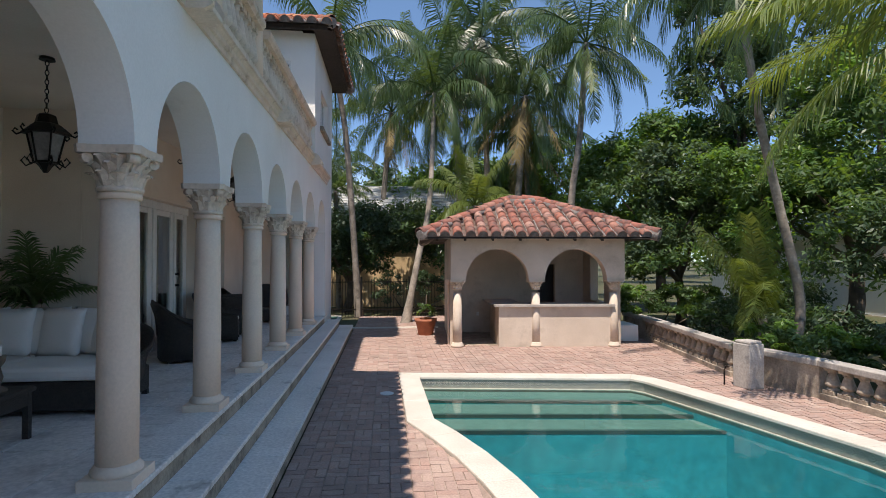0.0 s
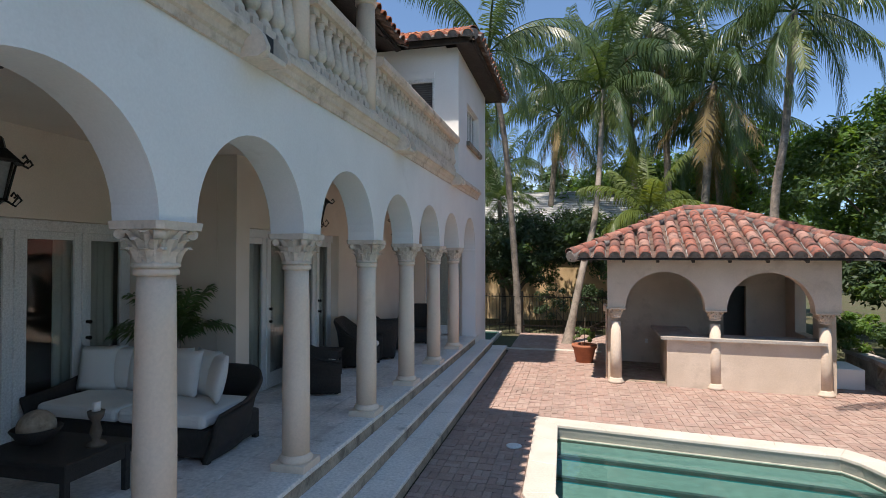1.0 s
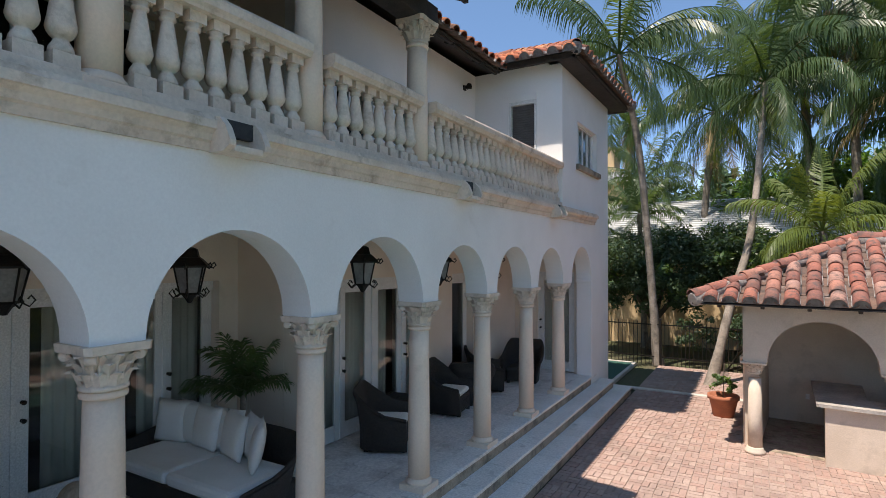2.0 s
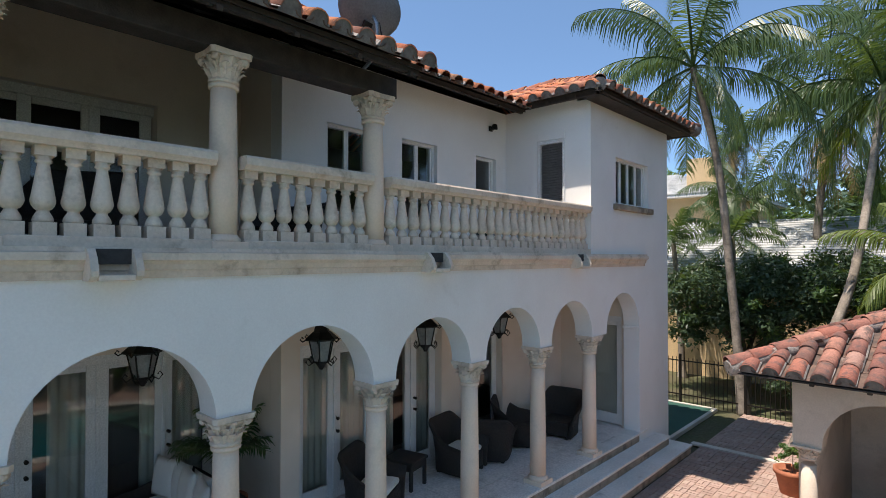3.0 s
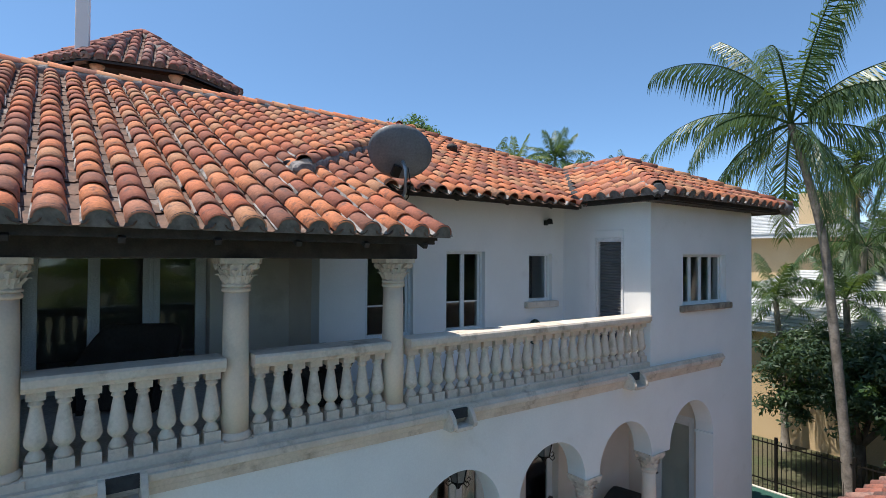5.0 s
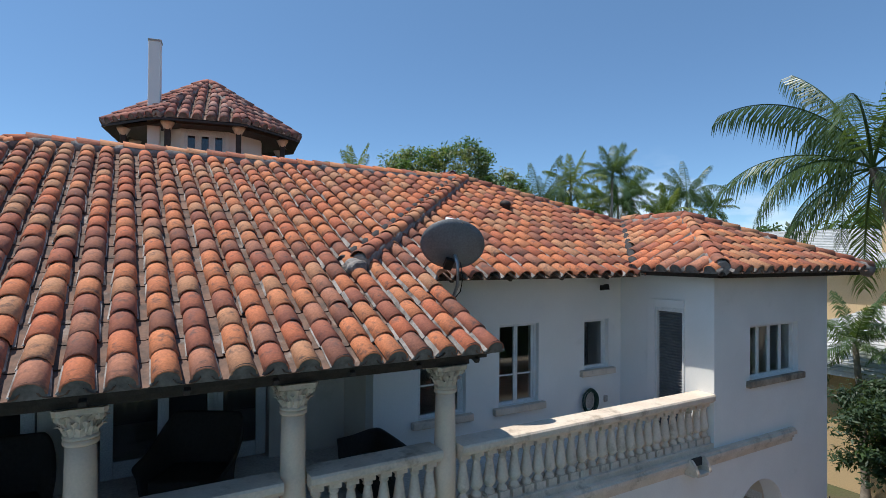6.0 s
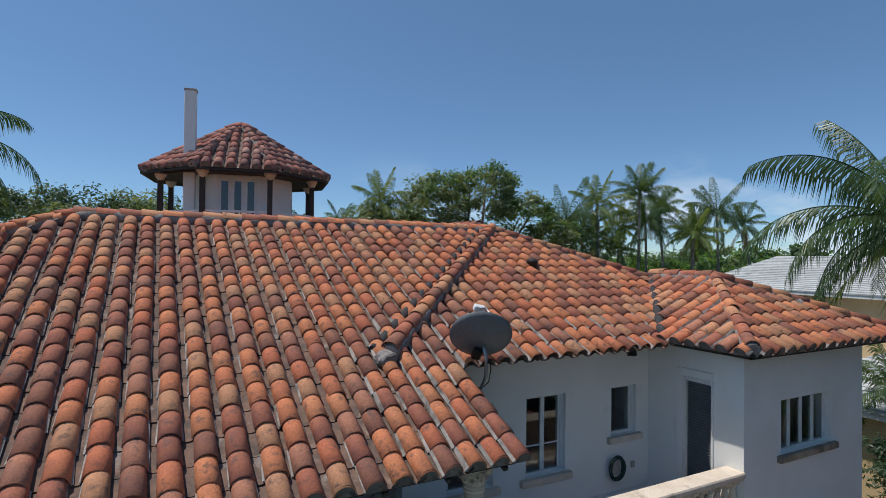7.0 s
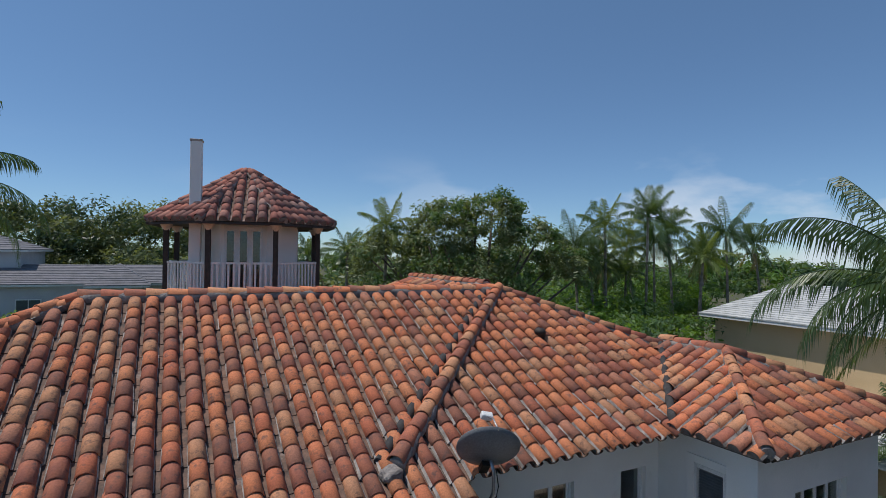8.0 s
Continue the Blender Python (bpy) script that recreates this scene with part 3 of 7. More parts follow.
def column(name, label, m, height, r=0.135, s=0.96, plinth=0.36, group=""):
    c = thing(name, label, "column", m, group)
    part("plinth", box(bmesh.new(), -plinth / 2, plinth / 2, -plinth / 2, plinth / 2, 0, 0.075, 0.006), M_COLUMN, c)
    part("base", lathe(bmesh.new(), [(r * 1.18, 0.07), (r * 1.24, 0.085), (r * 1.24, 0.105), (r * 1.1, 0.125), (r * 1.02, 0.145)], 24), M_COLUMN, c)
    top = height - 0.318 * s
    part("shaft", lathe(bmesh.new(), [(r, 0.14), (r * 1.0, height * 0.35), (r * 0.93, height * 0.7), (r * 0.88, top - 0.03)], 24), M_COLUMN, c)
    part("collar", lathe(bmesh.new(), [(r * 0.9, top - 0.05), (r * 1.03, top - 0.045), (r * 1.06, top - 0.03), (r * 1.03, top - 0.012), (r * 0.9, top + 0.004)], 24), M_COLUMN, c)
    part("capital", capital_mesh(s), M_KEY, c, "carved leafy stone capital", pose(0, 0, top))
    return c


first_column = column("column", "tall round coral-stone column with a carved leafy capital on the porch edge", pose(-1.87, COLUMN_Y[0], FLOOR), SPRING - FLOOR, group="porch columns")
for y in COLUMN_Y[1:]:
    copy_thing(first_column, pose(-1.87, y, FLOOR, 0, 0, random.choice((0, 90, 180, 270))))
BALCONY_Y = [7.72, 5.84, 3.96, 2.08, 0.2]
first_upper = column("balcony_column", "coral-stone balcony column with a carved leafy capital", pose(-1.87, BALCONY_Y[0], 4.503), 6.41 - 4.503, r=0.136, s=0.93, plinth=0.36, group="balcony columns")
for y in BALCONY_Y[1:]:
    copy_thing(first_upper, pose(-1.87, y, 4.503))
# half column against the end pier
part_pier = thing("pier_bracket", "moulded coral-stone bracket at the last arch springing", "bracket")
part("moulding", box(bmesh.new(), FACE - 0.37, FACE + 0.012, 15.08, 15.15, 2.86, 2.92, 0.01), M_STUCCO, part_pier)

# ---- cornice under the balcony, with rain spouts ----
def run_profile(bm, prof, y0, y1):
    """Sweeps an (x, z) profile along y."""
    a = [bm.verts.new((x, y0, z)) for x, z in prof]
    b = [bm.verts.new((x, y1, z)) for x, z in prof]
    for i in range(len(prof)):
        j = (i + 1) % len(prof)
        bm.faces.new((a[i], a[j], b[j], b[i]))
    bm.faces.new(a[::-1])
    bm.faces.new(b)
    return bm
X = FACE
cornice = structure("cornice", run_profile(bmesh.new(), [(X - 0.05, 4.25), (X + 0.03, 4.25), (X + 0.035, 4.31), (X + 0.06, 4.325), (X + 0.065, 4.37), (X + 0.095, 4.40), (X + 0.12, 4.405),
                    (X + 0.12, 4.465), (X + 0.09, 4.475), (X + 0.085, 4.51), (X - 0.05, 4.51)], -4.0, 15.38), M_KEY, "weathered coral-stone cornice below the balcony", "trim")
for y in (0.95, 4.82, 8.55, 12.31):
    sp = thing("rain_spout", "square stone rain spout through the cornice", "spout", pose(X + 0.08, y, 4.26), "rain spouts")
    for s in (-1, 1):
        bm = bmesh.new()
        prof = [(-0.06, -0.02), (0.10, -0.02), (0.17, 0.02), (0.175, 0.06), (0.13, 0.16), (0.06, 0.235), (-0.06, 0.245)]
        va = [bm.verts.new((x, s * 0.16 - 0.028, z)) for x, z in prof]
        vb = [bm.verts.new((x, s * 0.16 + 0.028, z)) for x, z in prof]
        bm.faces.new(va)
        bm.faces.new(vb[::-1])
        for i in range(len(prof)):
            j = (i + 1) % len(prof)
            bm.faces.new((va[i], vb[i], vb[j], va[j]))
        part("cheek", bm, M_KEY, sp)
    part("trough", box(bmesh.new(), -0.06, 0.16, -0.131, 0.131, -0.02, 0.03, 0.008), M_KEY, sp)
    # the hollow's shade is painted as a black block
    part("opening", box(bmesh.new(), -0.06, 0.041, -0.131, 0.131, 0.11, 0.235), M_DARKGAP, sp, "opening filled with black for its inner shade")

# ---- balcony balustrade ----
def baluster_mesh(h, k=1.0):
    bm = bmesh.new()
    box(bm, -0.066 * k, 0.066 * k, -0.066 * k, 0.066 * k, 0, 0.15 * h)
    lathe(bm, [(0.056 * k, 0.15 * h), (0.062 * k, 0.17 * h), (0.058 * k, 0.21 * h), (0.038 * k, 0.265 * h), (0.036 * k, 0.285 * h), (0.052 * k, 0.30 * h), (0.066 * k, 0.335 * h), (0.074 * k, 0.375 * h), (0.073 * k, 0.405 * h),
               (0.066 * k, 0.47 * h), (0.055 * k, 0.59 * h), (0.044 * k, 0.71 * h), (0.036 * k, 0.785 * h), (0.036 * k, 0.80 * h), (0.05 * k, 0.815 * h), (0.05 * k, 0.835 * h), (0.042 * k, 0.85 * h), (0.058 * k, 0.885 * h)], 14)
    box(bm, -0.060 * k, 0.060 * k, -0.060 * k, 0.060 * k, 0.885 * h, h)
    return finish(bm, "baluster")
baluster = baluster_mesh(0.70, 1.16)
baluster.materials.append(M_KEY)
def balcony_section(y0, y1):
    b = thing("balustrade", "pale coral-stone balustrade with vase-shaped balusters along the balcony", "balustrade", None, "balcony balustrades")
    part("rail", run_profile(bmesh.new(), [(-2.0, 5.29), (-1.70, 5.29), (-1.69, 5.31), (-1.665, 5.335), (-1.66, 5.40), (-1.675, 5.425), (-2.02, 5.425), (-2.04, 5.40), (-2.035, 5.335)], y0, y1), M_KEY, b)
    part("bottom_rail", box(bmesh.new(), -1.96, -1.70, y0, y1, 4.505, 4.595, 0.01), M_KEY, b)
    n = max(2, round((y1 - y0) / (0.205 if y1 - y0 < 3 else 0.200)))
    for i in range(n):
        part("baluster", baluster, M_KEY, b, m=pose(-1.83, y0 + (y1 - y0) * (i + 0.5) / n, 4.592, 0, 0, random.choice((0, 90))))
balcony_section(7.86, 12.945)
for a, b in zip(BALCONY_Y, BALCONY_Y[1:]):
    balcony_section(b + 0.14, a - 0.14)

# ---- doors and windows ----
def glazed_doors(name, label, m, leaves, height, knob_at=None, glass=M_GLASS):
    """A row of glazed door leaves between posts: leaves are (u0, u1) of the panes; local x runs along the wall, -y is outdoors."""
    d = thing(name, label, "French door", m)
    u0, u1 = leaves[0][0] - 0.16, leaves[-1][1] + 0.16
    edges = [u0] + [e for l in leaves for e in l] + [u1]
    for k in range(0, len(edges), 2):
        w = edges[k + 1] - edges[k]
        part("stile", box(bmesh.new(), edges[k] + 0.002, edges[k + 1] - 0.002, 0.06, 0.115, 0.02, height - 0.05, 0.006), M_WHITEWOOD, d)
        if w > 0.2:
            part("astragal", box(bmesh.new(), (edges[k] + edges[k + 1]) / 2 - 0.025, (edges[k] + edges[k + 1]) / 2 + 0.025, 0.035, 0.062, 0.03, height - 0.08, 0.006), M_WHITEWOOD, d)
    part("head", box(bmesh.new(), u0 - 0.02, u1 + 0.02, 0.03, 0.125, height - 0.13, height - 0.002, 0.008), M_WHITEWOOD, d)
    for a, b in leaves:
        leaf = part("bottom_rail", box(bmesh.new(), a, b, 0.065, 0.11, 0.02, 0.26, 0.006), M_WHITEWOOD, d)
        part("top_rail", box(bmesh.new(), a, b, 0.065, 0.11, height - 0.22, height - 0.13, 0.006), M_WHITEWOOD, d)
        part("pane", box(bmesh.new(), a, b, 0.083, 0.091, 0.26, height - 0.22), glass, d, "clear reflecting pane")
    for u in knob_at or ():
        for z in (1.28, 1.08):
            part("knob", lathe(bmesh.new(), [(0.022, 0), (0.022, 0.012), (0.012, 0.02), (0.026, 0.045), (0.026, 0.06), (0.01, 0.072)], 12), M_IRON, d, "dark bronze knob", pose(u, 0.055, z, 90, 0, 0))
    return d


def curtain(m, u0, u1, z1, label="hanging beige curtain gathered in folds"):
    bm = bmesh.new()
    n = int((u1 - u0) / 0.02)
    rows = [[bm.verts.new((u0 + (u1 - u0) * i / n, 0.21 + 0.028 * math.sin(i * 1.05) + 0.012 * math.sin(i * 0.37), z)) for i in range(n + 1)] for z in (0.05, z1)]
    for i in range(n):
        f = bm.faces.new((rows[0][i], rows[0][i + 1], rows[1][i + 1], rows[1][i]))
        f.smooth = True
    ob = part("curtain", bm, M_CURTAIN, None, "", m)
    md = ob.modifiers.new("cloth", "SOLIDIFY")
    md.thickness = 0.006
    tagged(ob, label, "curtain", "curtains")


H_P = 3.12 - FLOOR
glazed_doors("french_doors", "white French doors with tall single panes to the porch", FACE_X(BACK_L - 0.1, 0, FLOOR), [(1.36, 2.1), (2.3, 3.04)], H_P)
glazed_doors("french_doors", "white French doors with tall single panes behind the sofa", FACE_X(BACK_L - 0.1, 0, FLOOR), [(4.01, 4.62), (4.93, 5.50), (5.77, 6.36), (6.60, 7.06)], H_P, knob_at=(4.86, 6.54))
glazed_doors("french_doors", "white French doors with curtains to the porch", FACE_X(BACK_R - 0.1, 0, FLOOR), [(8.02, 8.46), (8.70, 9.20), (9.55, 10.12), (10.40, 10.74)], H_P, knob_at=(8.62, 10.33))
glazed_doors("french_door", "single glazed door with a dark room behind", FACE_X(BACK_R - 0.1, 0, FLOOR), [(12.02, 12.64)], H_P)
for a, b in ((4.0, 4.35), (5.1, 5.75), (6.2, 7.1)):
    curtain(FACE_X(BACK_L - 0.1, 0, FLOOR), a, b, H_P - 0.1)
for a, b in ((7.95, 8.62), (8.72, 9.3), (9.5, 9.95), (10.2, 10.8)):
    curtain(FACE_X(BACK_R - 0.1, 0, FLOOR), a, b, H_P - 0.1)
glazed_doors("end_door", "white glazed door with a drawn shade at the porch end", FACE_Y(0, END + 0.02, FLOOR), [(-2.94, -2.30)], 2.5, knob_at=(-3.02,))
part_shade = thing("roller_shade", "drawn grey roller shade behind the end door", "shade", FACE_Y(0, END + 0.02, FLOOR))
part("shade", box(bmesh.new(), -3.0, -2.24, 0.17, 0.178, 0.1, 2.45), M_CURTAIN, part_shade)
H_U = 6.60 - UPPER
glazed_doors("balcony_doors", "dark glazed balcony doors in grey-white frames", FACE_X(BACK_L - 0.1, 0, UPPER), [(4.16, 4.72), (4.87, 5.40), (5.63, 6.12)], H_U)
glazed_doors("balcony_doors", "dark glazed balcony doors in grey-white frames", FACE_X(BACK_L - 0.1, 0, UPPER), [(1.3, 2.1), (2.3, 3.1)], H_U)


def casement(name, label, m, w, z0, z1, lights, sill=M_KEY, bars=0):
    """A window: frame, light by light a sash with its pane, and a stone sill below."""
    c = thing(name, label, "window", m, "upper windows")
    f = 0.05
    part("frame", box(bmesh.new(), 0, f, 0.05, 0.14, z0, z1), M_WHITEWOOD, c)
    part("frame", box(bmesh.new(), w - f, w, 0.05, 0.14, z0, z1), M_WHITEWOOD, c)
    part("frame", box(bmesh.new(), f, w - f, 0.05, 0.14, z1 - f, z1), M_WHITEWOOD, c)
    part("frame", box(bmesh.new(), f, w - f, 0.05, 0.14, z0, z0 + f), M_WHITEWOOD, c)
    lw = (w - 2 * f) / lights
    for i in range(lights):
        a, b = f + lw * i, f + lw * (i + 1)
        for p, q in ((a, a + 0.045), (b - 0.045, b)):
            part("sash", box(bmesh.new(), p + 0.001, q - 0.001, 0.07, 0.115, z0 + f, z1 - f, 0.004), M_WHITEWOOD, c)
        part("pane", box(bmesh.new(), a + 0.045, b - 0.045, 0.088, 0.096, z0 + f, z1 - f), M_GLASS, c)
        for k in range(bars):
            z = z0 + (z1 - z0) * 0.36 * (k + 1)
            part("glazing_bar", box(bmesh.new(), a + 0.045, b - 0.045, 0.078, 0.106, z - 0.012, z + 0.012), M_WHITEWOOD, c)
    if sill:
        part("sill", box(bmesh.new(), -0.12, w + 0.12, -0.13, 0.05, z0 - 0.13, z0 - 0.005, 0.02), sill, c, "rough stone sill")
    return c


casement("casement_window", "white two-light casement window with a stone sill", FACE_X(BACK_R - 0.055, 8.32), 0.90, 5.12, 6.54, 2, bars=1)
casement("casement_window", "white two-light casement window with a stone sill", FACE_X(BACK_R - 0.055, 9.90), 0.90, 5.12, 6.54, 2, bars=1)
casement("casement_window", "small white single-light window with a stone sill", FACE_X(BACK_R - 0.055, 11.94), 0.66, 5.57, 6.52, 1)
casement("wing_window", "white four-light window with a brown stone sill", FACE_X(FACE - 0.045, 14.01), 1.64, 5.55, 6.52, 4, M_RISER)

# louvred door in the wing's side wall
lv = thing("louvred_door", "dark grey louvred door in a white frame", "door", FACE_Y(-2.89, 12.95, 4.55))
for a, b in ((0, 0.05), (0.58, 0.63)):
    part("jamb", box(bmesh.new(), a, b, -0.02, 0.1, 0, 2.27, 0.005), M_WHITEWOOD, lv)
part("lintel", box(bmesh.new(), 0.051, 0.579, -0.02, 0.1, 2.2, 2.27, 0.005), M_WHITEWOOD, lv)
slat = finish(box(bmesh.new(), 0.055, 0.575, -0.022, 0.022, -0.004, 0.004), "slat")
slat.materials.append(M_GREYWOOD)
for i in range(42):
    part("slat", slat, M_GREYWOOD, lv, m=pose(0, 0.05, 0.05 + i * 0.052, 35))
part("backing", box(bmesh.new(), 0.05, 0.58, 0.08, 0.1, 0, 2.2), M_GREYWOOD, lv)
surround = thing("door_surround", "raised white plaster surround of the louvred door", "trim", FACE_Y(-2.89, 12.95, 4.55))
part("band", box(bmesh.new(), -0.16, -0.005, -0.025, 0.02, 0, 2.42, 0.006), M_STUCCO, surround)
part("band", box(bmesh.new(), -0.004, 0.63, -0.025, 0.02, 2.275, 2.42, 0.006), M_STUCCO, surround)

# ---- roofs of barrel tiles ----
PITCH, EXPOSE, K = 0.301, 0.368, 0.434
def barrel(lo, hi, length, segs=8, lift=0.035):
    """One barrel tile: x across, y up the slope, z off the roof; the wide end lies below."""
    vs, fs = [], []
    for y, r, dz in ((0, lo, lift), (length, hi, 0.0)):
        for rr in (r, r - 0.016):
            for i in range(segs + 1):
                a = math.pi * i / segs
                vs.append((rr * math.cos(a), y, dz + rr * 0.92 * math.sin(a)))
    n = segs + 1
    for i in range(segs):
        fs.append((i, i + 1, 2 * n + i + 1, 2 * n + i))
        fs.append((i + 1, i, n + i, n + i + 1))
    return vs, fs
TILE_V, TILE_F = barrel(0.117, 0.105, 0.435, 8, 0.018)
PAN_V, PAN_F = barrel(0.106, 0.106, 0.435, 5, 0.0)
PAN_V = [(x, y, 0.055 - z * 0.62) for x, y, z in PAN_V]
CAP_V, CAP_F = barrel(0.128, 0.110, 0.42, 8, 0.016)
tile_mesh = bpy.data.meshes.new("tile")
tile_mesh.from_pydata(TILE_V, [], TILE_F)
tile_mesh.materials.append(M_TILE)
for p in tile_mesh.polygons:
    p.use_smooth = True
END_V = [(0.110 * math.cos(math.pi * i / 8), 0.012, 0.034 + 0.10 * math.sin(math.pi * i / 8)) for i in range(9)] + [(-0.13, 0.012, -0.03), (0.13, 0.012, -0.03)]
END_F = [tuple(range(9)) + (9, 10)]


RIM = 0.111      # where the mortar meets a tile's side


class Joined:
    """Collects many small pieces into one mesh."""
    def __init__(self):
        self.v, self.f = [], []

    def add(self, vs, fs, m):
        n = len(self.v)
        self.v += [tuple(m @ Vector(p)) for p in vs]
        self.f += [tuple(i + n for i in f) for f in fs]

    def make(self, name, material, parent=None, smooth=True):
        if not self.v:
            return None
        ob = arrays(name, self.v, self.f, material, parent)
        for p in ob.data.polygons:
            p.use_smooth = smooth
        ob["kind"] = "stuff"
        return ob


def lie(u, h, k, p):
    """The pose of a tile at p on a roof that rises k per metre along the level direction h; u runs along the eave."""
    u, v = Vector(u).normalized(), (Vector(h).normalized() + Vector((0, 0, k))).normalized()
    n = u.cross(v)
    return Matrix(((u.x, v.x, n.x, p[0]), (u.y, v.y, n.y, p[1]), (u.z, v.z, n.z, p[2]), (0, 0, 0, 1)))


def tiled_face(roof, eave, u, h, width, rise, inside, near=None, k=K, scale=1.0, ends=True, clay=None, mortared=True):
    """Covers one roof face with rows of barrel tiles over pans. eave: its corner; u runs along it, h up the slope; inside(x, y) bounds it; near(x, y): where tiles are single pieces."""
    e, u, h = Vector(eave), Vector(u).normalized(), Vector(h).normalized()
    run = 1 / math.sqrt(1 + k * k)
    singles, rest, pans, caps, lime = 0, Joined(), Joined(), Joined(), Joined()
    n_col, n_row = int(width / (PITCH * scale)), int(rise / (EXPOSE * scale * run)) + 1
    for c in range(n_col + 1):
        wob = random.uniform(-0.012, 0.012)
        limed = (random.uniform(0.1, 0.6), random.uniform(0.3, 0.95))
        first = True
        for r in range(n_row):
            d = r * EXPOSE * scale * run
            p = e + u * (c * PITCH * scale + wob + random.uniform(-0.007, 0.007)) + h * (d + random.uniform(-0.012, 0.012)) + Vector((0, 0, k * d))
            mid = p + h * 0.16
            if not inside(mid.x, mid.y):
                continue
            m = lie(u, h, k, p) @ pose(0, 0, 0.05 + random.uniform(0, 0.008), random.uniform(-0.4, 0.4), random.uniform(-3, 3), random.uniform(-1.3, 1.3)) @ Matrix.Diagonal((scale, scale, scale, 1))
            if near and near(mid.x, mid.y) and singles < 300:
                part("tile", tile_mesh, M_TILE, roof, m=m)
                singles += 1
            else:
                rest.add(TILE_V, TILE_F, m)
            patched = mid.y > 6.1 and mid.x > -4.0
            for side, chance in zip((-1, 1), limed):
                if mortared and random.random() < chance * (1.6 if patched else 1.0):
                    w0, w1, h0 = [random.uniform(*q) * (1.8 if patched else 1.0) for q in ((0.006, 0.018), (0.006, 0.018), (0.012, 0.034))]
                    lime.add([(side * RIM, -0.01, 0.0), (side * (RIM + 0.008 + w0), 0.0, 0.0), (side * RIM, 0.0, h0), (side * (RIM - 0.012), 0.37, 0.0), (side * (RIM - 0.004 + w1), 0.37, 0.0), (side * (RIM - 0.010), 0.37, h0 * random.uniform(0.5, 1.2))],
                             [(0, 1, 4, 3), (1, 2, 5, 4), (2, 0, 3, 5), (0, 2, 1), (3, 4, 5)], m)
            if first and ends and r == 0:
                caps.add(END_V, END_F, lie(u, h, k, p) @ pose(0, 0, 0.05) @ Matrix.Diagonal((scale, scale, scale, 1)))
            first = False
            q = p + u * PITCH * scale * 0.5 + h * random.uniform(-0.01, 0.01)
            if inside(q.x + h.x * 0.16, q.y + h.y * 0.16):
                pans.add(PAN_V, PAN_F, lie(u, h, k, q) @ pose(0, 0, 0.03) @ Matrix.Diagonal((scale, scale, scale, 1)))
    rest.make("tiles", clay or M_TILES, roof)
    pans.make("pan_tiles", M_PANSHADE, roof)
    lime.make("lime_pointing", M_LIME, roof, False)
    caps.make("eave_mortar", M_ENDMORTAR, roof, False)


def capped_line(roof, a, b, mortar=True, width=1.0, clay=None):
    """A ridge or hip: cap tiles end to end on a bed of mortar."""
    a, b = Vector(a), Vector(b)
    d = b - a
    n = max(1, int(d.length / 0.36))
    level = Vector((d.x, d.y, 0)).normalized()
    side = Vector((level.y, -level.x, 0))
    j = Joined()
    for i in range(n):
        p = a + d * (i / n) + Vector((0, 0, 0.10 + random.uniform(0, 0.012)))
        j.add(CAP_V, CAP_F, lie(side, level, d.z / Vector((d.x, d.y)).length, p) @ pose(random.uniform(-0.01, 0.01), 0, 0, 0, random.uniform(-3, 3), random.uniform(-2, 2)) @ Matrix.Diagonal((width, 1, width, 1)))
    j.make("ridge_tiles", clay or M_TILES, roof)
    if mortar:
        bm = bmesh.new()
        pts = [a + d * (i / (2 * n)) + Vector((random.uniform(-0.012, 0.012), random.uniform(-0.012, 0.012), 0.05)) for i in range(2 * n + 1)]
        tube(bm, pts, [0.132 * width + random.uniform(-0.015, 0.02) for _ in pts], 8)
        part("ridge_mortar", bm, M_MORTAR, roof)


def deck(roof, pts, drop=0.05):
    """A flat boarded face under the tiles."""
    bm = bmesh.new()
    top = [bm.verts.new(Vector(p) + Vector((0, 0, 0.0))) for p in pts]
    low = [bm.verts.new(Vector(p) - Vector((0, 0, drop))) for p in pts]
    bm.faces.new(top)
    bm.faces.new(low[::-1])
    for i in range(len(pts)):
        j = (i + 1) % len(pts)
        bm.faces.new((low[i], low[j], top[j], top[i]))
    part("deck", bm, M_BEAM, roof, "dark boarded underside")


EAVE_X, EAVE_Z, RIDGE_X = -1.10, 6.63, -8.0
RZ = EAVE_Z + K * (EAVE_X - RIDGE_X)
zp = lambda x: EAVE_Z + K * (EAVE_X - x)
R0, R1, RAKE, EX2 = 2.75, 11.90, 7.96, -2.86
main_roof = thing("main_roof", "weathered orange clay barrel-tile roof of the house with hip ends", "roof")
P3 = lambda x, y: (x, y, zp(x))
BK = 0.10      # the boards stop short of the drip edge
deck(main_roof, [P3(EAVE_X - BK, R0 - (EAVE_X - BK - RIDGE_X)), P3(EAVE_X - BK, RAKE - 0.05), P3(EX2, RAKE - 0.05), P3(RIDGE_X, RAKE - 0.05), P3(RIDGE_X, R0)])
deck(main_roof, [P3(EX2 - BK, RAKE - 0.05), P3(EX2 - BK, 12.6), P3(-5.3, 14.6), P3(RIDGE_X, R1), P3(RIDGE_X, RAKE - 0.05)])
S0 = R0 - (EAVE_X - RIDGE_X)
deck(main_roof, [(EAVE_X, S0, EAVE_Z), (RIDGE_X, R0, RZ), (2 * RIDGE_X - EAVE_X, S0, EAVE_Z)])
deck(main_roof, [(RIDGE_X, R0, RZ), (RIDGE_X, R1, RZ), (-14.9, R1 + 5.4, RZ - K * 6.9), (-14.9, S0, EAVE_Z)])
deck(main_roof, [(RIDGE_X, R1, RZ), (-5.3, 14.6, RZ - K * 2.7), (-5.3, 17.3, RZ - K * 5.4), (-13.4, 17.3, RZ - K * 5.4)])
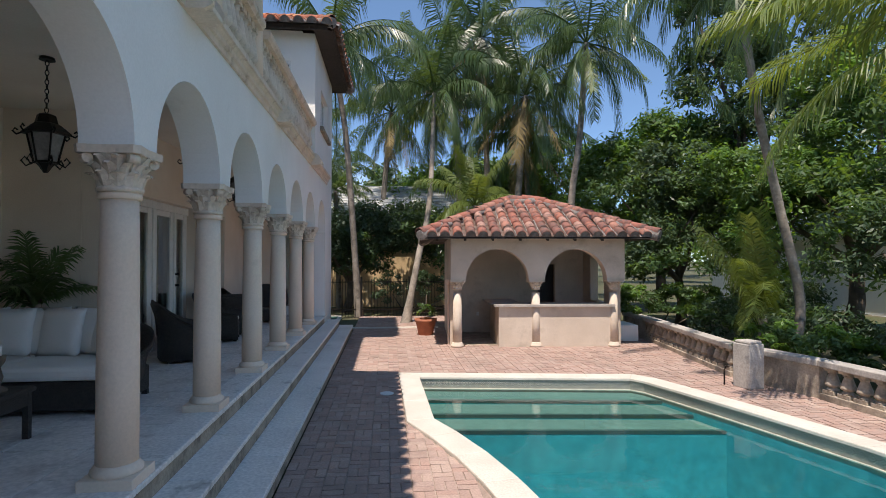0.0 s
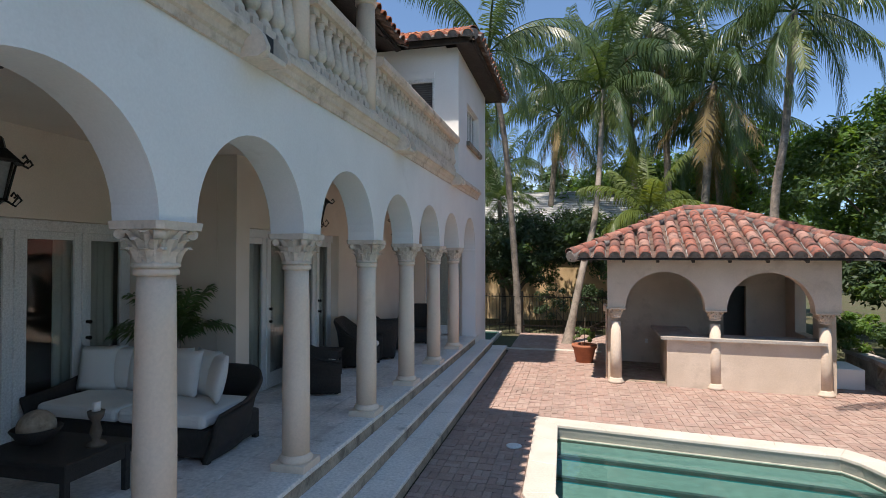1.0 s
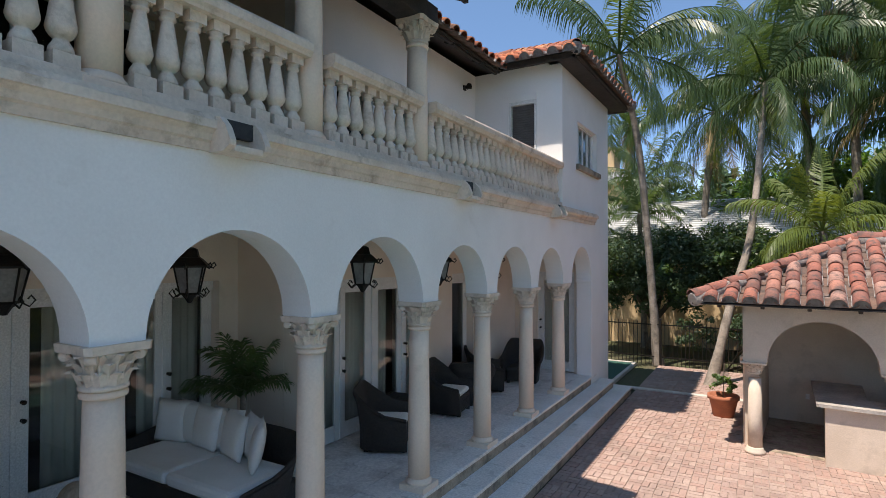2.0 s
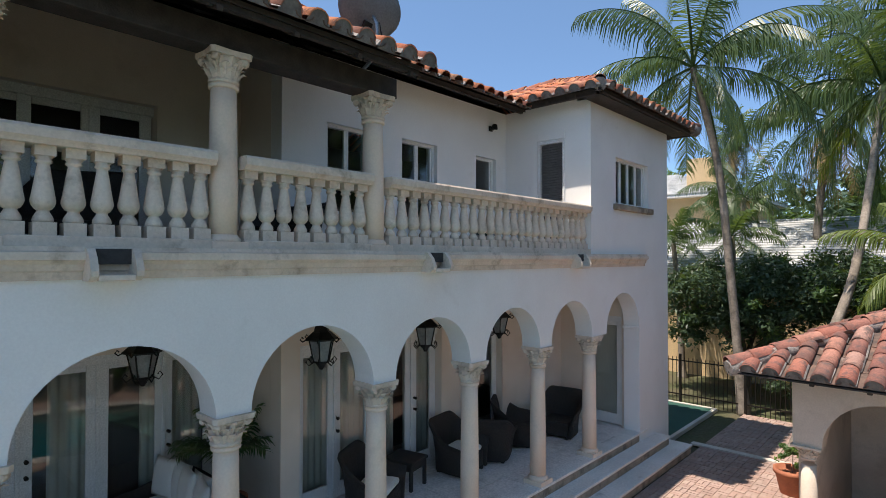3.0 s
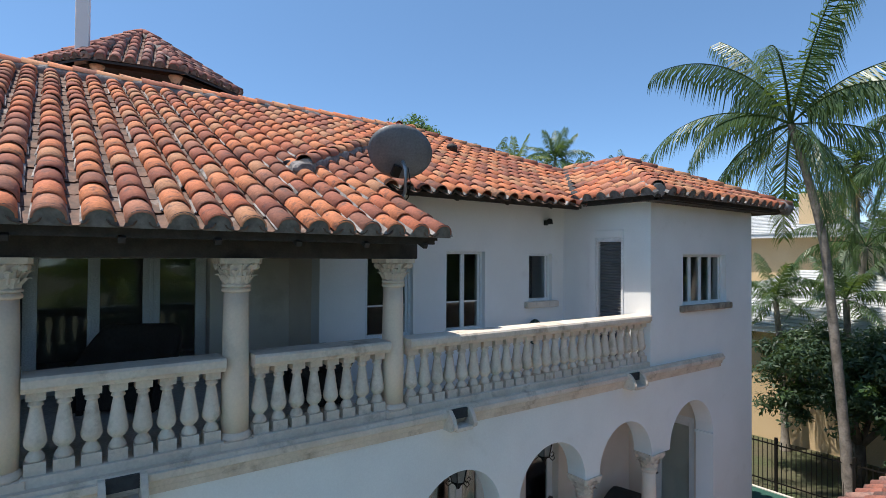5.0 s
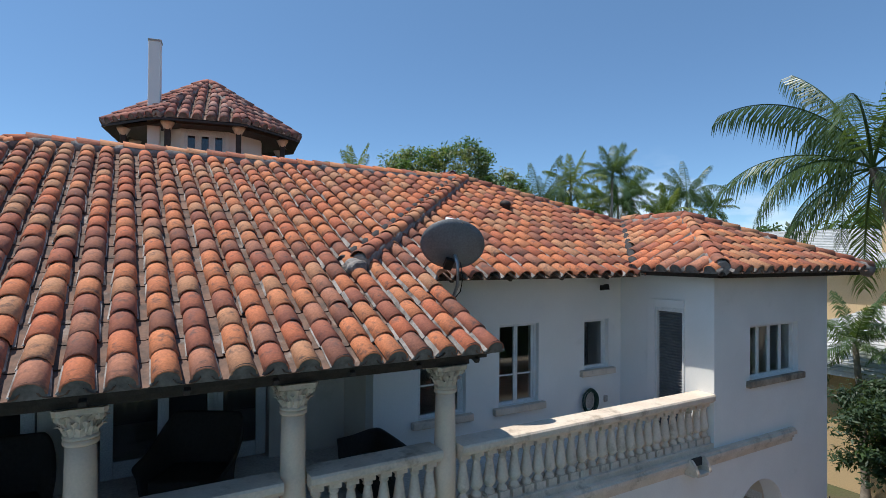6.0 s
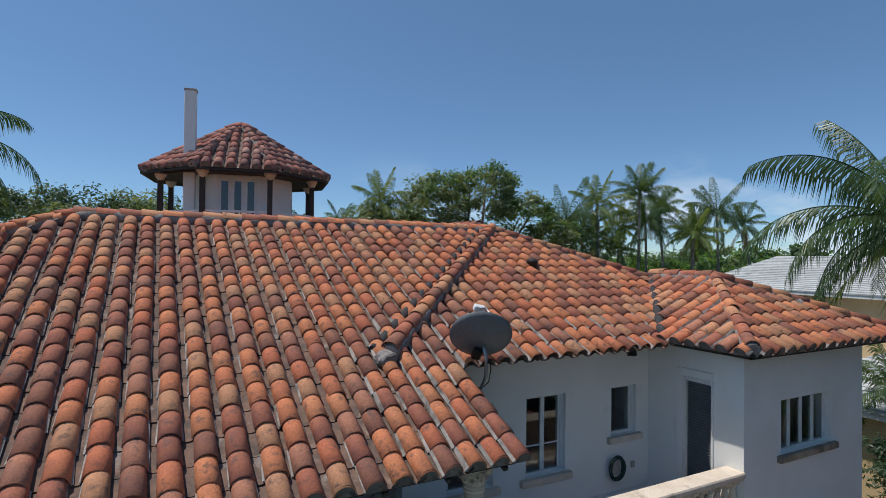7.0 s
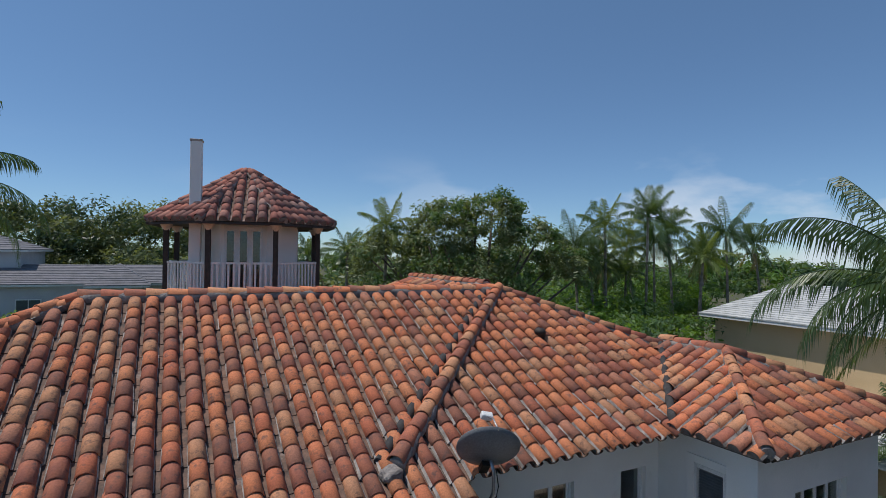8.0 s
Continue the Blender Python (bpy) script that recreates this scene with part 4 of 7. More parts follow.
inside_main = lambda x, y: x < EAVE_X + 0.02 and x > RIDGE_X and y > R0 - (x - RIDGE_X) + 0.1 and (y < RAKE if x > EX2 else (y < 12.45 + (EX2 - x) and y < R1 + (x - RIDGE_X)))
tiled_face(main_roof, (EAVE_X, S0, EAVE_Z), (0, 1, 0), (-1, 0, 0), 20.5, 6.9, inside_main, near=lambda x, y: x > -5.6 and 3.2 < y < 7.0)
WE_X, WE_Y0, WE_Y1, WE_Z = -1.14, 12.36, 17.30, 7.47
WR_Y = (WE_Y0 + WE_Y1) / 2
WH = (WE_Y1 - WE_Y0) / 2
WR_Z = WE_Z + K * WH
# back and end faces
tiled_face(main_roof, (2 * RIDGE_X - EAVE_X, S0, EAVE_Z), (1, 0, 0), (0, 1, 0), 13.8, 6.9, lambda x, y: y < R0 - abs(x - RIDGE_X) + 0.0 and y > S0)
tiled_face(main_roof, (-14.9, 17.3, EAVE_Z), (0, -1, 0), (1, 0, 0), 21.0, 6.9, lambda x, y: x < RIDGE_X and y > R0 - (RIDGE_X - x) and y < R1 + (RIDGE_X - x))
tiled_face(main_roof, (-5.3, 17.3, RZ - K * 5.4), (-1, 0, 0), (0, -1, 0), 8.0, 5.4, lambda x, y: y > R1 + abs(x - RIDGE_X))
capped_line(main_roof, (RIDGE_X, R0, RZ), (RIDGE_X, R1, RZ), width=1.05)
capped_line(main_roof, (EAVE_X, S0, EAVE_Z), (RIDGE_X, R0, RZ))
capped_line(main_roof, (-5.2, 14.7, RZ - K * 2.8), (RIDGE_X, R1, RZ))
# the raised hip seam across the slope; a black tube stands for its shaded gap
capped_line(main_roof, (-3.12, 7.06, zp(-3.12) + 0.07), (RIDGE_X + 0.05, R1 - 0.02, RZ + 0.05), width=1.05)
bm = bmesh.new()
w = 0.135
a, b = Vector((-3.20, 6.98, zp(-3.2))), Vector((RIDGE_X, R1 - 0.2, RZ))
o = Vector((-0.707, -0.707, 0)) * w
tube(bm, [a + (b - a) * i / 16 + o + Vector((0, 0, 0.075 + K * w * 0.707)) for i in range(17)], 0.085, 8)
part("valley_gutter", bm, M_DARKGAP, main_roof, "dark tube standing for the shaded gutter gap beside the hip seam")
lump = bmesh.new()
bmesh.ops.create_icosphere(lump, subdivisions=3, radius=0.17)
for v in lump.verts:
    v.co *= 1 + 0.12 * math.sin(v.co.x * 31 + v.co.y * 17) * math.cos(v.co.z * 23)
    v.co.z *= 0.7
part("hip_foot", lump, M_MORTAR, main_roof, "grey mortar lump at the foot of the hip", pose(-3.02, 6.97, zp(-3.02) + 0.12))
# rake edge of the lower roof
capped_line(main_roof, (EAVE_X - 0.03, RAKE - 0.05, EAVE_Z - 0.05), (EX2, RAKE - 0.05, zp(EX2) - 0.05), mortar=False, width=0.85)
# fascia of dark timber
for x0, x1, y0, y1, z0, z1 in ((EAVE_X - 0.20, EAVE_X - 0.14, S0, RAKE - 0.06, EAVE_Z - 0.05, EAVE_Z + 0.005), (EX2 - 0.22, EX2 - 0.16, RAKE, 12.6, zp(EX2) - 0.02, zp(EX2) + 0.03)):
    part("fascia", box(bmesh.new(), x0, x1, y0, y1, z0, z1), M_BEAM, main_roof)
part("vent_cap", lathe(bmesh.new(), [(0.12, 0), (0.12, 0.16), (0.135, 0.17), (0.10, 0.24), (0.02, 0.26)], 14), M_BEAM, main_roof, "short dark vent cap", pose(-5.85, 11.6, zp(-5.85) + 0.05, 0, 12, 0))
# low ridge of the rear roof
rear = thing("rear_roof", "low clay tile ridge of the rear wing behind the main ridge", "roof")
deck(rear, [(-8.0, 9.6, RZ - 0.16), (-8.15, 11.6, 9.74), (-12.9, 11.6, 9.74), (-12.9, 9.2, 8.7)])
tiled_face(rear, (-12.9, 9.4, 8.80), (1, 0, 0), (0, 1, 0), 4.8, 2.2, lambda x, y: y < 11.25 and x < -8.1)
capped_line(rear, (-8.1, 11.6, 9.74), (-12.9, 11.6, 9.74))

wing_roof = thing("wing_roof", "clay barrel-tile hip roof over the wing", "roof")
deck(wing_roof, [(WE_X - BK, WE_Y0 + BK, WE_Z + K * BK), (WE_X - WH, WR_Y, WR_Z), (-5.3, WR_Y, WR_Z), (EX2 - 0.02, WE_Y0 + BK, WE_Z + K * BK)])
deck(wing_roof, [(WE_X - BK, WE_Y0 + BK, WE_Z + K * BK), (WE_X - BK, WE_Y1 - BK, WE_Z + K * BK), (WE_X - WH, WR_Y, WR_Z)])
deck(wing_roof, [(WE_X, WE_Y1, WE_Z), (-5.3, WE_Y1, WE_Z), (-5.3, WR_Y, WR_Z), (WE_X - WH, WR_Y, WR_Z)])
tiled_face(wing_roof, (-5.3, WE_Y0, WE_Z), (1, 0, 0), (0, 1, 0), 4.1, WH, lambda x, y: y > WE_Y0 and y < WR_Y and x < WE_X - (y - WE_Y0) - 0.08 and x > EX2 - (y - WE_Y0) - 0.06)
tiled_face(wing_roof, (WE_X, WE_Y0, WE_Z), (0, 1, 0), (-1, 0, 0), 4.8, WH, lambda x, y: x < WE_X and abs(y - WR_Y) < x - (WE_X - WH) - 0.05)
tiled_face(wing_roof, (WE_X, WE_Y1, WE_Z), (-1, 0, 0), (0, -1, 0), 4.1, WH, lambda x, y: y < WE_Y1 and y > WR_Y and x < WE_X - (WE_Y1 - y) - 0.08)
capped_line(wing_roof, (WE_X - 0.12, WE_Y0 + 0.12, WE_Z + K * 0.12), (WE_X - WH, WR_Y, WR_Z), width=0.92)
capped_line(wing_roof, (WE_X, WE_Y1, WE_Z), (WE_X - WH, WR_Y, WR_Z))
capped_line(wing_roof, (WE_X - WH, WR_Y, WR_Z), (-5.3, WR_Y, WR_Z))
part("fascia", box(bmesh.new(), EX2 + 0.0, WE_X - 0.16, WE_Y0 + 0.16, WE_Y0 + 0.22, WE_Z - 0.05, WE_Z + 0.03), M_BEAM, wing_roof)
part("fascia", box(bmesh.new(), WE_X - 0.22, WE_X - 0.16, WE_Y0 + 0.16, WE_Y1 - 0.05, WE_Z - 0.05, WE_Z + 0.03), M_BEAM, wing_roof)
# the valley's shade, drawn as a near-black tube
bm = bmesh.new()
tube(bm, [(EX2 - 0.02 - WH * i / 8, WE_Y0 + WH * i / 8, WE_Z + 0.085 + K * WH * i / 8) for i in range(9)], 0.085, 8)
part("valley_gutter", bm, M_DARKGAP, wing_roof, "dark tube standing for the shaded valley between the roofs")
# the wing's boarded eaves
part("soffit", box(bmesh.new(), FACE + 0.002, WE_X - 0.1, 12.6, 17.2, 7.44, 7.47), M_BEAM, wing_roof)
# rafter tails under the eaves
tail = finish(box(bmesh.new(), -0.30, -0.07, -0.03, 0.03, -0.055, 0.0, 0.008), "rafter_tail")
tail.materials.append(M_BEAM)
for i in range(4):
    part("rafter_tail", tail, M_BEAM, main_roof, m=pose(EX2 - 0.06, 8.5 + 1.1 * i, zp(EX2) - 0.03, 0, 24, 0))
for i in range(7):
    part("rafter_tail", tail, M_BEAM, wing_roof, m=pose(WE_X - 0.06, 12.9 + 0.62 * i, WE_Z - 0.02, 0, 24, 0))
for i in range(2):
    part("rafter_tail", tail, M_BEAM, wing_roof, m=pose(-2.4 + 0.6 * i, WE_Y0 + 0.06, WE_Z - 0.02, 0, 24, -90))

# beam over the balcony columns, with the dark loggia ceiling
beam = thing("balcony_beam", "heavy dark timber beam over the balcony columns", "beam")
part("beam", box(bmesh.new(), -2.02, -1.72, S0 + 0.4, 7.98, 6.41, 6.66, 0.01), M_BEAM, beam)
for i in range(14):
    part("rafter_tail", tail, M_BEAM, beam, m=pose(EAVE_X - 0.03, -2.0 + 0.75 * i, EAVE_Z - 0.08, 0, 24, 0))

# ---- terrace, pool and pool house ----
def smooth_closed(pts, n=4):
    out = []
    k = len(pts)
    for i in range(k):
        p0, p1, p2, p3 = (Vector((*pts[(i + j) % k], 0)) for j in (-1, 0, 1, 2))
        for s in range(n):
            t = s / n
            q = 0.5 * ((2 * p1) + (p2 - p0) * t + (2 * p0 - 5 * p1 + 4 * p2 - p3) * t * t + (3 * p1 - p0 - 3 * p2 + p3) * t * t * t)
            out.append((q.x, q.y))
    return out
POOL_FAR = [(0.56, 9.78), (4.30, 9.28)]
POOL_SIDE = [(4.46, 9.05), (4.72, 8.2), (5.05, 7.0), (5.40, 5.6), (5.62, 4.0), (5.5, 2.0), (4.9, 0.0), (3.6, -1.4), (2.2, -0.9), (1.55, 1.0), (1.42, 3.2), (1.36, 4.5), (1.25, 5.15), (1.07, 5.9), (0.84, 6.6), (0.60, 7.2)]
POOL = POOL_FAR + POOL_SIDE
def offset_loop(pts, d):
    out = []
    k = len(pts)
    for i in range(k):
        a, b, c = Vector(pts[i - 1]), Vector(pts[i]), Vector(pts[(i + 1) % k])
        n1 = Vector(((b - a).y, -(b - a).x)).normalized()
        n2 = Vector(((c - b).y, -(c - b).x)).normalized()
        n = (n1 + n2).normalized()
        out.append(tuple(b - n * d / max(0.5, n.dot(n1))))
    return out
def in_loop(x, y, pts):
    hit = False
    for i in range(len(pts)):
        (x0, y0), (x1, y1) = pts[i - 1], pts[i]
        if (y0 > y) != (y1 > y) and x < (x1 - x0) * (y - y0) / (y1 - y0) + x0:
            hit = not hit
    return hit
COPE_W = 0.34
OUTER = offset_loop(POOL, COPE_W)
if in_loop(*[(a + b) / 2 for a, b in zip(OUTER[0], OUTER[1])], POOL):
    OUTER = offset_loop(POOL, -COPE_W)

# bed under the bricks, open where the pool is
bm = bmesh.new()
cell = 0.21
NX, NY, X0, Y0 = 38, 118, -1.02, -4.2
def paved(x, y):
    if in_loop(x, y, OUTER):
        return False
    return x < 7.2 - max(0.0, (13.5 - y)) * 0.06
for i in range(NX):
    for j in range(NY):
        xa, ya = X0 + i * cell, Y0 + j * cell
        if not any(in_loop(xa + dx * cell, ya + dy * cell, POOL) for dx in (0, 1) for dy in (0, 1)):
            vs = [bm.verts.new((xa + dx * cell, ya + dy * cell, -0.009)) for dx, dy in ((0, 0), (1, 0), (1, 1), (0, 1))]
            bm.faces.new(vs)
bmesh.ops.remove_doubles(bm, verts=bm.verts, dist=0.001)
terrace = structure("terrace_paving", bm, M_JOINT, "worn pinkish brick terrace in basket weave", "paving")

pool = thing("swimming_pool", "turquoise swimming pool with submerged steps and pale stone coping", "pool")
bm = bmesh.new()
rim = [bm.verts.new((x, y, 0.0)) for x, y in POOL]
mid = [bm.verts.new((x, y, -0.24)) for x, y in POOL]
bot = [bm.verts.new((x, y, -1.7)) for x, y in POOL]
for i in range(len(POOL)):
    j = (i + 1) % len(POOL)
    bm.faces.new((mid[i], mid[j], bot[j], bot[i]))
bm.faces.new(bot)
bmesh.ops.delete(bm, geom=rim, context="VERTS")
part("basin", bm, M_POOL, pool, "turquoise plaster basin")
bm = bmesh.new()
for i in range(len(POOL)):
    (xa, ya), (xb, yb) = POOL[i], POOL[(i + 1) % len(POOL)]
    bm.faces.new([bm.verts.new(p) for p in ((xa, ya, -0.24), (xb, yb, -0.24), (xb, yb, 0.03), (xa, ya, 0.03))])
part("tile_band", bm, M_BAND, pool, "patterned waterline tiles")
def band_motifs(which, material, inset, size):
    vs, fs = [], []
    for i in (0, 1, 2, 3, 4, 5):
        a, b = Vector((*POOL[i], 0)), Vector((*POOL[(i + 1) % len(POOL)], 0))
        d = (b - a).normalized()
        n = Vector((d.y, -d.x, 0)) if in_loop(*((a + b) / 2 + Vector((d.y, -d.x, 0)) * 0.1).xy, POOL) else Vector((-d.y, d.x, 0))
        for k in range(int((b - a).length / 0.11)):
            c = a + d * 0.11 * (k + 0.5 + (0.5 if which else 0)) + n * inset + Vector((0, 0, -0.075))
            base = len(vs)
            vs += [tuple(c + d * size), tuple(c + Vector((0, 0, size))), tuple(c - d * size), tuple(c - Vector((0, 0, size)))]
            fs.append((base, base + 1, base + 2, base + 3))
    ob = arrays("band_motif", vs, fs, material, pool)
    ob["kind"] = "stuff"
band_motifs(0, M_BANDLIGHT, 0.004, 0.058)
band_motifs(0, M_BANDDARK, 0.007, 0.046)
band_motifs(0, M_BANDLIGHT, 0.010, 0.030)
band_motifs(0, M_BANDDARK, 0.013, 0.014)
band_motifs(1, M_BANDDARK, 0.005, 0.012)
far_dir = (Vector((*POOL_FAR[1], 0)) - Vector((*POOL_FAR[0], 0))).normalized()
for k, (reach, z) in enumerate(((0.62, -0.225), (1.26, -0.29), (1.86, -0.355))):
    a, b = Vector((*POOL_FAR[0], 0)) + far_dir * 0.03, Vector((*POOL_FAR[1], 0)) + far_dir * 0.2
    n = Vector((far_dir.y, -far_dir.x, 0))
    lo = Vector((0.60, a.y, 0))
    pts = [(a.x, a.y - 0.01), (b.x, b.y - 0.01), (b.x + n.x * reach + 0.62 * reach, b.y + n.y * reach), (a.x + n.x * reach, a.y + n.y * reach)]
    part("pool_step", poly_prism(bmesh.new(), pts, -1.69, z - 0.03), M_POOL, pool, "submerged step")
    part("tread", poly_prism(bmesh.new(), pts, z - 0.03, z), M_POOLSTEP, pool, "pale submerged tread")
    (cx_, cy_), (dx_, dy_) = pts[2], pts[3]
    part("step_edge", poly_prism(bmesh.new(), [(dx_, dy_ - 0.004), (cx_, cy_ - 0.004), (cx_ - n.x * 0.07, cy_ - n.y * 0.07), (dx_ - n.x * 0.07, dy_ - n.y * 0.07)], z - 0.045, z + 0.004), M_BANDDARK, pool, "darker tiled step edge")
# pale line on the tiles at the waterline
line_in = offset_loop(POOL, 0.016)
if not in_loop(*line_in[4], POOL):
    line_in = offset_loop(POOL, -0.016)
bm = bmesh.new()
for i in range(8):
    q = [POOL[i], POOL[i + 1], line_in[i + 1], line_in[i]]
    poly_prism(bm, q, -0.185, -0.165)
part("waterline", bm, M_BANDLIGHT, pool, "pale line along the waterline")
m_water = bpy.data.materials.new("pool_water")
m_water.use_nodes = True
N, L = m_water.node_tree.nodes, m_water.node_tree.links
N.remove(N["Principled BSDF"])
tr, gl, fr, mx, nz, bp, geo = (N.new("ShaderNode" + k) for k in ("BsdfTransparent", "BsdfGlossy", "Fresnel", "MixShader", "TexNoise", "Bump", "NewGeometry"))
tr.inputs["Color"].default_value = (0.70, 0.92, 0.91, 1)
gl.inputs["Roughness"].default_value = 0.03
fr.inputs["IOR"].default_value = 1.33
nz.inputs["Scale"].default_value, nz.inputs["Detail"].default_value = 3.2, 3
bp.inputs["Strength"].default_value, bp.inputs["Distance"].default_value = 0.12, 0.03
L.new(geo.outputs["Position"], nz.inputs["Vector"])
L.new(nz.outputs["Fac"], bp.inputs["Height"])
L.new(bp.outputs["Normal"], gl.inputs["Normal"])
L.new(bp.outputs["Normal"], fr.inputs["Normal"])
L.new(fr.outputs["Fac"], mx.inputs["Fac"])
L.new(tr.outputs["BSDF"], mx.inputs[1])
L.new(gl.outputs["BSDF"], mx.inputs[2])
L.new(mx.outputs["Shader"], N["Material Output"].inputs["Surface"])
loop = POOL if sum(a[0] * b[1] - b[0] * a[1] for a, b in zip(POOL, POOL[1:] + POOL[:1])) > 0 else POOL[::-1]
arrays("water", [(x, y, -0.175) for x, y in loop], [tuple(range(len(loop)))], m_water, pool)["label"] = "still turquoise water"
fine_in, fine_out = [], []
for i in range(len(POOL)):
    a, b, c, d = (Vector(p) for p in (POOL[i], POOL[(i + 1) % len(POOL)], OUTER[i], OUTER[(i + 1) % len(POOL)]))
    n = max(1, round((b - a).length / 0.75))
    for k in range(n):
        s, e = k / n, (k + 1) / n
        q = [a.lerp(b, s), a.lerp(b, e), c.lerp(d, e), c.lerp(d, s)]
        inward = (q[0] - q[3]).normalized() * 0.03
        bm2 = bmesh.new()
        poly_prism(bm2, [tuple(q[0] + inward), tuple(q[1] + inward), tuple(q[2]), tuple(q[3])], -0.005, 0.04)
        bmesh.ops.bevel(bm2, geom=[e_ for e_ in bm2.edges if all(v.co.z > 0.035 for v in e_.verts)], offset=0.015, segments=2, profile=0.5, affect="EDGES")
        part("coping_stone", bm2, M_COPING, pool, "pale stone coping")

cover = thing("skimmer_lid", "round white plastic skimmer lid set in the bricks", "lid", pose(0.0, 8.72, 0.0))
part("lid", lathe(bmesh.new(), [(0.11, 0.0), (0.11, 0.014), (0.095, 0.02), (0.02, 0.022)], 24), M_WHITEWOOD, cover)
kerb = structure("stone_strip", box(bmesh.new(), -1.25, 1.6, 16.95, 17.13, -0.02, 0.03, 0.01), M_COPING, "pale stone strip across the bricks", "paving")
structure("green_court", box(bmesh.new(), -9.0, -1.78, 16.79, 20.40, -0.05, 0.03), M_GREEN, "dark green court surface", "ground")
structure("court_line", box(bmesh.new(), -1.78, -1.68, 16.79, 20.5, -0.05, 0.055, 0.008), M_COPING, "white court edging", "trim")
structure("court_edge", box(bmesh.new(), -9.0, -1.785, 20.40, 20.5, -0.05, 0.055, 0.008), M_COPING, "white court edging", "trim")

# pool house
HM = pose(1.72, 13.22, 0, 0, 0, -4.0)
hut = thing("pool_house", "cream pool house with two arches and a clay tile roof", "pool house", HM)
S_H, R_H = 1.63, 0.77
part("front_wall", arch_wall(bmesh.new(), -0.17, 4.12, 2.70, -0.15, 0.15, [(0.97, R_H, S_H), (2.91, R_H, S_H)], along_x, S_H), M_HUT, hut)
part("left_wall", holed_wall(bmesh.new(), 0.152, 4.0, 0, 2.70, -0.17, 0.05, [], along_y), M_HUT, hut)
part("right_wall", holed_wall(bmesh.new(), 0.152, 4.0, 0, 2.70, 4.12, 3.90, [(0.75, 1.9, 1.0, 2.2)], along_y), M_HUT, hut)
part("back_wall", holed_wall(bmesh.new(), 0.055, 3.9, 0, 2.70, 2.6, 2.8, [(2.55, 3.05, 0, 2.0)], along_x), M_HUT, hut)
# rear wall coloured dark to shade the doorway in front of it
part("rear_wall", box(bmesh.new(), 0.055, 3.9, 3.8, 4.0, 0, 2.7), M_ROOMSHADE, hut)
part("ceiling", box(bmesh.new(), 0.055, 3.9, 0.152, 3.8, 2.62, 2.70), M_HUT, hut)
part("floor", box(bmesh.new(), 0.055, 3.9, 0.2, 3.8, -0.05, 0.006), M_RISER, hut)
bar = part("bar", box(bmesh.new(), 1.02, 3.9, -0.06, 0.42, 0, 0.99), M_HUT, hut, "plastered bar front")
part("bar_return", box(bmesh.new(), 1.02, 1.5, 0.42, 1.75, 0, 0.99), M_HUT, hut)
part("bar_top", poly_prism(bmesh.new(), [(0.90, -0.16), (3.88, -0.16), (3.88, 0.55), (1.62, 0.55), (1.62, 1.85), (0.82, 1.85)], 0.99, 1.045), M_CAPSTONE, hut, "smooth stone bar top")
for k, cx in enumerate((0.0, 1.94, 3.88)):
    r = 0.115
    part("column_base", lathe(bmesh.new(), [(0.165, 0), (0.165, 0.05), (r * 1.2, 0.07), (r * 1.2, 0.1), (r, 0.12)], 20, (cx, 0, 0)), M_HUT, hut)
    part("column_shaft", lathe(bmesh.new(), [(r, 0.115), (r, 0.6), (r * 0.88, 1.33)], 20, (cx, 0, 0)), M_HUT, hut)
    part("column_capital", capital_mesh(0.72), M_HUT, hut, "worn carved capital", pose(cx, 0, 1.63 - 0.318 * 0.72 + 0.002))
    part("capital_block", box(bmesh.new(), cx - 0.20, cx + 0.20, -0.19, 0.19, 1.592, 1.628, 0.008), M_HUT, hut)
part("side_pilaster", box(bmesh.new(), -0.22, -0.175, 0.38, 0.62, 0, 1.5, 0.01), M_COLUMN, hut)
part("side_capital", box(bmesh.new(), -0.27, -0.175, 0.32, 0.68, 1.5, 1.64, 0.02), M_COLUMN, hut)
part("socket", box(bmesh.new(), 0.72, 0.79, 2.585, 2.599, 0.5, 0.61), M_WHITEWOOD, hut)
hut_roof = part("roof", box(bmesh.new(), -0.55, 4.25, -0.25, 4.1, 2.703, 2.73), M_BEAM, hut, "weathered red-brown clay barrel tile roof")
HX0, HX1, HY0, HY1, HZ = -0.92, 4.80, -0.60, 4.36, 2.66
HH = (HY1 - HY0) / 2
HR = HZ + K * HH
for pts in ([(HX0, HY0, HZ), (HX1, HY0, HZ), (HX1 - HH, HY0 + HH, HR), (HX0 + HH, HY0 + HH, HR)], [(HX0, HY0, HZ), (HX0 + HH, HY0 + HH, HR), (HX0, HY1, HZ)],
            [(HX1, HY0, HZ), (HX1, HY1, HZ), (HX1 - HH, HY0 + HH, HR)], [(HX0, HY1, HZ), (HX0 + HH, HY0 + HH, HR), (HX1 - HH, HY0 + HH, HR), (HX1, HY1, HZ)]):
    deck(hut_roof, pts, 0.02)
tiled_face(hut_roof, (HX0, HY0, HZ), (1, 0, 0), (0, 1, 0), HX1 - HX0, HH, lambda x, y: y < HY0 + HH and x > HX0 + (y - HY0) and x < HX1 - (y - HY0), clay=M_HUTTILES)
tiled_face(hut_roof, (HX0, HY1, HZ), (0, -1, 0), (1, 0, 0), HY1 - HY0, HH, lambda x, y: abs(y - (HY0 + HH)) < HH - (x - HX0), clay=M_HUTTILES)
tiled_face(hut_roof, (HX1, HY0, HZ), (0, 1, 0), (-1, 0, 0), HY1 - HY0, HH, lambda x, y: abs(y - (HY0 + HH)) < HH - (HX1 - x), clay=M_HUTTILES)
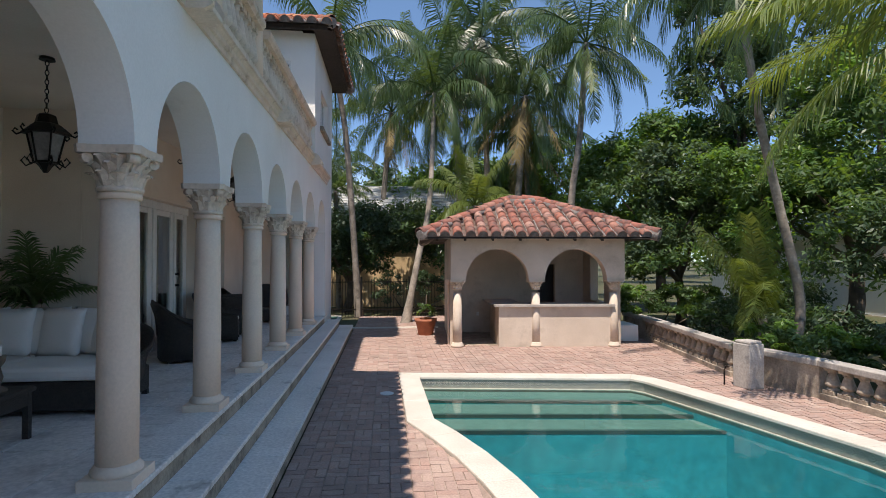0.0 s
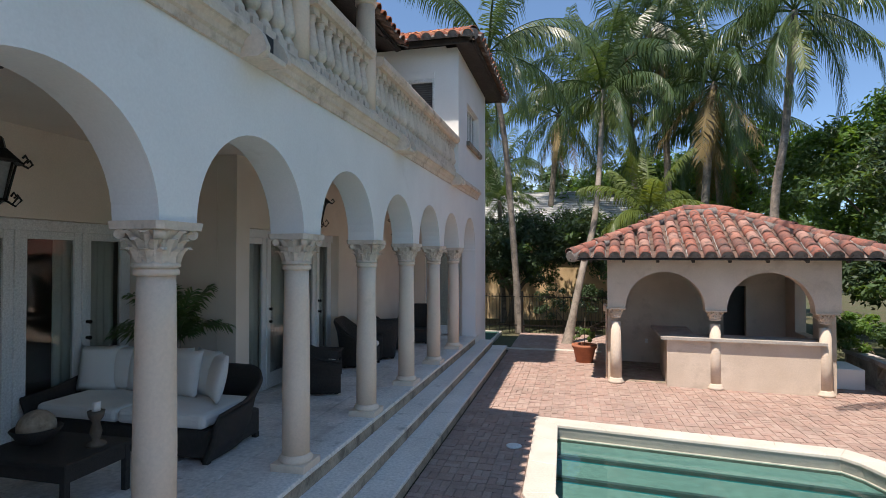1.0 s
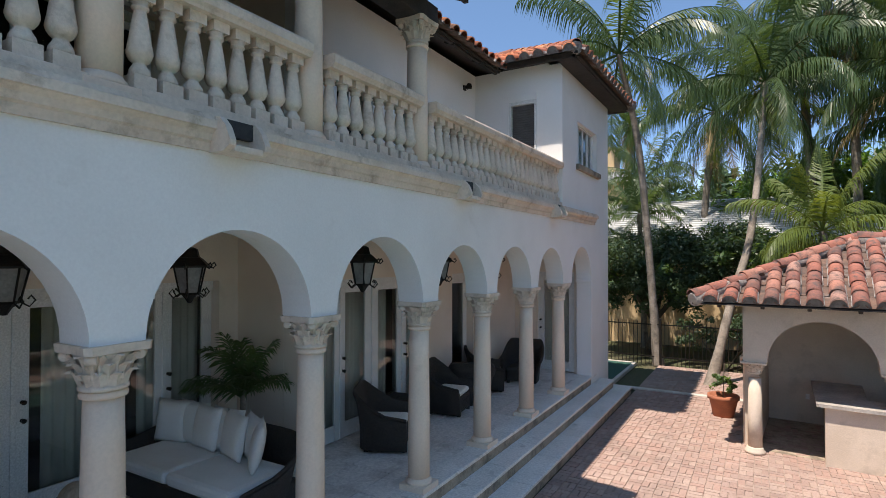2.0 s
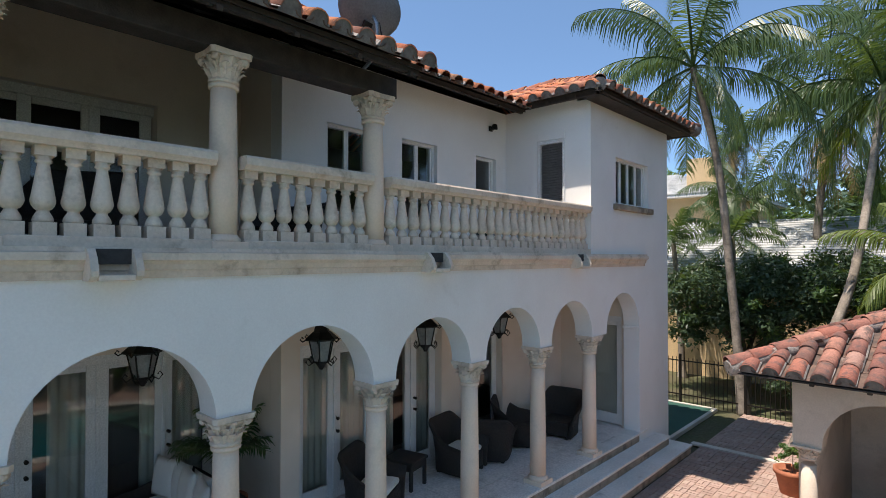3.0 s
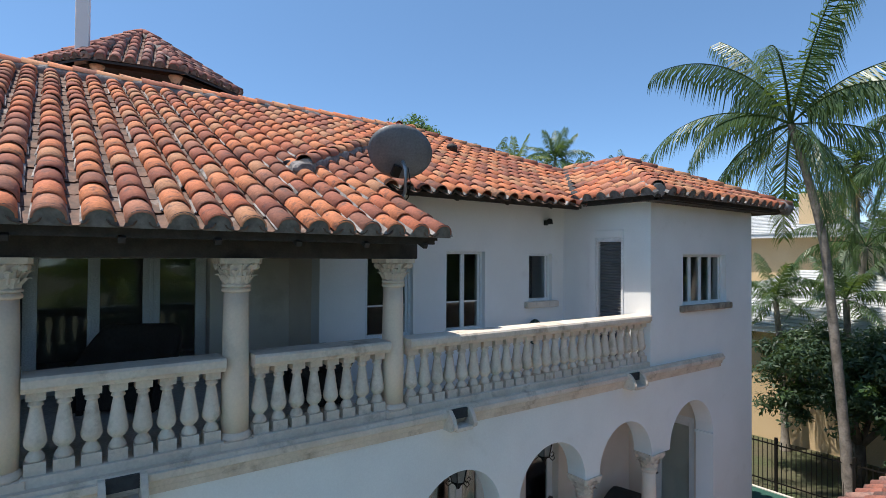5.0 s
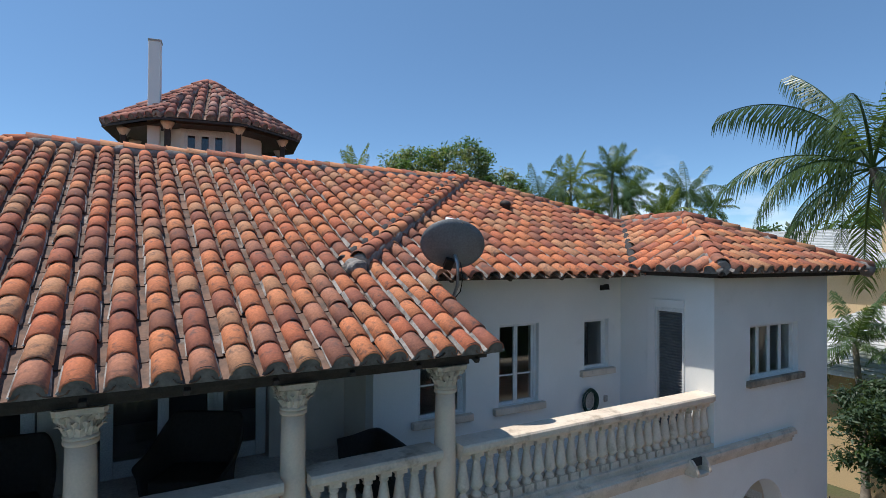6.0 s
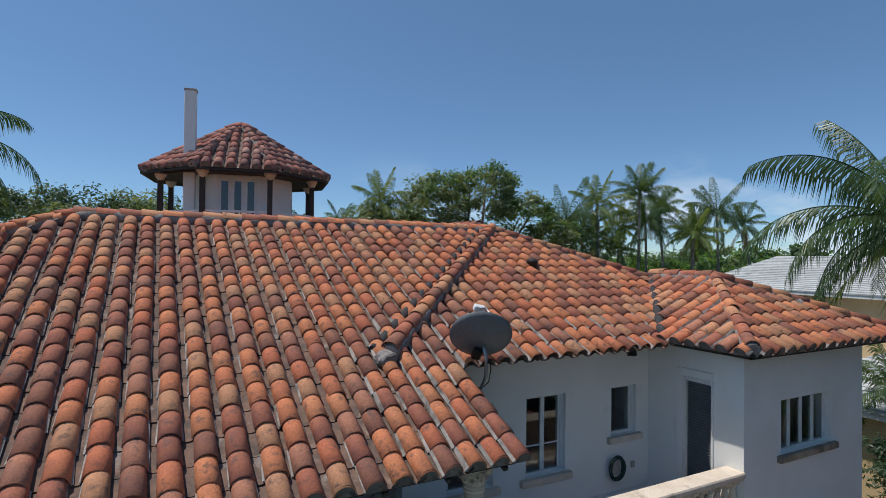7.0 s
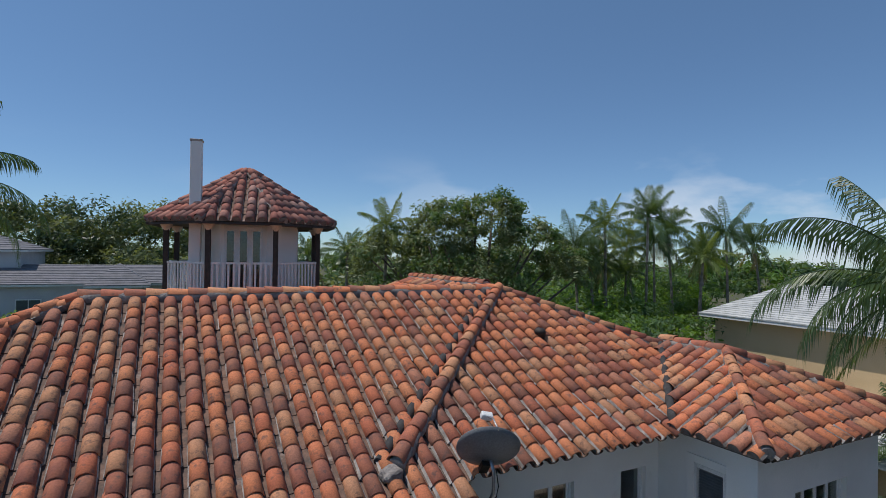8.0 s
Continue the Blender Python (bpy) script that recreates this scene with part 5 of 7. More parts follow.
tiled_face(hut_roof, (HX1, HY1, HZ), (-1, 0, 0), (0, -1, 0), HX1 - HX0, HH, lambda x, y: y > HY0 + HH and x > HX0 + (HY1 - y) and x < HX1 - (HY1 - y), clay=M_HUTTILES)
for a in ((HX0, HY0, HZ), (HX0, HY1, HZ)):
    capped_line(hut_roof, a, (HX0 + HH, HY0 + HH, HR), clay=M_HUTTILES)
for a in ((HX1, HY0, HZ), (HX1, HY1, HZ)):
    capped_line(hut_roof, a, (HX1 - HH, HY0 + HH, HR), clay=M_HUTTILES)
capped_line(hut_roof, (HX0 + HH, HY0 + HH, HR), (HX1 - HH, HY0 + HH, HR), clay=M_HUTTILES)
for i in range(8):
    part("rafter_tail", tail, M_BEAM, hut_roof, m=pose(-0.5 + 0.66 * i, HY0 + 0.02, HZ - 0.05, 0, 24, -90))

# low garden balustrade with its stone post
small_bal = baluster_mesh(0.40, 1.45)
small_bal.materials.append(M_FENCE)
def low_balustrade(a, b, solid=False):
    a, b = Vector(a), Vector(b)
    d = b - a
    ang = math.degrees(math.atan2(d.y, d.x))
    o = thing("garden_balustrade", "low weathered stone garden balustrade with stubby balusters" if not solid else "low weathered stone garden wall panel", "balustrade", pose(a.x, a.y, 0, 0, 0, ang))
    n = d.length
    part("rail", box(bmesh.new(), 0, n, -0.14, 0.14, 0.50, 0.60, 0.015), M_CAPSTONE, o)
    if solid:
        part("panel", box(bmesh.new(), 0, n, -0.09, 0.09, -0.02, 0.50), M_FENCE, o)
        return
    part("foot", box(bmesh.new(), 0, n, -0.12, 0.12, -0.02, 0.10, 0.01), M_FENCE, o)
    k = round(n / 0.27)
    for i in range(k):
        part("baluster", small_bal, M_FENCE, o, m=pose(n * (i + 0.5) / k, 0, 0.10))
low_balustrade((7.0, 13.9), (6.35, 9.3))
low_balustrade((7.05, 15.4), (7.0, 13.92), True)
low_balustrade((6.42, 9.05), (6.72, 7.75), True)
low_balustrade((6.73, 7.72), (6.95, 3.5))
low_balustrade((6.95, 3.46), (7.0, -3.0))
post = thing("stone_post", "square grey stone post with a moulded cap beside the pool", "post", pose(6.05, 8.55, 0, 0, 0, 14))
part("shaft", box(bmesh.new(), -0.165, 0.165, -0.165, 0.165, 0, 0.74, 0.015), M_CAPSTONE, post)
part("cap", box(bmesh.new(), -0.145, 0.145, -0.145, 0.145, 0.738, 0.79, 0.02), M_CAPSTONE, post)
planter = thing("white_planter", "low white plastered planter box by the pool house", "planter", pose(6.35, 14.0, 0, 0, 0, -4))
part("box", box(bmesh.new(), -0.35, 0.25, -0.35, 0.6, 0, 0.42, 0.02), M_STUCCO, planter)
tap = thing("garden_tap", "small rusty garden tap on a bent pipe", "tap", pose(5.75, 8.75, 0))
part("pipe", tube(bmesh.new(), [(0, 0, 0), (0, 0, 0.26), (0.03, 0, 0.31), (0.09, 0, 0.31)], 0.014, 8), M_IRON, tap)
part("handle", lathe(bmesh.new(), [(0.03, 0), (0.035, 0.008), (0.03, 0.016)], 10, (0.02, 0, 0.32)), M_IRON, tap)

# iron fence at the far end of the garden
fence = thing("iron_fence", "black iron picket fence at the garden's end", "fence")
for z in (0.25, 1.28):
    part("rail", box(bmesh.new(), -4.6, 2.6, 20.58, 20.61, z, z + 0.035), M_IRON, fence)
picket = finish(box(bmesh.new(), -0.009, 0.009, -0.009, 0.009, 0, 1.4), "picket")
picket.materials.append(M_IRON)
for i in range(60):
    part("picket", picket, M_IRON, fence, m=pose(-4.55 + 0.12 * i, 20.595, 0.0))
for i in range(5):
    part("post", box(bmesh.new(), -4.6 + 1.8 * i, -4.53 + 1.8 * i, 20.56, 20.63, -0.05, 1.5, 0.005), M_IRON, fence)

# ---- tower on the roof ----
TC = Vector((-15.0, 6.55, 0))
tower = thing("roof_tower", "eight-sided roof tower with a railed gallery and tiled roof", "tower", pose(TC.x, TC.y, 0, 0, 0, -10))
ring = lambda r, a0=22.5: [(r * math.cos(radians(a0 + 45 * i)), r * math.sin(radians(a0 + 45 * i))) for i in range(8)]
part("core", poly_prism(bmesh.new(), ring(1.72), 5.5, 11.55), M_STUCCO, tower)
part("gallery_floor", poly_prism(bmesh.new(), ring(2.62), 9.05, 9.2), M_CREAM, tower)
part("gallery_base", poly_prism(bmesh.new(), ring(2.45), 5.8, 9.05), M_CREAM, tower)
for x, y in ring(2.42):
    post_t = part("gallery_post", box(bmesh.new(), x - 0.075, x + 0.075, y - 0.075, y + 0.075, 9.2, 11.35, 0.01), M_BEAM, tower, "dark timber post")
    part("post_capital", lathe(bmesh.new(), [(0.09, 11.2), (0.11, 11.26), (0.17, 11.36), (0.19, 11.42)], 8, (x, y, 0)), M_KEY, post_t)
slat_t = finish(box(bmesh.new(), -0.028, 0.028, -0.012, 0.012, 0, 0.98), "baluster")
slat_t.materials.append(M_WHITEWOOD)
for i in range(8):
    (xa, ya), (xb, yb) = ring(2.42)[i], ring(2.42)[(i + 1) % 8]
    a, b = Vector((xa, ya, 0)), Vector((xb, yb, 0))
    ang = math.degrees(math.atan2((b - a).y, (b - a).x))
    part("gallery_rail", box(bmesh.new(), 0.08, (b - a).length - 0.08, -0.03, 0.03, 10.22, 10.28), M_WHITEWOOD, tower, "white painted rail", pose(a.x, a.y, 0, 0, 0, ang))
    for k in range(12):
        p = a.lerp(b, (k + 0.8) / 12.6)
        part("baluster", slat_t, M_WHITEWOOD, tower, m=pose(p.x, p.y, 9.25, 0, 0, ang))
# glazed doors on the tower's sides
for i in range(8):
    (xa, ya), (xb, yb) = ring(1.72)[i], ring(1.72)[(i + 1) % 8]
    a, b = Vector((xa, ya, 0)), Vector((xb, yb, 0))
    ang = math.degrees(math.atan2((b - a).y, (b - a).x))
    w = (b - a).length
    if i in (7, 5, 1, 3):
        fr_t = part("door_frame", box(bmesh.new(), 0.10, w - 0.10, -0.03, 0.03, 9.2, 11.36), M_WHITEWOOD, tower, "", pose(a.x, a.y, 0, 0, 0, ang))
        lw = (w - 0.2) / 3
        for k in range(3):
            part("pane", box(bmesh.new(), 0.10 + lw * k + 0.09, 0.10 + lw * (k + 1) - 0.09, -0.045, 0.0, 9.5, 11.2), M_DARKGLASS, fr_t, "dark reflecting glass")
t_roof = part("roof", poly_prism(bmesh.new(), ring(2.45), 11.40, 11.50), M_BEAM, tower, "eight-sided clay tile roof")
RO, TZ, TA = 2.98, 11.42, 13.20
kt = (TA - TZ) / (RO * math.cos(radians(22.5)))
for i in range(8):
    (xa, ya), (xb, yb) = ring(RO)[i], ring(RO)[(i + 1) % 8]
    a, b = Vector((xa, ya, TZ)), Vector((xb, yb, TZ))
    deck(t_roof, [tuple(a), tuple(b), (0, 0, TA)], 0.06)
    u = (b - a).normalized()
    h = Vector((-(a + b).x, -(a + b).y, 0)).normalized()
    if u.cross(h).z < 0:
        a, u = b, -u
    mid = (a + u * (Vector((xb, yb, 0)) - Vector((xa, ya, 0))).length / 2)
    W = (Vector((xb, yb, 0)) - Vector((xa, ya, 0))).length
    D = RO * math.cos(radians(22.5))
    def inside_t(x, y, mid=mid, u=u, h=h, W=W, D=D):
        q = Vector((x - mid.x, y - mid.y, 0))
        e = q.dot(h)
        return 0 < e < D and abs(q.dot(u)) < W / 2 * (1 - e / D) + 0.02
    tiled_face(t_roof, tuple(a), tuple(u), tuple(h), W, D, inside_t, k=kt, scale=1.12, clay=M_TOWERTILES)
    capped_line(t_roof, (xa, ya, TZ), (xa * 0.06, ya * 0.06, TA - 0.06), width=0.9, clay=M_TOWERTILES)
chim = thing("chimney_stack", "slim weathered white chimney stack beside the tower roof", "chimney", pose(-13.75, 4.95, 0, 0, 0, -10))
part("shaft", box(bmesh.new(), -0.15, 0.15, -0.16, 0.16, 7.0, 13.85, 0.02), M_STUCCO, chim)
part("cap", box(bmesh.new(), -0.165, 0.165, -0.175, 0.175, 13.84, 13.9, 0.01), M_CAPSTONE, chim, "sooty weathered cap")

# ---- fittings on the house ----
dish = thing("satellite_dish", "grey oval satellite dish on a bent steel mast", "satellite dish", pose(-2.50, 8.22, 7.86))
bm = bmesh.new()
rings_d = []
for k in range(7):
    r = k / 6
    rings_d.append([bm.verts.new((0.47 * r * math.cos(a), 0.39 * r * math.sin(a), 0.10 * r * r)) for a in (2 * math.pi * i / 32 for i in range(32))] if k else [bm.verts.new((0, 0, 0))])
for i in range(32):
    bm.faces.new((rings_d[0][0], rings_d[1][i], rings_d[1][(i + 1) % 32]))
    for k in range(1, 6):
        bm.faces.new((rings_d[k][i], rings_d[k + 1][i], rings_d[k + 1][(i + 1) % 32], rings_d[k][(i + 1) % 32]))
for f in bm.faces:
    f.smooth = True
DN = Vector((-0.78, 0.28, 0.46)).normalized()
DX = Vector((0.30, 0.90, -0.28))
DX = (DX - DN * DX.dot(DN)).normalized()
DY = DN.cross(DX)
DM = Matrix(((DX.x, DY.x, DN.x, 0), (DX.y, DY.y, DN.y, 0), (DX.z, DY.z, DN.z, 0), (0, 0, 0, 1)))
refl = part("reflector", bm, M_DISH, dish, "dull grey reflector", DM)
md = refl.modifiers.new("sheet", "SOLIDIFY")
md.thickness = 0.012
part("bracket", box(bmesh.new(), -0.06, 0.06, 0.16, 0.32, -0.09, 0.0, 0.01), M_IRON, dish, "", DM)
part("mast", tube(bmesh.new(), [(0.02, 0.0, -0.10), (0.10, 0.0, -0.22), (0.10, 0.0, -0.52), (-0.02, 0.0, -0.70), (-0.30, 0.0, -0.82)], 0.026, 10), M_STEEL, dish)
part("feed_arm", tube(bmesh.new(), [DM @ Vector((0, -0.36, 0.08)), DM @ Vector((0, -0.30, 0.34)), DM @ Vector((0, -0.16, 0.52))], 0.014, 8), M_STEEL, dish)
part("feed_horn", box(bmesh.new(), -0.09, 0.09, -0.05, 0.05, -0.04, 0.06, 0.02), M_WHITEWOOD, dish, "white receiver heads", DM @ Matrix.Translation((0, -0.14, 0.54)))
part("cable", tube(bmesh.new(), [(0.12, 0.03, -0.2), (0.15, 0.05, -0.42), (0.08, 0.06, -0.6), (-0.1, 0.05, -0.74)], 0.008, 6), M_IRON, dish)

hose = thing("hose_reel", "coiled green garden hose hung on the balcony wall", "hose", pose(-3.70, 12.0, 4.98, 90, 0, 90))
for k in range(5):
    bm = bmesh.new()
    r = 0.17 + 0.018 * (k % 3)
    tube(bm, [(r * math.cos(a) * 0.95, r * math.sin(a) * 1.15, 0.05 + 0.018 * k) for a in (2 * math.pi * i / 24 for i in range(25))], 0.013, 6, False)
    part("hose_coil", bm, M_HOSE, hose)
part("hanger", box(bmesh.new(), -0.12, 0.12, -0.14, 0.14, 0.0, 0.06, 0.01), M_CAPSTONE, hose)
outlet = thing("wall_outlet", "small grey outlet box on the balcony wall", "outlet", pose(-3.715, 12.5, 4.95))
part("box", box(bmesh.new(), 0, 0.04, -0.04, 0.04, -0.06, 0.06, 0.005), M_CAPSTONE, outlet)
spot = thing("security_light", "dark twin-headed security light under the eave", "light", pose(-3.715, 12.40, 7.14))
part("plate", box(bmesh.new(), 0, 0.03, -0.05, 0.05, -0.05, 0.05), M_IRON, spot)
for s in (-1, 1):
    part("head", lathe(bmesh.new(), [(0.03, 0), (0.04, 0.05), (0.06, 0.13), (0.055, 0.14)], 12), M_IRON, spot, "", pose(0.05, 0.05 * s, 0.0, 40 * s, 75, 0))

# ---- lanterns ----
def lantern(m):
    l = thing("hanging_lantern", "ornate black iron lantern with frosted glass hung on a chain", "lantern", m, "porch lanterns")
    hexr = lambda r, z: [(r * math.cos(math.pi / 3 * i), r * math.sin(math.pi / 3 * i), z) for i in range(6)]
    def loft(rows, material, name):
        bm = bmesh.new()
        vs = [[bm.verts.new(p) for p in hexr(r, z)] for r, z in rows]
        for a, b in zip(vs, vs[1:]):
            for i in range(6):
                bm.faces.new((a[i], a[(i + 1) % 6], b[(i + 1) % 6], b[i]))
        bm.faces.new(vs[0])
        bm.faces.new(vs[-1])
        part(name, bm, material, l)
    loft([(0.09, -0.16), (0.15, 0.10)], M_LAMPGLASS, "glass")
    loft([(0.20, 0.10), (0.21, 0.12), (0.12, 0.20), (0.10, 0.21), (0.08, 0.29), (0.03, 0.31)], M_IRON, "hood")
    loft([(0.11, -0.18), (0.10, -0.16), (0.05, -0.22), (0.02, -0.27)], M_IRON, "base")
    for i in range(6):
        a = math.pi / 3 * i
        c, s = math.cos(a), math.sin(a)
        part("bar", tube(bmesh.new(), [(0.10 * c, 0.10 * s, -0.17), (0.16 * c, 0.16 * s, 0.11)], 0.009, 6), M_IRON, l)
        part("scroll", tube(bmesh.new(), [((0.20 + dx) * c, (0.20 + dx) * s, z) for dx, z in ((0.0, 0.11), (0.04, 0.09), (0.07, 0.12), (0.05, 0.15), (0.03, 0.13))], 0.009, 6), M_IRON, l)
        part("scroll", tube(bmesh.new(), [((0.10 + dx) * c, (0.10 + dx) * s, z) for dx, z in ((0.0, -0.17), (0.06, -0.21), (0.10, -0.16), (0.07, -0.12), (0.05, -0.15))], 0.008, 6), M_IRON, l)
    link = [(0.016 * math.cos(t), 0, 0.028 * math.sin(t)) for t in (2 * math.pi * i / 10 for i in range(11))]
    for k in range(int((4.12 - m.translation.z - 0.33) / 0.046)):
        part("chain_link", tube(bmesh.new(), link, 0.005, 5, False), M_IRON, l, "", pose(0, 0, 0.34 + 0.046 * k, 0, 0, 90 * (k % 2)))
    part("ceiling_plate", lathe(bmesh.new(), [(0.07, 4.09 - m.translation.z), (0.06, 4.118 - m.translation.z)], 12), M_IRON, l)
for x, y, z in ((-3.3, 4.0, 3.28), (-3.3, 5.6, 3.26), (-2.45, 7.38, 3.30), (-2.42, 9.19, 3.30), (-2.42, 11.0, 3.3)):
    lantern(pose(x, y, z, 0, 0, 15))

# ---- wicker furniture on the porch ----
def pillow(sx, sy, sz):
    bm = bmesh.new()
    bmesh.ops.create_grid(bm, x_segments=10, y_segments=10, size=1)
    low = []
    for v in list(bm.verts):
        x, y = v.co.x, v.co.y
        puff = (1 - abs(x) ** 2.6) * (1 - abs(y) ** 2.6)
        ear = 1 + 0.06 * (abs(x) * abs(y)) ** 3 - 0.05 * (1 - max(abs(x), abs(y)))
        v.co = Vector((x * sx / 2 * ear, y * sy / 2 * ear, sz / 2 * puff ** 0.55 + 0.006))
    g = bmesh.ops.duplicate(bm, geom=bm.verts[:] + bm.edges[:] + bm.faces[:])
    for e in g["geom"]:
        if isinstance(e, bmesh.types.BMVert):
            e.co.z = -e.co.z
    bmesh.ops.remove_doubles(bm, verts=bm.verts, dist=0.013)
    for f in bm.faces:
        f.smooth = True
    return finish(bm, "pillow")


def wicker_seat(name, label, category, m, width, depth, back_h, arms=True, seats=1):
    """Wicker sofa or chair facing -y: woven base, a back and arms that flare outwards, a loose cushion."""
    s = thing(name, label, category, m)
    part("base", box(bmesh.new(), -width / 2 + 0.05, width / 2 - 0.05, 0.03, depth - 0.05, 0.05, 0.34, 0.03), M_WICKER, s)
    bm = bmesh.new()
    n, rows = 22, []
    for i in range(n + 1):
        t = i / n
        # plan line from one arm's front round the back to the other arm's front
        ang = math.pi * t
        px = -width / 2 * math.copysign(abs(math.cos(ang)) ** 0.35, math.cos(ang))
        py = depth * (abs(math.sin(ang)) ** 0.5)
        top = 0.54 + (back_h - 0.54) * min(1, max(0, (py / depth - 0.15) / 0.8)) ** 1.6
        nx, ny = (px / (width / 2)) * 0.6, (py / depth) * 0.6
        rows.append([bm.verts.new((px * k, py * (1 if k > 0.98 else 0.97), 0.04 + 0 * k)) if z == 0 else bm.verts.new((px + nx * f, py + ny * f, z * top)) for k, z, f in ((0.9, 0, 0), (1, 0.4, -0.03), (1, 0.75, 0.04), (1, 0.97, 0.15), (1, 1.0, 0.20), (1, 0.94, 0.215))])
    for a, b in zip(rows, rows[1:]):
        for k in range(5):
            f = bm.faces.new((a[k], a[k + 1], b[k + 1], b[k]))
            f.smooth = True
    shell = part("shell", bm, M_WICKER, s, "woven flaring back and arms")
    md = shell.modifiers.new("weave", "SOLIDIFY")
    md.thickness = 0.055
    for cx in (-1, 1):
        for cy in (0.06, depth - 0.08):
            part("leg", box(bmesh.new(), cx * (width / 2 - 0.09) - 0.03, cx * (width / 2 - 0.09) + 0.03, cy - 0.03, cy + 0.03, 0, 0.06), M_WICKER, s)
    return s


def loose_cushion(name, label, m, sx, sy, sz):
    ob = part(name, pillow(sx, sy, sz), M_CUSHION, None, "", m)
    return tagged(ob, label, "cushion")


def block_cushion(name, label, m, sx, sy, sz):
    ob = part(name, box(bmesh.new(), -sx / 2, sx / 2, -sy / 2, sy / 2, 0, sz, 0.05), M_CUSHION, None, "", m)
    return tagged(ob, label, "cushion")


SM = pose(-3.84, 5.68, FLOOR)
wicker_seat("wicker_sofa", "black wicker sofa with flaring back on the porch", "sofa", SM, 2.30, 1.0, 0.80)
for cx in (-0.53, 0.53):
    block_cushion("seat_cushion", "white canvas seat cushion on the wicker sofa", SM @ pose(cx, 0.43, 0.345), 1.05, 0.86, 0.15)
for px, py, spin, lean in ((-0.92, 0.70, 14, 80), (-0.62, 0.78, 4, 82), (-0.30, 0.74, -6, 80), (0.02, 0.80, 2, 83), (0.26, 0.70, -14, 80), (0.52, 0.76, -24, 82), (0.76, 0.62, -42, 78)):
    loose_cushion("throw_pillow", "white canvas throw pillow leaning on the sofa back", SM @ pose(px, py, 0.745, lean, 0, spin), 0.52, 0.52, 0.15)
for k, (x, y, turn, white) in enumerate(((-3.10, 8.78, 118, True), (-3.20, 10.85, 100, True), (-3.35, 12.75, 120, False), (-2.95, 13.85, 10, False), (-3.2, 11.75, -150, False))):
    cm = pose(x, y, FLOOR, 0, 0, turn) @ pose(0, -0.35, 0)
    wicker_seat("wicker_armchair", "black wicker armchair with a flaring rounded back on the porch", "armchair", cm, 0.72, 0.70, 0.92 if k < 4 else 0.85)
    if white:
        block_cushion("seat_cushion", "white canvas seat cushion on a wicker armchair", cm @ pose(0, 0.30, 0.345), 0.56, 0.54, 0.10)


def wicker_table(label, m, w, d, h):
    t = thing("wicker_table", label, "table", m)
    part("tabletop", box(bmesh.new(), -w / 2, w / 2, -d / 2, d / 2, h - 0.05, h, 0.015), M_WICKER, t)
    part("apron", box(bmesh.new(), -w / 2 + 0.03, w / 2 - 0.03, -d / 2 + 0.03, d / 2 - 0.03, h - 0.16, h - 0.05), M_WICKER, t)
    for sx in (-1, 1):
        for sy in (-1, 1):
            part("leg", box(bmesh.new(), sx * (w / 2 - 0.05) - 0.025, sx * (w / 2 - 0.05) + 0.025, sy * (d / 2 - 0.05) - 0.025, sy * (d / 2 - 0.05) + 0.025, 0, h - 0.05), M_WICKER, t)
wicker_table("low black wicker side table between the armchairs", pose(-3.45, 9.75, FLOOR, 0, 0, 12), 0.6, 0.5, 0.48)
wicker_table("low black wicker coffee table before the sofa", pose(-3.55, 4.75, FLOOR), 1.0, 0.7, 0.45)
bowl = thing("serving_bowl", "dark round bowl with a pale rim on the coffee table", "bowl", pose(-3.75, 4.75, FLOOR + 0.45))
part("bowl", lathe(bmesh.new(), [(0.06, 0), (0.14, 0.05), (0.20, 0.14), (0.19, 0.15), (0.12, 0.06)], 20), M_WICKER, bowl)
ball = thing("woven_ball", "dark woven ball resting in the bowl", "ornament", pose(-3.75, 4.75, FLOOR + 0.60))
bm = bmesh.new()
bmesh.ops.create_icosphere(bm, subdivisions=3, radius=0.15)
part("ball", bm, M_RISER, ball)
cand = thing("candle_stand", "turned dark wooden candle stand on the coffee table", "candle stand", pose(-3.22, 4.85, FLOOR + 0.45))
part("stem", lathe(bmesh.new(), [(0.08, 0), (0.08, 0.02), (0.03, 0.05), (0.05, 0.12), (0.03, 0.2), (0.06, 0.25), (0.07, 0.3)], 14), M_TRUNK, cand)
part("candle", lathe(bmesh.new(), [(0.035, 0.3), (0.035, 0.38)], 12), M_CUSHION, cand, "white candle")
# near side chair in dark wicker
wicker_seat("wicker_armchair", "black wicker armchair with a flaring rounded back near the steps", "armchair", pose(-2.85, 3.1, FLOOR, 0, 0, 172), 0.72, 0.7, 0.9)
# dark chairs and a covered sofa on the loggia
for x, y, t in ((-3.6, 3.0, 90), (-3.7, 4.9, 60)):
    wicker_seat("loggia_chair", "dark wicker chair on the shaded loggia", "armchair", pose(x, y, UPPER, 0, 0, t), 0.95, 0.8, 1.0)
wicker_seat("loggia_sofa", "dark wicker sofa on the shaded loggia", "sofa", pose(-3.1, 7.0, UPPER, 0, 0, 0), 1.1, 0.5, 0.66)

# ---- plants ----
rng = np.random.default_rng(7)
def unit(v):
    return v / (np.linalg.norm(v, axis=-1, keepdims=True) + 1e-9)


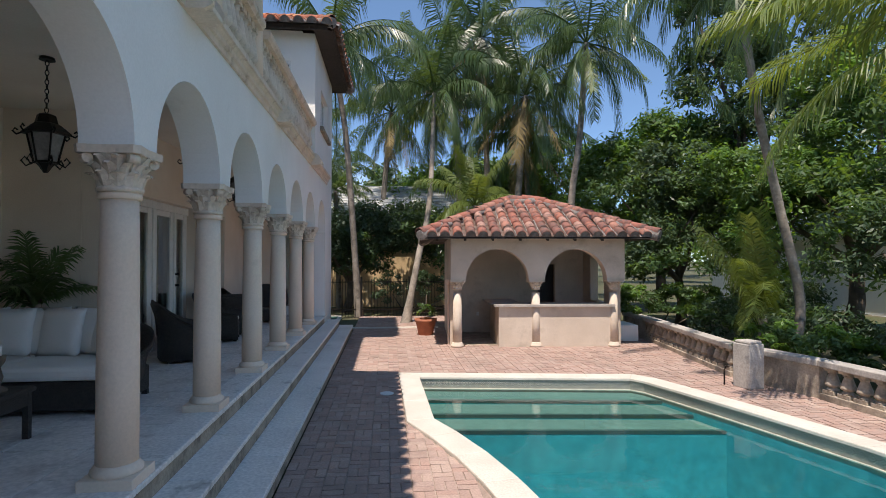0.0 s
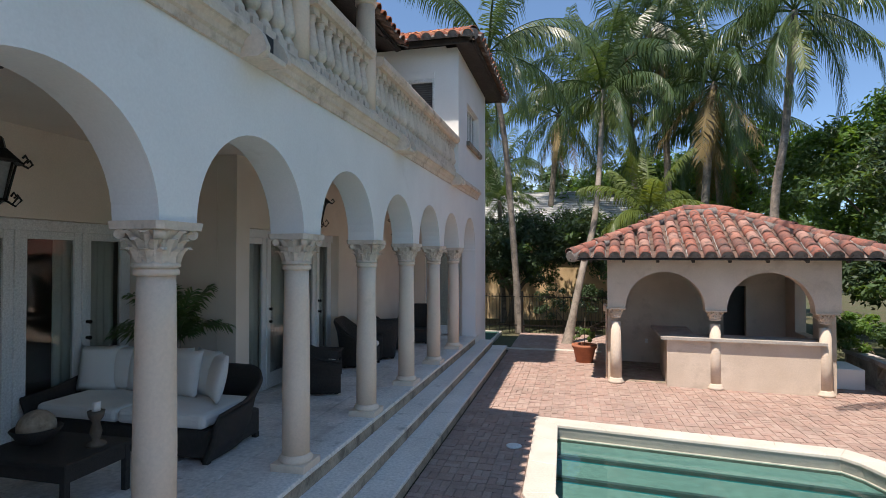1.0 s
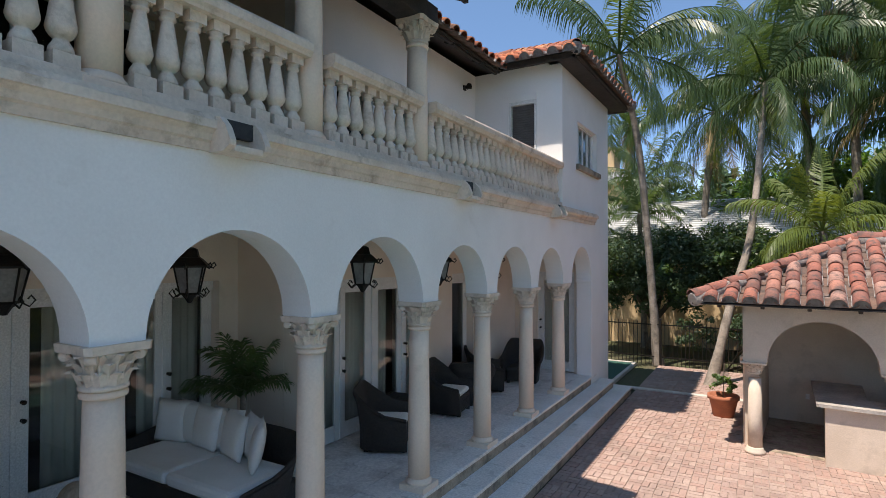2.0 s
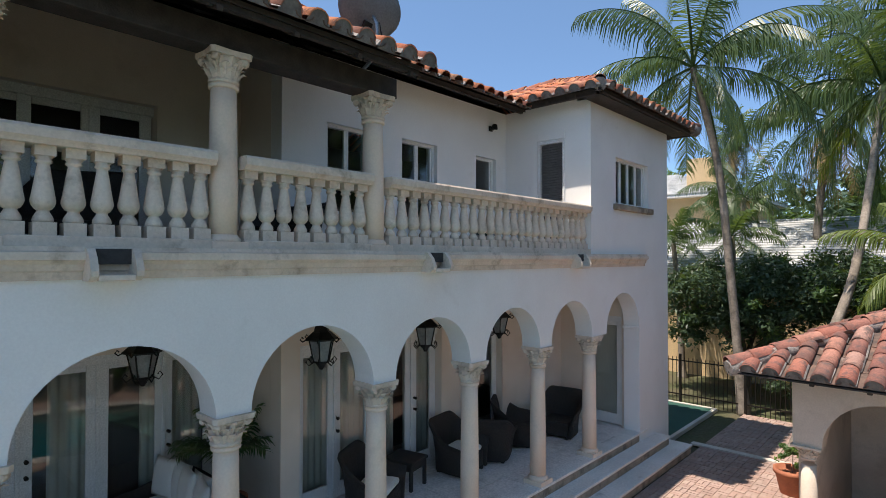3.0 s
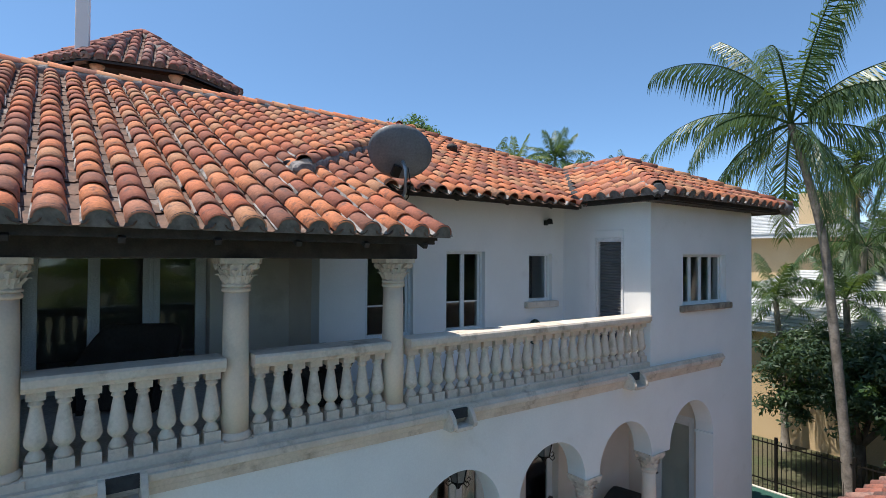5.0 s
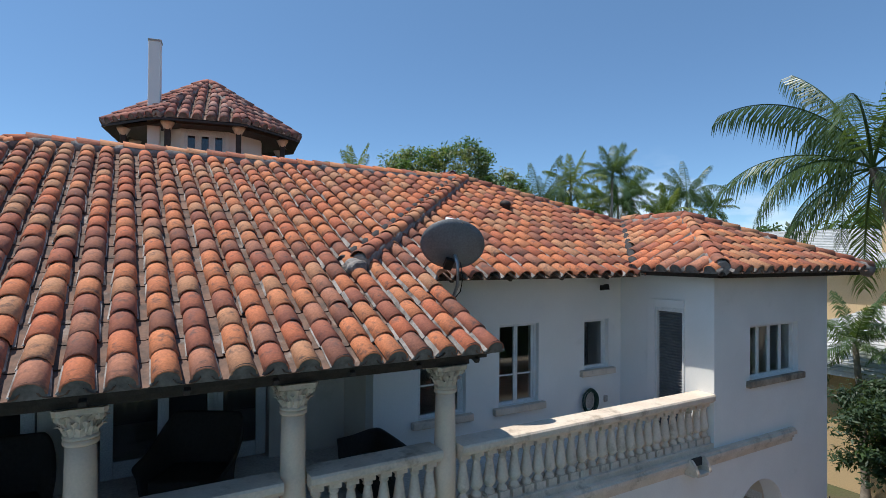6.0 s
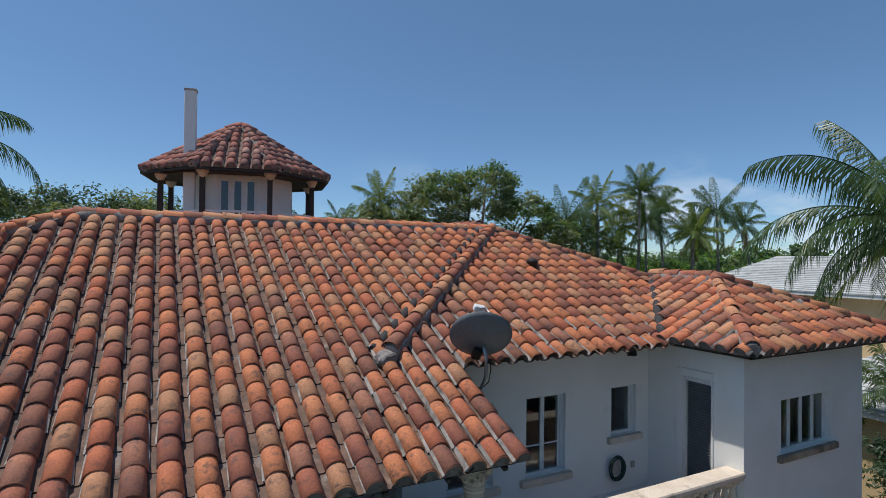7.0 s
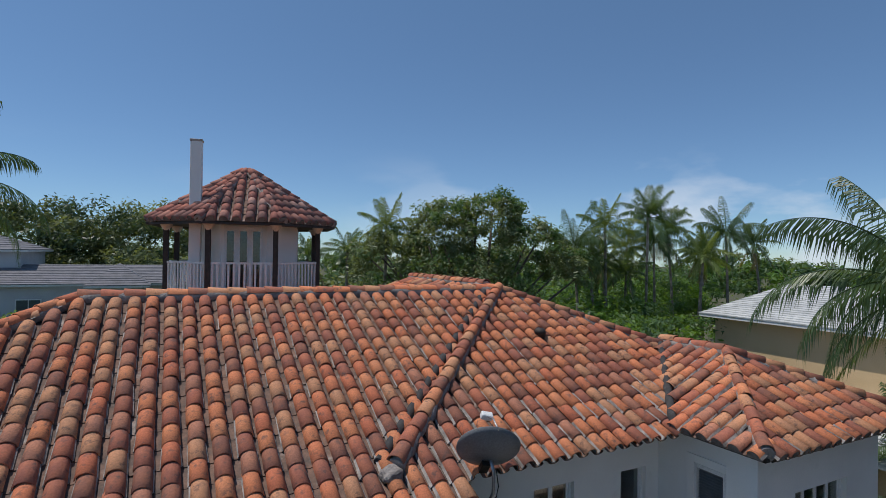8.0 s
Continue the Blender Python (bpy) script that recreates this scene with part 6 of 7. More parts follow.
def frond(length, start, droop, n, leaf, hang, twist=0.0, width=0.034):
    """One feather frond in its own plane: x outwards, z up. Leaflets in pairs along the stalk, each bent once."""
    s = np.linspace(0, 1, n)
    ang = np.radians(start) - np.radians(droop) * s ** 1.25
    step = length / (n - 1)
    px = np.concatenate([[0], np.cumsum(np.cos(ang[:-1]) * step)])
    pz = np.concatenate([[0], np.cumsum(np.sin(ang[:-1]) * step)])
    V, F = [], []
    # stalk
    for i in range(0, n - 1, 3):
        j = min(i + 3, n - 1)
        wa, wb = 0.035 * (1 - s[i]) + 0.006, 0.035 * (1 - s[j]) + 0.006
        b = len(V)
        V += [(px[i], -wa, pz[i]), (px[i], wa, pz[i]), (px[j], wb, pz[j]), (px[j], -wb, pz[j]), (px[i], 0, pz[i] - wa), (px[j], 0, pz[j] - wb)]
        F += [(b, b + 1, b + 2, b + 3), (b, b + 3, b + 5, b + 4), (b + 1, b + 4, b + 5, b + 2)]
    for i in range(2, n):
        if s[i] < 0.12:
            continue
        ll = leaf * (0.45 + 0.55 * math.sin(math.pi * min(1, 0.15 + 0.8 * s[i]))) * rng.uniform(0.85, 1.1)
        tx, tz = math.cos(ang[i]), math.sin(ang[i])
        for side in (-1, 1):
            fw = 0.45 + 0.5 * s[i]
            d1 = np.array([tx * fw + rng.uniform(-0.16, 0.16), side * (0.95 - 0.2 * hang), tz * fw + 0.18 - hang * 0.45 + rng.uniform(-0.28, 0.28)])
            d1 /= np.linalg.norm(d1)
            d2 = np.array([tx * fw * 0.6 + rng.uniform(-0.15, 0.15), side * rng.uniform(0.3, 0.6), tz * fw * 0.5 - hang * rng.uniform(0.8, 1.3)])
            d2 /= np.linalg.norm(d2)
            p0 = np.array([px[i], 0, pz[i]])
            p1 = p0 + d1 * ll * 0.5
            p2 = p1 + d2 * ll * 0.5
            wv = np.array([tx, 0, tz]) * width
            b = len(V)
            V += [tuple(p0 - wv * 0.4), tuple(p0 + wv * 0.4), tuple(p1 + wv * 0.5), tuple(p1 - wv * 0.5), tuple(p2)]
            F += [(b, b + 1, b + 2, b + 3), (b + 3, b + 2, b + 4)]
    return np.array(V), F


def crown_mesh(name, count, length, leaf, n=44, low=-55, high=80, hang=0.8, width=0.034, material=None, fan=None, bend=(60, 95)):
    V, F, base = [], [], 0
    for k in range(count):
        f = (k + 0.5) / count
        start = high - (high - low) * f ** 1.35 + rng.uniform(-8, 8)
        v, fc = frond(length * rng.uniform(0.82, 1.08), start, rng.uniform(*bend) * (0.3 if k < 4 else 0.55 + 0.45 * min(1, 2 * f) - 0.3 * f), n, leaf, hang * rng.uniform(0.7, 1.2), width=width)
        az = k * 2.39996 + rng.uniform(-0.2, 0.2)
        if fan:
            az = math.radians(fan[0] + fan[1] * rng.uniform(-1, 1))
        roll = rng.uniform(-0.35, 0.35)
        y, z = v[:, 1] * math.cos(roll) - v[:, 2] * 0, v[:, 2]
        v = np.stack([v[:, 0], v[:, 1] * math.cos(roll), v[:, 2] + v[:, 1] * math.sin(roll)], 1)
        c, s = math.cos(az), math.sin(az)
        v = np.stack([v[:, 0] * c - v[:, 1] * s, v[:, 0] * s + v[:, 1] * c, v[:, 2]], 1)
        V.append(v)
        F += [tuple(i + base for i in q) for q in fc]
        base += len(v)
    me = bpy.data.meshes.new(name)
    me.from_pydata([tuple(p) for p in np.concatenate(V)], [], F)
    me.materials.append(material or M_PALM)
    me.update()
    return me


CROWNS = [crown_mesh("crown", 19, 3.9, 0.98, n=84, low=-40, hang=2.3, width=0.034, bend=(95, 135)), crown_mesh("crown", 21, 3.8, 1.0, n=84, low=-50, hang=2.2, width=0.034, bend=(95, 140)), crown_mesh("crown", 19, 3.9, 0.98, n=84, high=75, low=-45, hang=2.3, width=0.034, bend=(100, 140))]
YOUNG = crown_mesh("crown", 14, 3.0, 0.85, n=70, low=-20, high=80, hang=1.6, width=0.036, material=M_PALMY, bend=(80, 120))
OLD = [crown_mesh("old_fronds", 4, 2.5, 0.75, n=56, width=0.042, low=-80, high=-25, material=M_PALMY), crown_mesh("old_fronds", 6, 2.5, 0.75, n=50, width=0.042, low=-85, high=-40, hang=1.0, material=M_PALMDRY)]
ROYAL = crown_mesh("crown", 15, 2.6, 0.75, n=46, low=-30, high=80, hang=0.9, width=0.055)
ROYALY = crown_mesh("crown", 15, 2.6, 0.75, n=46, low=-45, high=80, hang=1.1, width=0.055, material=M_PALMY)
FAN = crown_mesh("crown", 26, 1.3, 0.55, n=14, low=-60, high=80, hang=0.3, width=0.07)
ARECA = crown_mesh("crown", 13, 0.85, 0.30, n=34, low=25, high=85, hang=0.5, width=0.026)
LOWC = crown_mesh("crown", 8, 2.5, 0.66, n=66, low=35, high=82, hang=1.2, width=0.034, material=M_PALMY, fan=(185, 65), bend=(75, 115))
BIGF = crown_mesh("crown", 17, 3.4, 0.95, n=80, low=-10, high=80, hang=1.0, width=0.036, material=M_PALMY)


def palm(pts, crown, old=None, scale=1.0, radius=0.15, label="tall coconut palm with feathery green fronds and a bare grey trunk", turn=0.0, name="palm_tree"):
    """A palm: pts run from its foot to the crown's heart."""
    p = thing(name, label, "palm", pose(*pts[0]))
    P = [Vector(q) - Vector(pts[0]) for q in pts]
    fine = []
    for i in range(len(P) - 1):
        p0, p1, p2, p3 = P[max(i - 1, 0)], P[i], P[i + 1], P[min(i + 2, len(P) - 1)]
        for s in range(8):
            t = s / 8
            fine.append(0.5 * ((2 * p1) + (p2 - p0) * t + (2 * p0 - 5 * p1 + 4 * p2 - p3) * t * t + (3 * p1 - p0 - 3 * p2 + p3) * t ** 3))
    fine.append(P[-1])
    bm = bmesh.new()
    n = len(fine)
    dense = [fine[i].lerp(fine[i + 1], k / 3) for i in range(n - 1) for k in range(3)] + [fine[-1]]
    m_ = len(dense)
    tube(bm, dense, [radius * (1.55 - 0.55 * min(1, i / m_ * 6)) * (1 - 0.3 * i / m_) * (1 + 0.05 * (i % 2)) for i in range(m_)], 10)
    part("trunk", bm, M_BARK, p)
    part("crown", crown, M_PALM, p, "", pose(*P[-1], 0, 0, turn) @ Matrix.Scale(scale, 4))
    if old:
        part("old_fronds", old, M_PALMY, p, "drooping yellowed fronds", pose(P[-1].x, P[-1].y, P[-1].z - 0.05, 0, 0, turn * 1.7) @ Matrix.Scale(scale, 4))
    return p


palm([(-1.05, 20.75, -0.1), (-1.36, 20.55, 4.4), (-1.6, 20.4, 7.2), (-2.05, 19.75, 9.95)], CROWNS[0], OLD[0], 1.12, 0.125, turn=40)
palm([(0.62, 18.5, -0.1), (1.10, 19.3, 2.2), (1.62, 20.6, 4.5), (2.0, 23.0, 9.3)], CROWNS[1], OLD[0], 1.12, 0.125, turn=10)
palm([(7.25, 20.6, -0.1), (7.35, 21.0, 4.3), (7.7, 21.0, 7.0), (8.0, 21.0, 10.9)], CROWNS[2], OLD[0], 1.15, 0.15, turn=200)
palm([(5.4, 23.0, -0.1), (5.6, 23.0, 4.0), (6.0, 23.0, 9.3)], CROWNS[0], OLD[1], 1.25, 0.17, turn=100)
palm([(3.6, 26.0, -0.1), (3.5, 26.0, 5.0), (3.1, 26.0, 11.5)], CROWNS[1], OLD[1], 1.2, 0.17, turn=300)
palm([(-0.4, 27.0, -0.1), (-0.2, 27.0, 5.0), (0.2, 27.0, 9.5)], CROWNS[2], OLD[1], 1.15, 0.16, turn=150)
palm([(4.6, 25.0, -0.1), (4.7, 25.0, 5.0), (4.4, 25.0, 12.6)], CROWNS[2], OLD[1], 1.2, 0.17, turn=250)
palm([(7.0, 26.0, -0.1), (6.9, 26.0, 5.0), (6.6, 26.0, 8.2)], CROWNS[1], OLD[1], 1.2, 0.16, turn=190)
palm([(3.8, 20.5, -0.1), (3.6, 20.4, 2.0), (3.3, 20.2, 4.2)], YOUNG, OLD[0], 0.9, 0.12, "young palm with arching yellow-green fronds behind the pool house", turn=80)
palm([(-3.0, 28.0, -0.1), (-3.1, 28.0, 4.0), (-2.8, 28.0, 6.9)], CROWNS[2], None, 0.8, 0.13, turn=70)
palm([(8.05, 10.2, -0.1), (8.28, 10.1, 1.2), (7.85, 10.1, 3.2), (7.4, 10.1, 5.2), (7.0, 10.2, 8.2)], CROWNS[1], None, 0.9, 0.10, "leaning coconut palm with a pale slender trunk behind the balustrade", turn=60)
palm([(8.3, 5.2, -0.1), (8.0, 5.5, 2.5), (7.45, 6.15, 5.3)], BIGF, None, 0.95, 0.15, "coconut palm whose long pale fronds reach over the pool", turn=115)
palm([(7.95, 10.7, -0.1), (7.93, 10.7, 0.4), (7.9, 10.7, 0.9)], LOWC, None, 0.95, 0.12, "low young palm with arching fronds by the garden balustrade", turn=0)
# near the neighbour's house
palm([(-4.1, 24.6, -0.1), (-4.2, 24.6, 2.5), (-4.4, 24.6, 5.0)], ROYAL, None, 0.72, 0.12, "young palm beside the neighbouring white roof", turn=30)
palm([(-2.1, 24.4, -0.1), (-2.2, 24.4, 2.5), (-2.3, 24.4, 5.2)], ROYAL, None, 0.75, 0.12, "young palm beside the neighbouring white roof", turn=110)
palm([(-4.2, 31.5, -0.1), (-4.2, 31.5, 5.0), (-4.1, 31.5, 10.4)], FAN, OLD[1], 1.0, 0.2, "fan palm with a skirt of dry leaves behind the yellow house")
# far palms beyond the roofs
for i, (x, y, h, s) in enumerate(((-22, 32.5, 13.2, 1.0), (-22, 29.0, 12.3, 0.9), (-24, 37.5, 12.5, 0.95), (-22, 40.9, 12.2, 0.85), (-24, 33.6, 11.2, 0.8), (-23, 46.5, 11.8, 0.85), (-20, 35.0, 10.6, 0.8), (-26, 43.5, 11.0, 0.8), (-22, 26.8, 11.0, 0.8),
                                  (-25, 15.2, 12.0, 0.8), (-27, 13.6, 10.6, 0.7), (-24, 30.6, 10.2, 0.75), (-23, 31.5, 9.4, 0.8), (-24, 35.6, 11.6, 0.85), (-23, 39.2, 10.8, 0.8), (-22, 28.2, 10.0, 0.85), (-25, 17.4, 11.0, 0.8), (-30, 12.0, 10.2, 0.7))):
    palm([(x, y, -0.1), (x + 0.2, y, h * 0.5), (x + rng.uniform(-0.6, 0.6), y, h)], (ROYAL, ROYALY, ROYAL, CROWNS[0], ROYALY)[i % 5], OLD[1] if i % 3 == 2 else None, s, 0.11, "distant palm above the tree line", turn=float(i * 47))
palm([(-18.9, -3.1, -0.1), (-19.0, -3.0, 6.0), (-19.2, -2.8, 12.7)], CROWNS[0], None, 1.05, 0.17, "palm at the far corner of the house", turn=15)


def leaves(name, blobs, n, size, material, parent, flat=0.35, shell=0.55):
    """A crown of n leaves in uneven clumps round the given blobs (x, y, z, rx, ry, rz)."""
    blobs = np.array(blobs, float)
    vol = np.cbrt(blobs[:, 3] * blobs[:, 4] * blobs[:, 5]) ** 2
    clumps = []
    k = max(8, int(n / 90))
    pick = rng.choice(len(blobs), k, p=vol / vol.sum())
    d = unit(rng.normal(size=(k, 3)))
    d[:, 2] = np.where(d[:, 2] < -0.4, -d[:, 2], d[:, 2])
    rad = rng.uniform(shell, 1.0, (k, 1))
    centre = blobs[pick, :3] + d * rad * blobs[pick, 3:]
    cr = rng.uniform(0.16, 0.34, (k, 1)) * np.cbrt(blobs[pick, 3:].prod(1, keepdims=True))
    which = rng.integers(0, k, n)
    o = unit(rng.normal(size=(n, 3)))
    pos = centre[which] + o * cr[which] * rng.uniform(0.35, 1.1, (n, 1)) * np.array([1.15, 1.15, 0.8])
    nrm = unit(o * 0.6 + rng.normal(size=(n, 3)) * 0.5 + np.array([0, 0, flat * 2]))
    t = unit(np.cross(nrm, rng.normal(size=(n, 3))))
    b = np.cross(nrm, t)
    ln = size * rng.uniform(0.7, 1.35, (n, 1))
    w = ln * rng.uniform(0.28, 0.42, (n, 1))
    V = np.empty((n, 4, 3))
    V[:, 0], V[:, 1], V[:, 2], V[:, 3] = pos - t * ln * 0.5, pos + b * w * 0.5 - nrm * w * 0.12, pos + t * ln * 0.5 - nrm * ln * 0.12, pos - b * w * 0.5 - nrm * w * 0.12
    me = bpy.data.meshes.new(name)
    me.vertices.add(n * 4)
    me.vertices.foreach_set("co", V.reshape(-1))
    me.loops.add(n * 4)
    me.loops.foreach_set("vertex_index", np.arange(n * 4))
    me.polygons.add(n)
    me.polygons.foreach_set("loop_start", np.arange(n) * 4)
    me.polygons.foreach_set("loop_total", np.full(n, 4))
    me.update(calc_edges=True)
    ob = part(name, me, material, parent)
    return ob


def tree(label, foot, blobs, n, size, material, limbs=5, r=0.2, name="tree", extra=None):
    """A broadleaf tree: tapered trunk, limbs into its crown, uneven clumps of leaves. Blobs are given from the foot."""
    t = thing(name, label, "tree", pose(*foot))
    bm = bmesh.new()
    c = np.mean(np.array(blobs)[:, :3], 0)
    fork = Vector((c[0] * 0.3, c[1] * 0.3, c[2] * 0.45))
    tube(bm, [(0, 0, 0), fork * 0.5 + Vector((0.08, -0.05, 0)), fork], [r * 1.3, r, r * 0.8], 9)
    part("trunk", bm, M_TRUNK, t)
    for i in range(limbs):
        bx = blobs[i % len(blobs)]
        end = Vector(bx[:3]) + Vector((rng.uniform(-0.5, 0.5) * bx[3], rng.uniform(-0.5, 0.5) * bx[4], rng.uniform(-0.2, 0.5) * bx[5]))
        bm = bmesh.new()
        mid = fork.lerp(end, 0.5) + Vector((rng.uniform(-0.3, 0.3), rng.uniform(-0.3, 0.3), 0.15))
        tube(bm, [fork * 0.96, mid, end], [r * 0.6, r * 0.38, r * 0.12], 7)
        part("limb", bm, M_TRUNK, t)
    leaves("crown", blobs, n, size, material, t)
    # a second leaf tone outside; the brighter ones paint in sunlit clusters
    if extra:
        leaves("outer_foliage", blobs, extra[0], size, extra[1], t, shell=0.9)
    return t


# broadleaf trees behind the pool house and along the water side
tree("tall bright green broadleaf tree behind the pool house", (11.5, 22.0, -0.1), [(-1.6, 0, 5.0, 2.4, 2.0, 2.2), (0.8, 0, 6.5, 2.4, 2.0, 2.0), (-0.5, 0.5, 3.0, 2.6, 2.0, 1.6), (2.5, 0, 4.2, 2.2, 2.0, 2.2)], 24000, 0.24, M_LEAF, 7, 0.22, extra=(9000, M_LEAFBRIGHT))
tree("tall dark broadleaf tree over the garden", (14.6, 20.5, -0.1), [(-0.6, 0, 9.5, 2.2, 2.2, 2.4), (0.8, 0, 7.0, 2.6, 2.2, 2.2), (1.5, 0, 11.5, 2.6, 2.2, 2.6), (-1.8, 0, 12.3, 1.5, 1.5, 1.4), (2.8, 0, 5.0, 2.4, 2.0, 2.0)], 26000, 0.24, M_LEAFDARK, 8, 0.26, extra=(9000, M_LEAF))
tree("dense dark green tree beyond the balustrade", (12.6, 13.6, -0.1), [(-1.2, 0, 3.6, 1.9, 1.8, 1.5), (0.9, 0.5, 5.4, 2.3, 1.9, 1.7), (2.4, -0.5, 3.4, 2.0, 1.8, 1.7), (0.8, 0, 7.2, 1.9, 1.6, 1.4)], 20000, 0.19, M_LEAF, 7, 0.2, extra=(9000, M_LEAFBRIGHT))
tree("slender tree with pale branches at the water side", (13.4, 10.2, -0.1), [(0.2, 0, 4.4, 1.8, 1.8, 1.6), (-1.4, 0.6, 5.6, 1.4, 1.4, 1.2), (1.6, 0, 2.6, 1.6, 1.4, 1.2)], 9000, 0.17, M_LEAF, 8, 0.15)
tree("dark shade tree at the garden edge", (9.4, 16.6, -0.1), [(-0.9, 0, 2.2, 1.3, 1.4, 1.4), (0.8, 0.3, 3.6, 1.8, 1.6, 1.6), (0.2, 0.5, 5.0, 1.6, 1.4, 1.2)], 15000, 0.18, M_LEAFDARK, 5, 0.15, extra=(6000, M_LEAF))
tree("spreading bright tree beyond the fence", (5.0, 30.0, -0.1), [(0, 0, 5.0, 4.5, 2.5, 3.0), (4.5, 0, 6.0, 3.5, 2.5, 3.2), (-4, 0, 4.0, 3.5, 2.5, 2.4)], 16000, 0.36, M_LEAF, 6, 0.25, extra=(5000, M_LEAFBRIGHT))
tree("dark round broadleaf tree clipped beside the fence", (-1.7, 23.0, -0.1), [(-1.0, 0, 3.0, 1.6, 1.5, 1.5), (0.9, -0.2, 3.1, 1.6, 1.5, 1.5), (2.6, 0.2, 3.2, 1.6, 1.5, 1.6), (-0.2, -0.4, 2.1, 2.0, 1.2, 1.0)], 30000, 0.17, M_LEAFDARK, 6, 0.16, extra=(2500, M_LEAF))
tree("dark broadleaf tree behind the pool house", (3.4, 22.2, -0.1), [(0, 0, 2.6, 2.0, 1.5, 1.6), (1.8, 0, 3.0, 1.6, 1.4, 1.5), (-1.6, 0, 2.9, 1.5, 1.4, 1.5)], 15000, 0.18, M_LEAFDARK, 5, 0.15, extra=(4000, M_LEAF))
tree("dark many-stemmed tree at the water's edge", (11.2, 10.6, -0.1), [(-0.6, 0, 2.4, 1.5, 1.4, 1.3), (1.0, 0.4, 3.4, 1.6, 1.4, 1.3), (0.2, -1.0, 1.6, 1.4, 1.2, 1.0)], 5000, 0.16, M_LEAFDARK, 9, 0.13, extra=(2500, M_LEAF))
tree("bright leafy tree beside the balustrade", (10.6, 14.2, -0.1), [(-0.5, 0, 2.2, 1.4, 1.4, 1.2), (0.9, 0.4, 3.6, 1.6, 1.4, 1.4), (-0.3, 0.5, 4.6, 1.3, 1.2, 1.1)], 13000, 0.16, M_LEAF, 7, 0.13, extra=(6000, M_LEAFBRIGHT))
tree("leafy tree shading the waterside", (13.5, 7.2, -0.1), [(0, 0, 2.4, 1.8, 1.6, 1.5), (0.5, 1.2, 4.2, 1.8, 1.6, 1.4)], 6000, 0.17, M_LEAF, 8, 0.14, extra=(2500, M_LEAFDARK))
# flowering shrub and hedges
def shrub(label, foot, blobs, n, size, material, name="shrub", extra=None):
    s = thing(name, label, "shrub", pose(*foot))
    for i in range(5):
        bx = blobs[i % len(blobs)]
        part("stem", tube(bmesh.new(), [(rng.uniform(-0.1, 0.1), rng.uniform(-0.1, 0.1), 0), (bx[0] * 0.6, bx[1] * 0.6, bx[2] * 0.6), (bx[0], bx[1], bx[2])], [0.03, 0.02, 0.008], 6), M_TRUNK, s)
    leaves("foliage", blobs, n, size, material, s)
    if extra:
        leaves("outer_foliage", blobs, extra[0], size * 1.1, extra[1], s, shell=0.95)
shrub("broad-leaved bright shrub with small blue flowers behind the balustrade", (7.35, 9.0, -0.1), [(-0.35, 0.2, 0.65, 0.55, 0.5, 0.45), (0.35, -0.1, 0.6, 0.6, 0.5, 0.4), (0.9, -0.3, 0.45, 0.5, 0.5, 0.35)], 3200, 0.13, M_LEAF, extra=(1500, M_LEAFBRIGHT))
shrub("sunlit hedge beside the pool house", (8.0, 15.4, -0.1), [(-0.7, 0, 0.9, 0.8, 0.7, 0.55), (0.5, 0, 0.9, 0.8, 0.7, 0.6), (1.6, 0, 0.8, 0.8, 0.7, 0.6)], 6500, 0.12, M_LEAF, "hedge", (2600, M_LEAFBRIGHT))
shrub("dark leafy undergrowth behind the garden balustrade", (8.6, 12.2, -0.1), [(0, 0, 0.6, 1.2, 1.5, 0.7), (0.5, -2.0, 0.6, 1.0, 1.5, 0.6), (1.5, 1.0, 0.9, 1.3, 1.2, 0.9)], 8000, 0.14, M_LEAFDARK, extra=(4000, M_LEAF))
shrub("dark leafy undergrowth beyond the shrub", (9.2, 7.6, -0.1), [(0, 0, 0.7, 1.2, 1.2, 0.8), (1.0, -2.0, 0.6, 1.0, 1.2, 0.6)], 6000, 0.14, M_LEAFDARK)
shrub("dark clipped hedge along the fence", (0.8, 21.2, -0.1), [(-0.6, 0, 0.9, 0.9, 0.5, 0.9), (0.7, 0, 1.0, 0.9, 0.5, 0.9), (2.2, 0, 1.1, 1.0, 0.6, 1.0), (3.9, 0, 1.2, 1.1, 0.6, 1.1), (5.6, 0, 1.2, 1.2, 0.6, 1.1)], 14000, 0.13, M_LEAFDARK, "hedge")
# potted plants
def potted(name, label, m, pot_r, pot_h):
    p = thing(name, label, "potted plant", m)
    part("pot", lathe(bmesh.new(), [(pot_r * 0.68, 0), (pot_r * 0.95, pot_h * 0.8), (pot_r * 1.06, pot_h * 0.82), (pot_r * 1.06, pot_h), (pot_r * 0.92, pot_h), (pot_r * 0.9, pot_h * 0.85), (0.02, pot_h * 0.85)], 24), M_POT, p, "terracotta pot")
    return p
pp = potted("potted_shrub", "flowering shrub in a terracotta pot beside the pool house", pose(1.10, 15.45, 0), 0.30, 0.46)
leaves("foliage", [(0, 0, 0.62, 0.26, 0.26, 0.22), (-0.1, 0.05, 0.75, 0.18, 0.18, 0.18)], 900, 0.09, M_LEAF, pp)
leaves("blossom", [(0, 0, 0.66, 0.27, 0.27, 0.2)], 120, 0.06, M_LEAFBRIGHT, pp, shell=0.95)
part("stake", tube(bmesh.new(), [(0, 0, 0.35), (0.02, 0, 1.15)], 0.008, 6), M_TRUNK, pp)
pa = potted("potted_palm", "feathery potted palm against the porch wall", pose(-4.25, 7.05, FLOOR), 0.25, 0.4)
part("crown", ARECA, M_PALM, pa, "", pose(0, 0, 0.98))
part("stems", tube(bmesh.new(), [(0, 0, 0.34), (0.02, 0.01, 1.2)], 0.045, 8), M_BARK, pa)
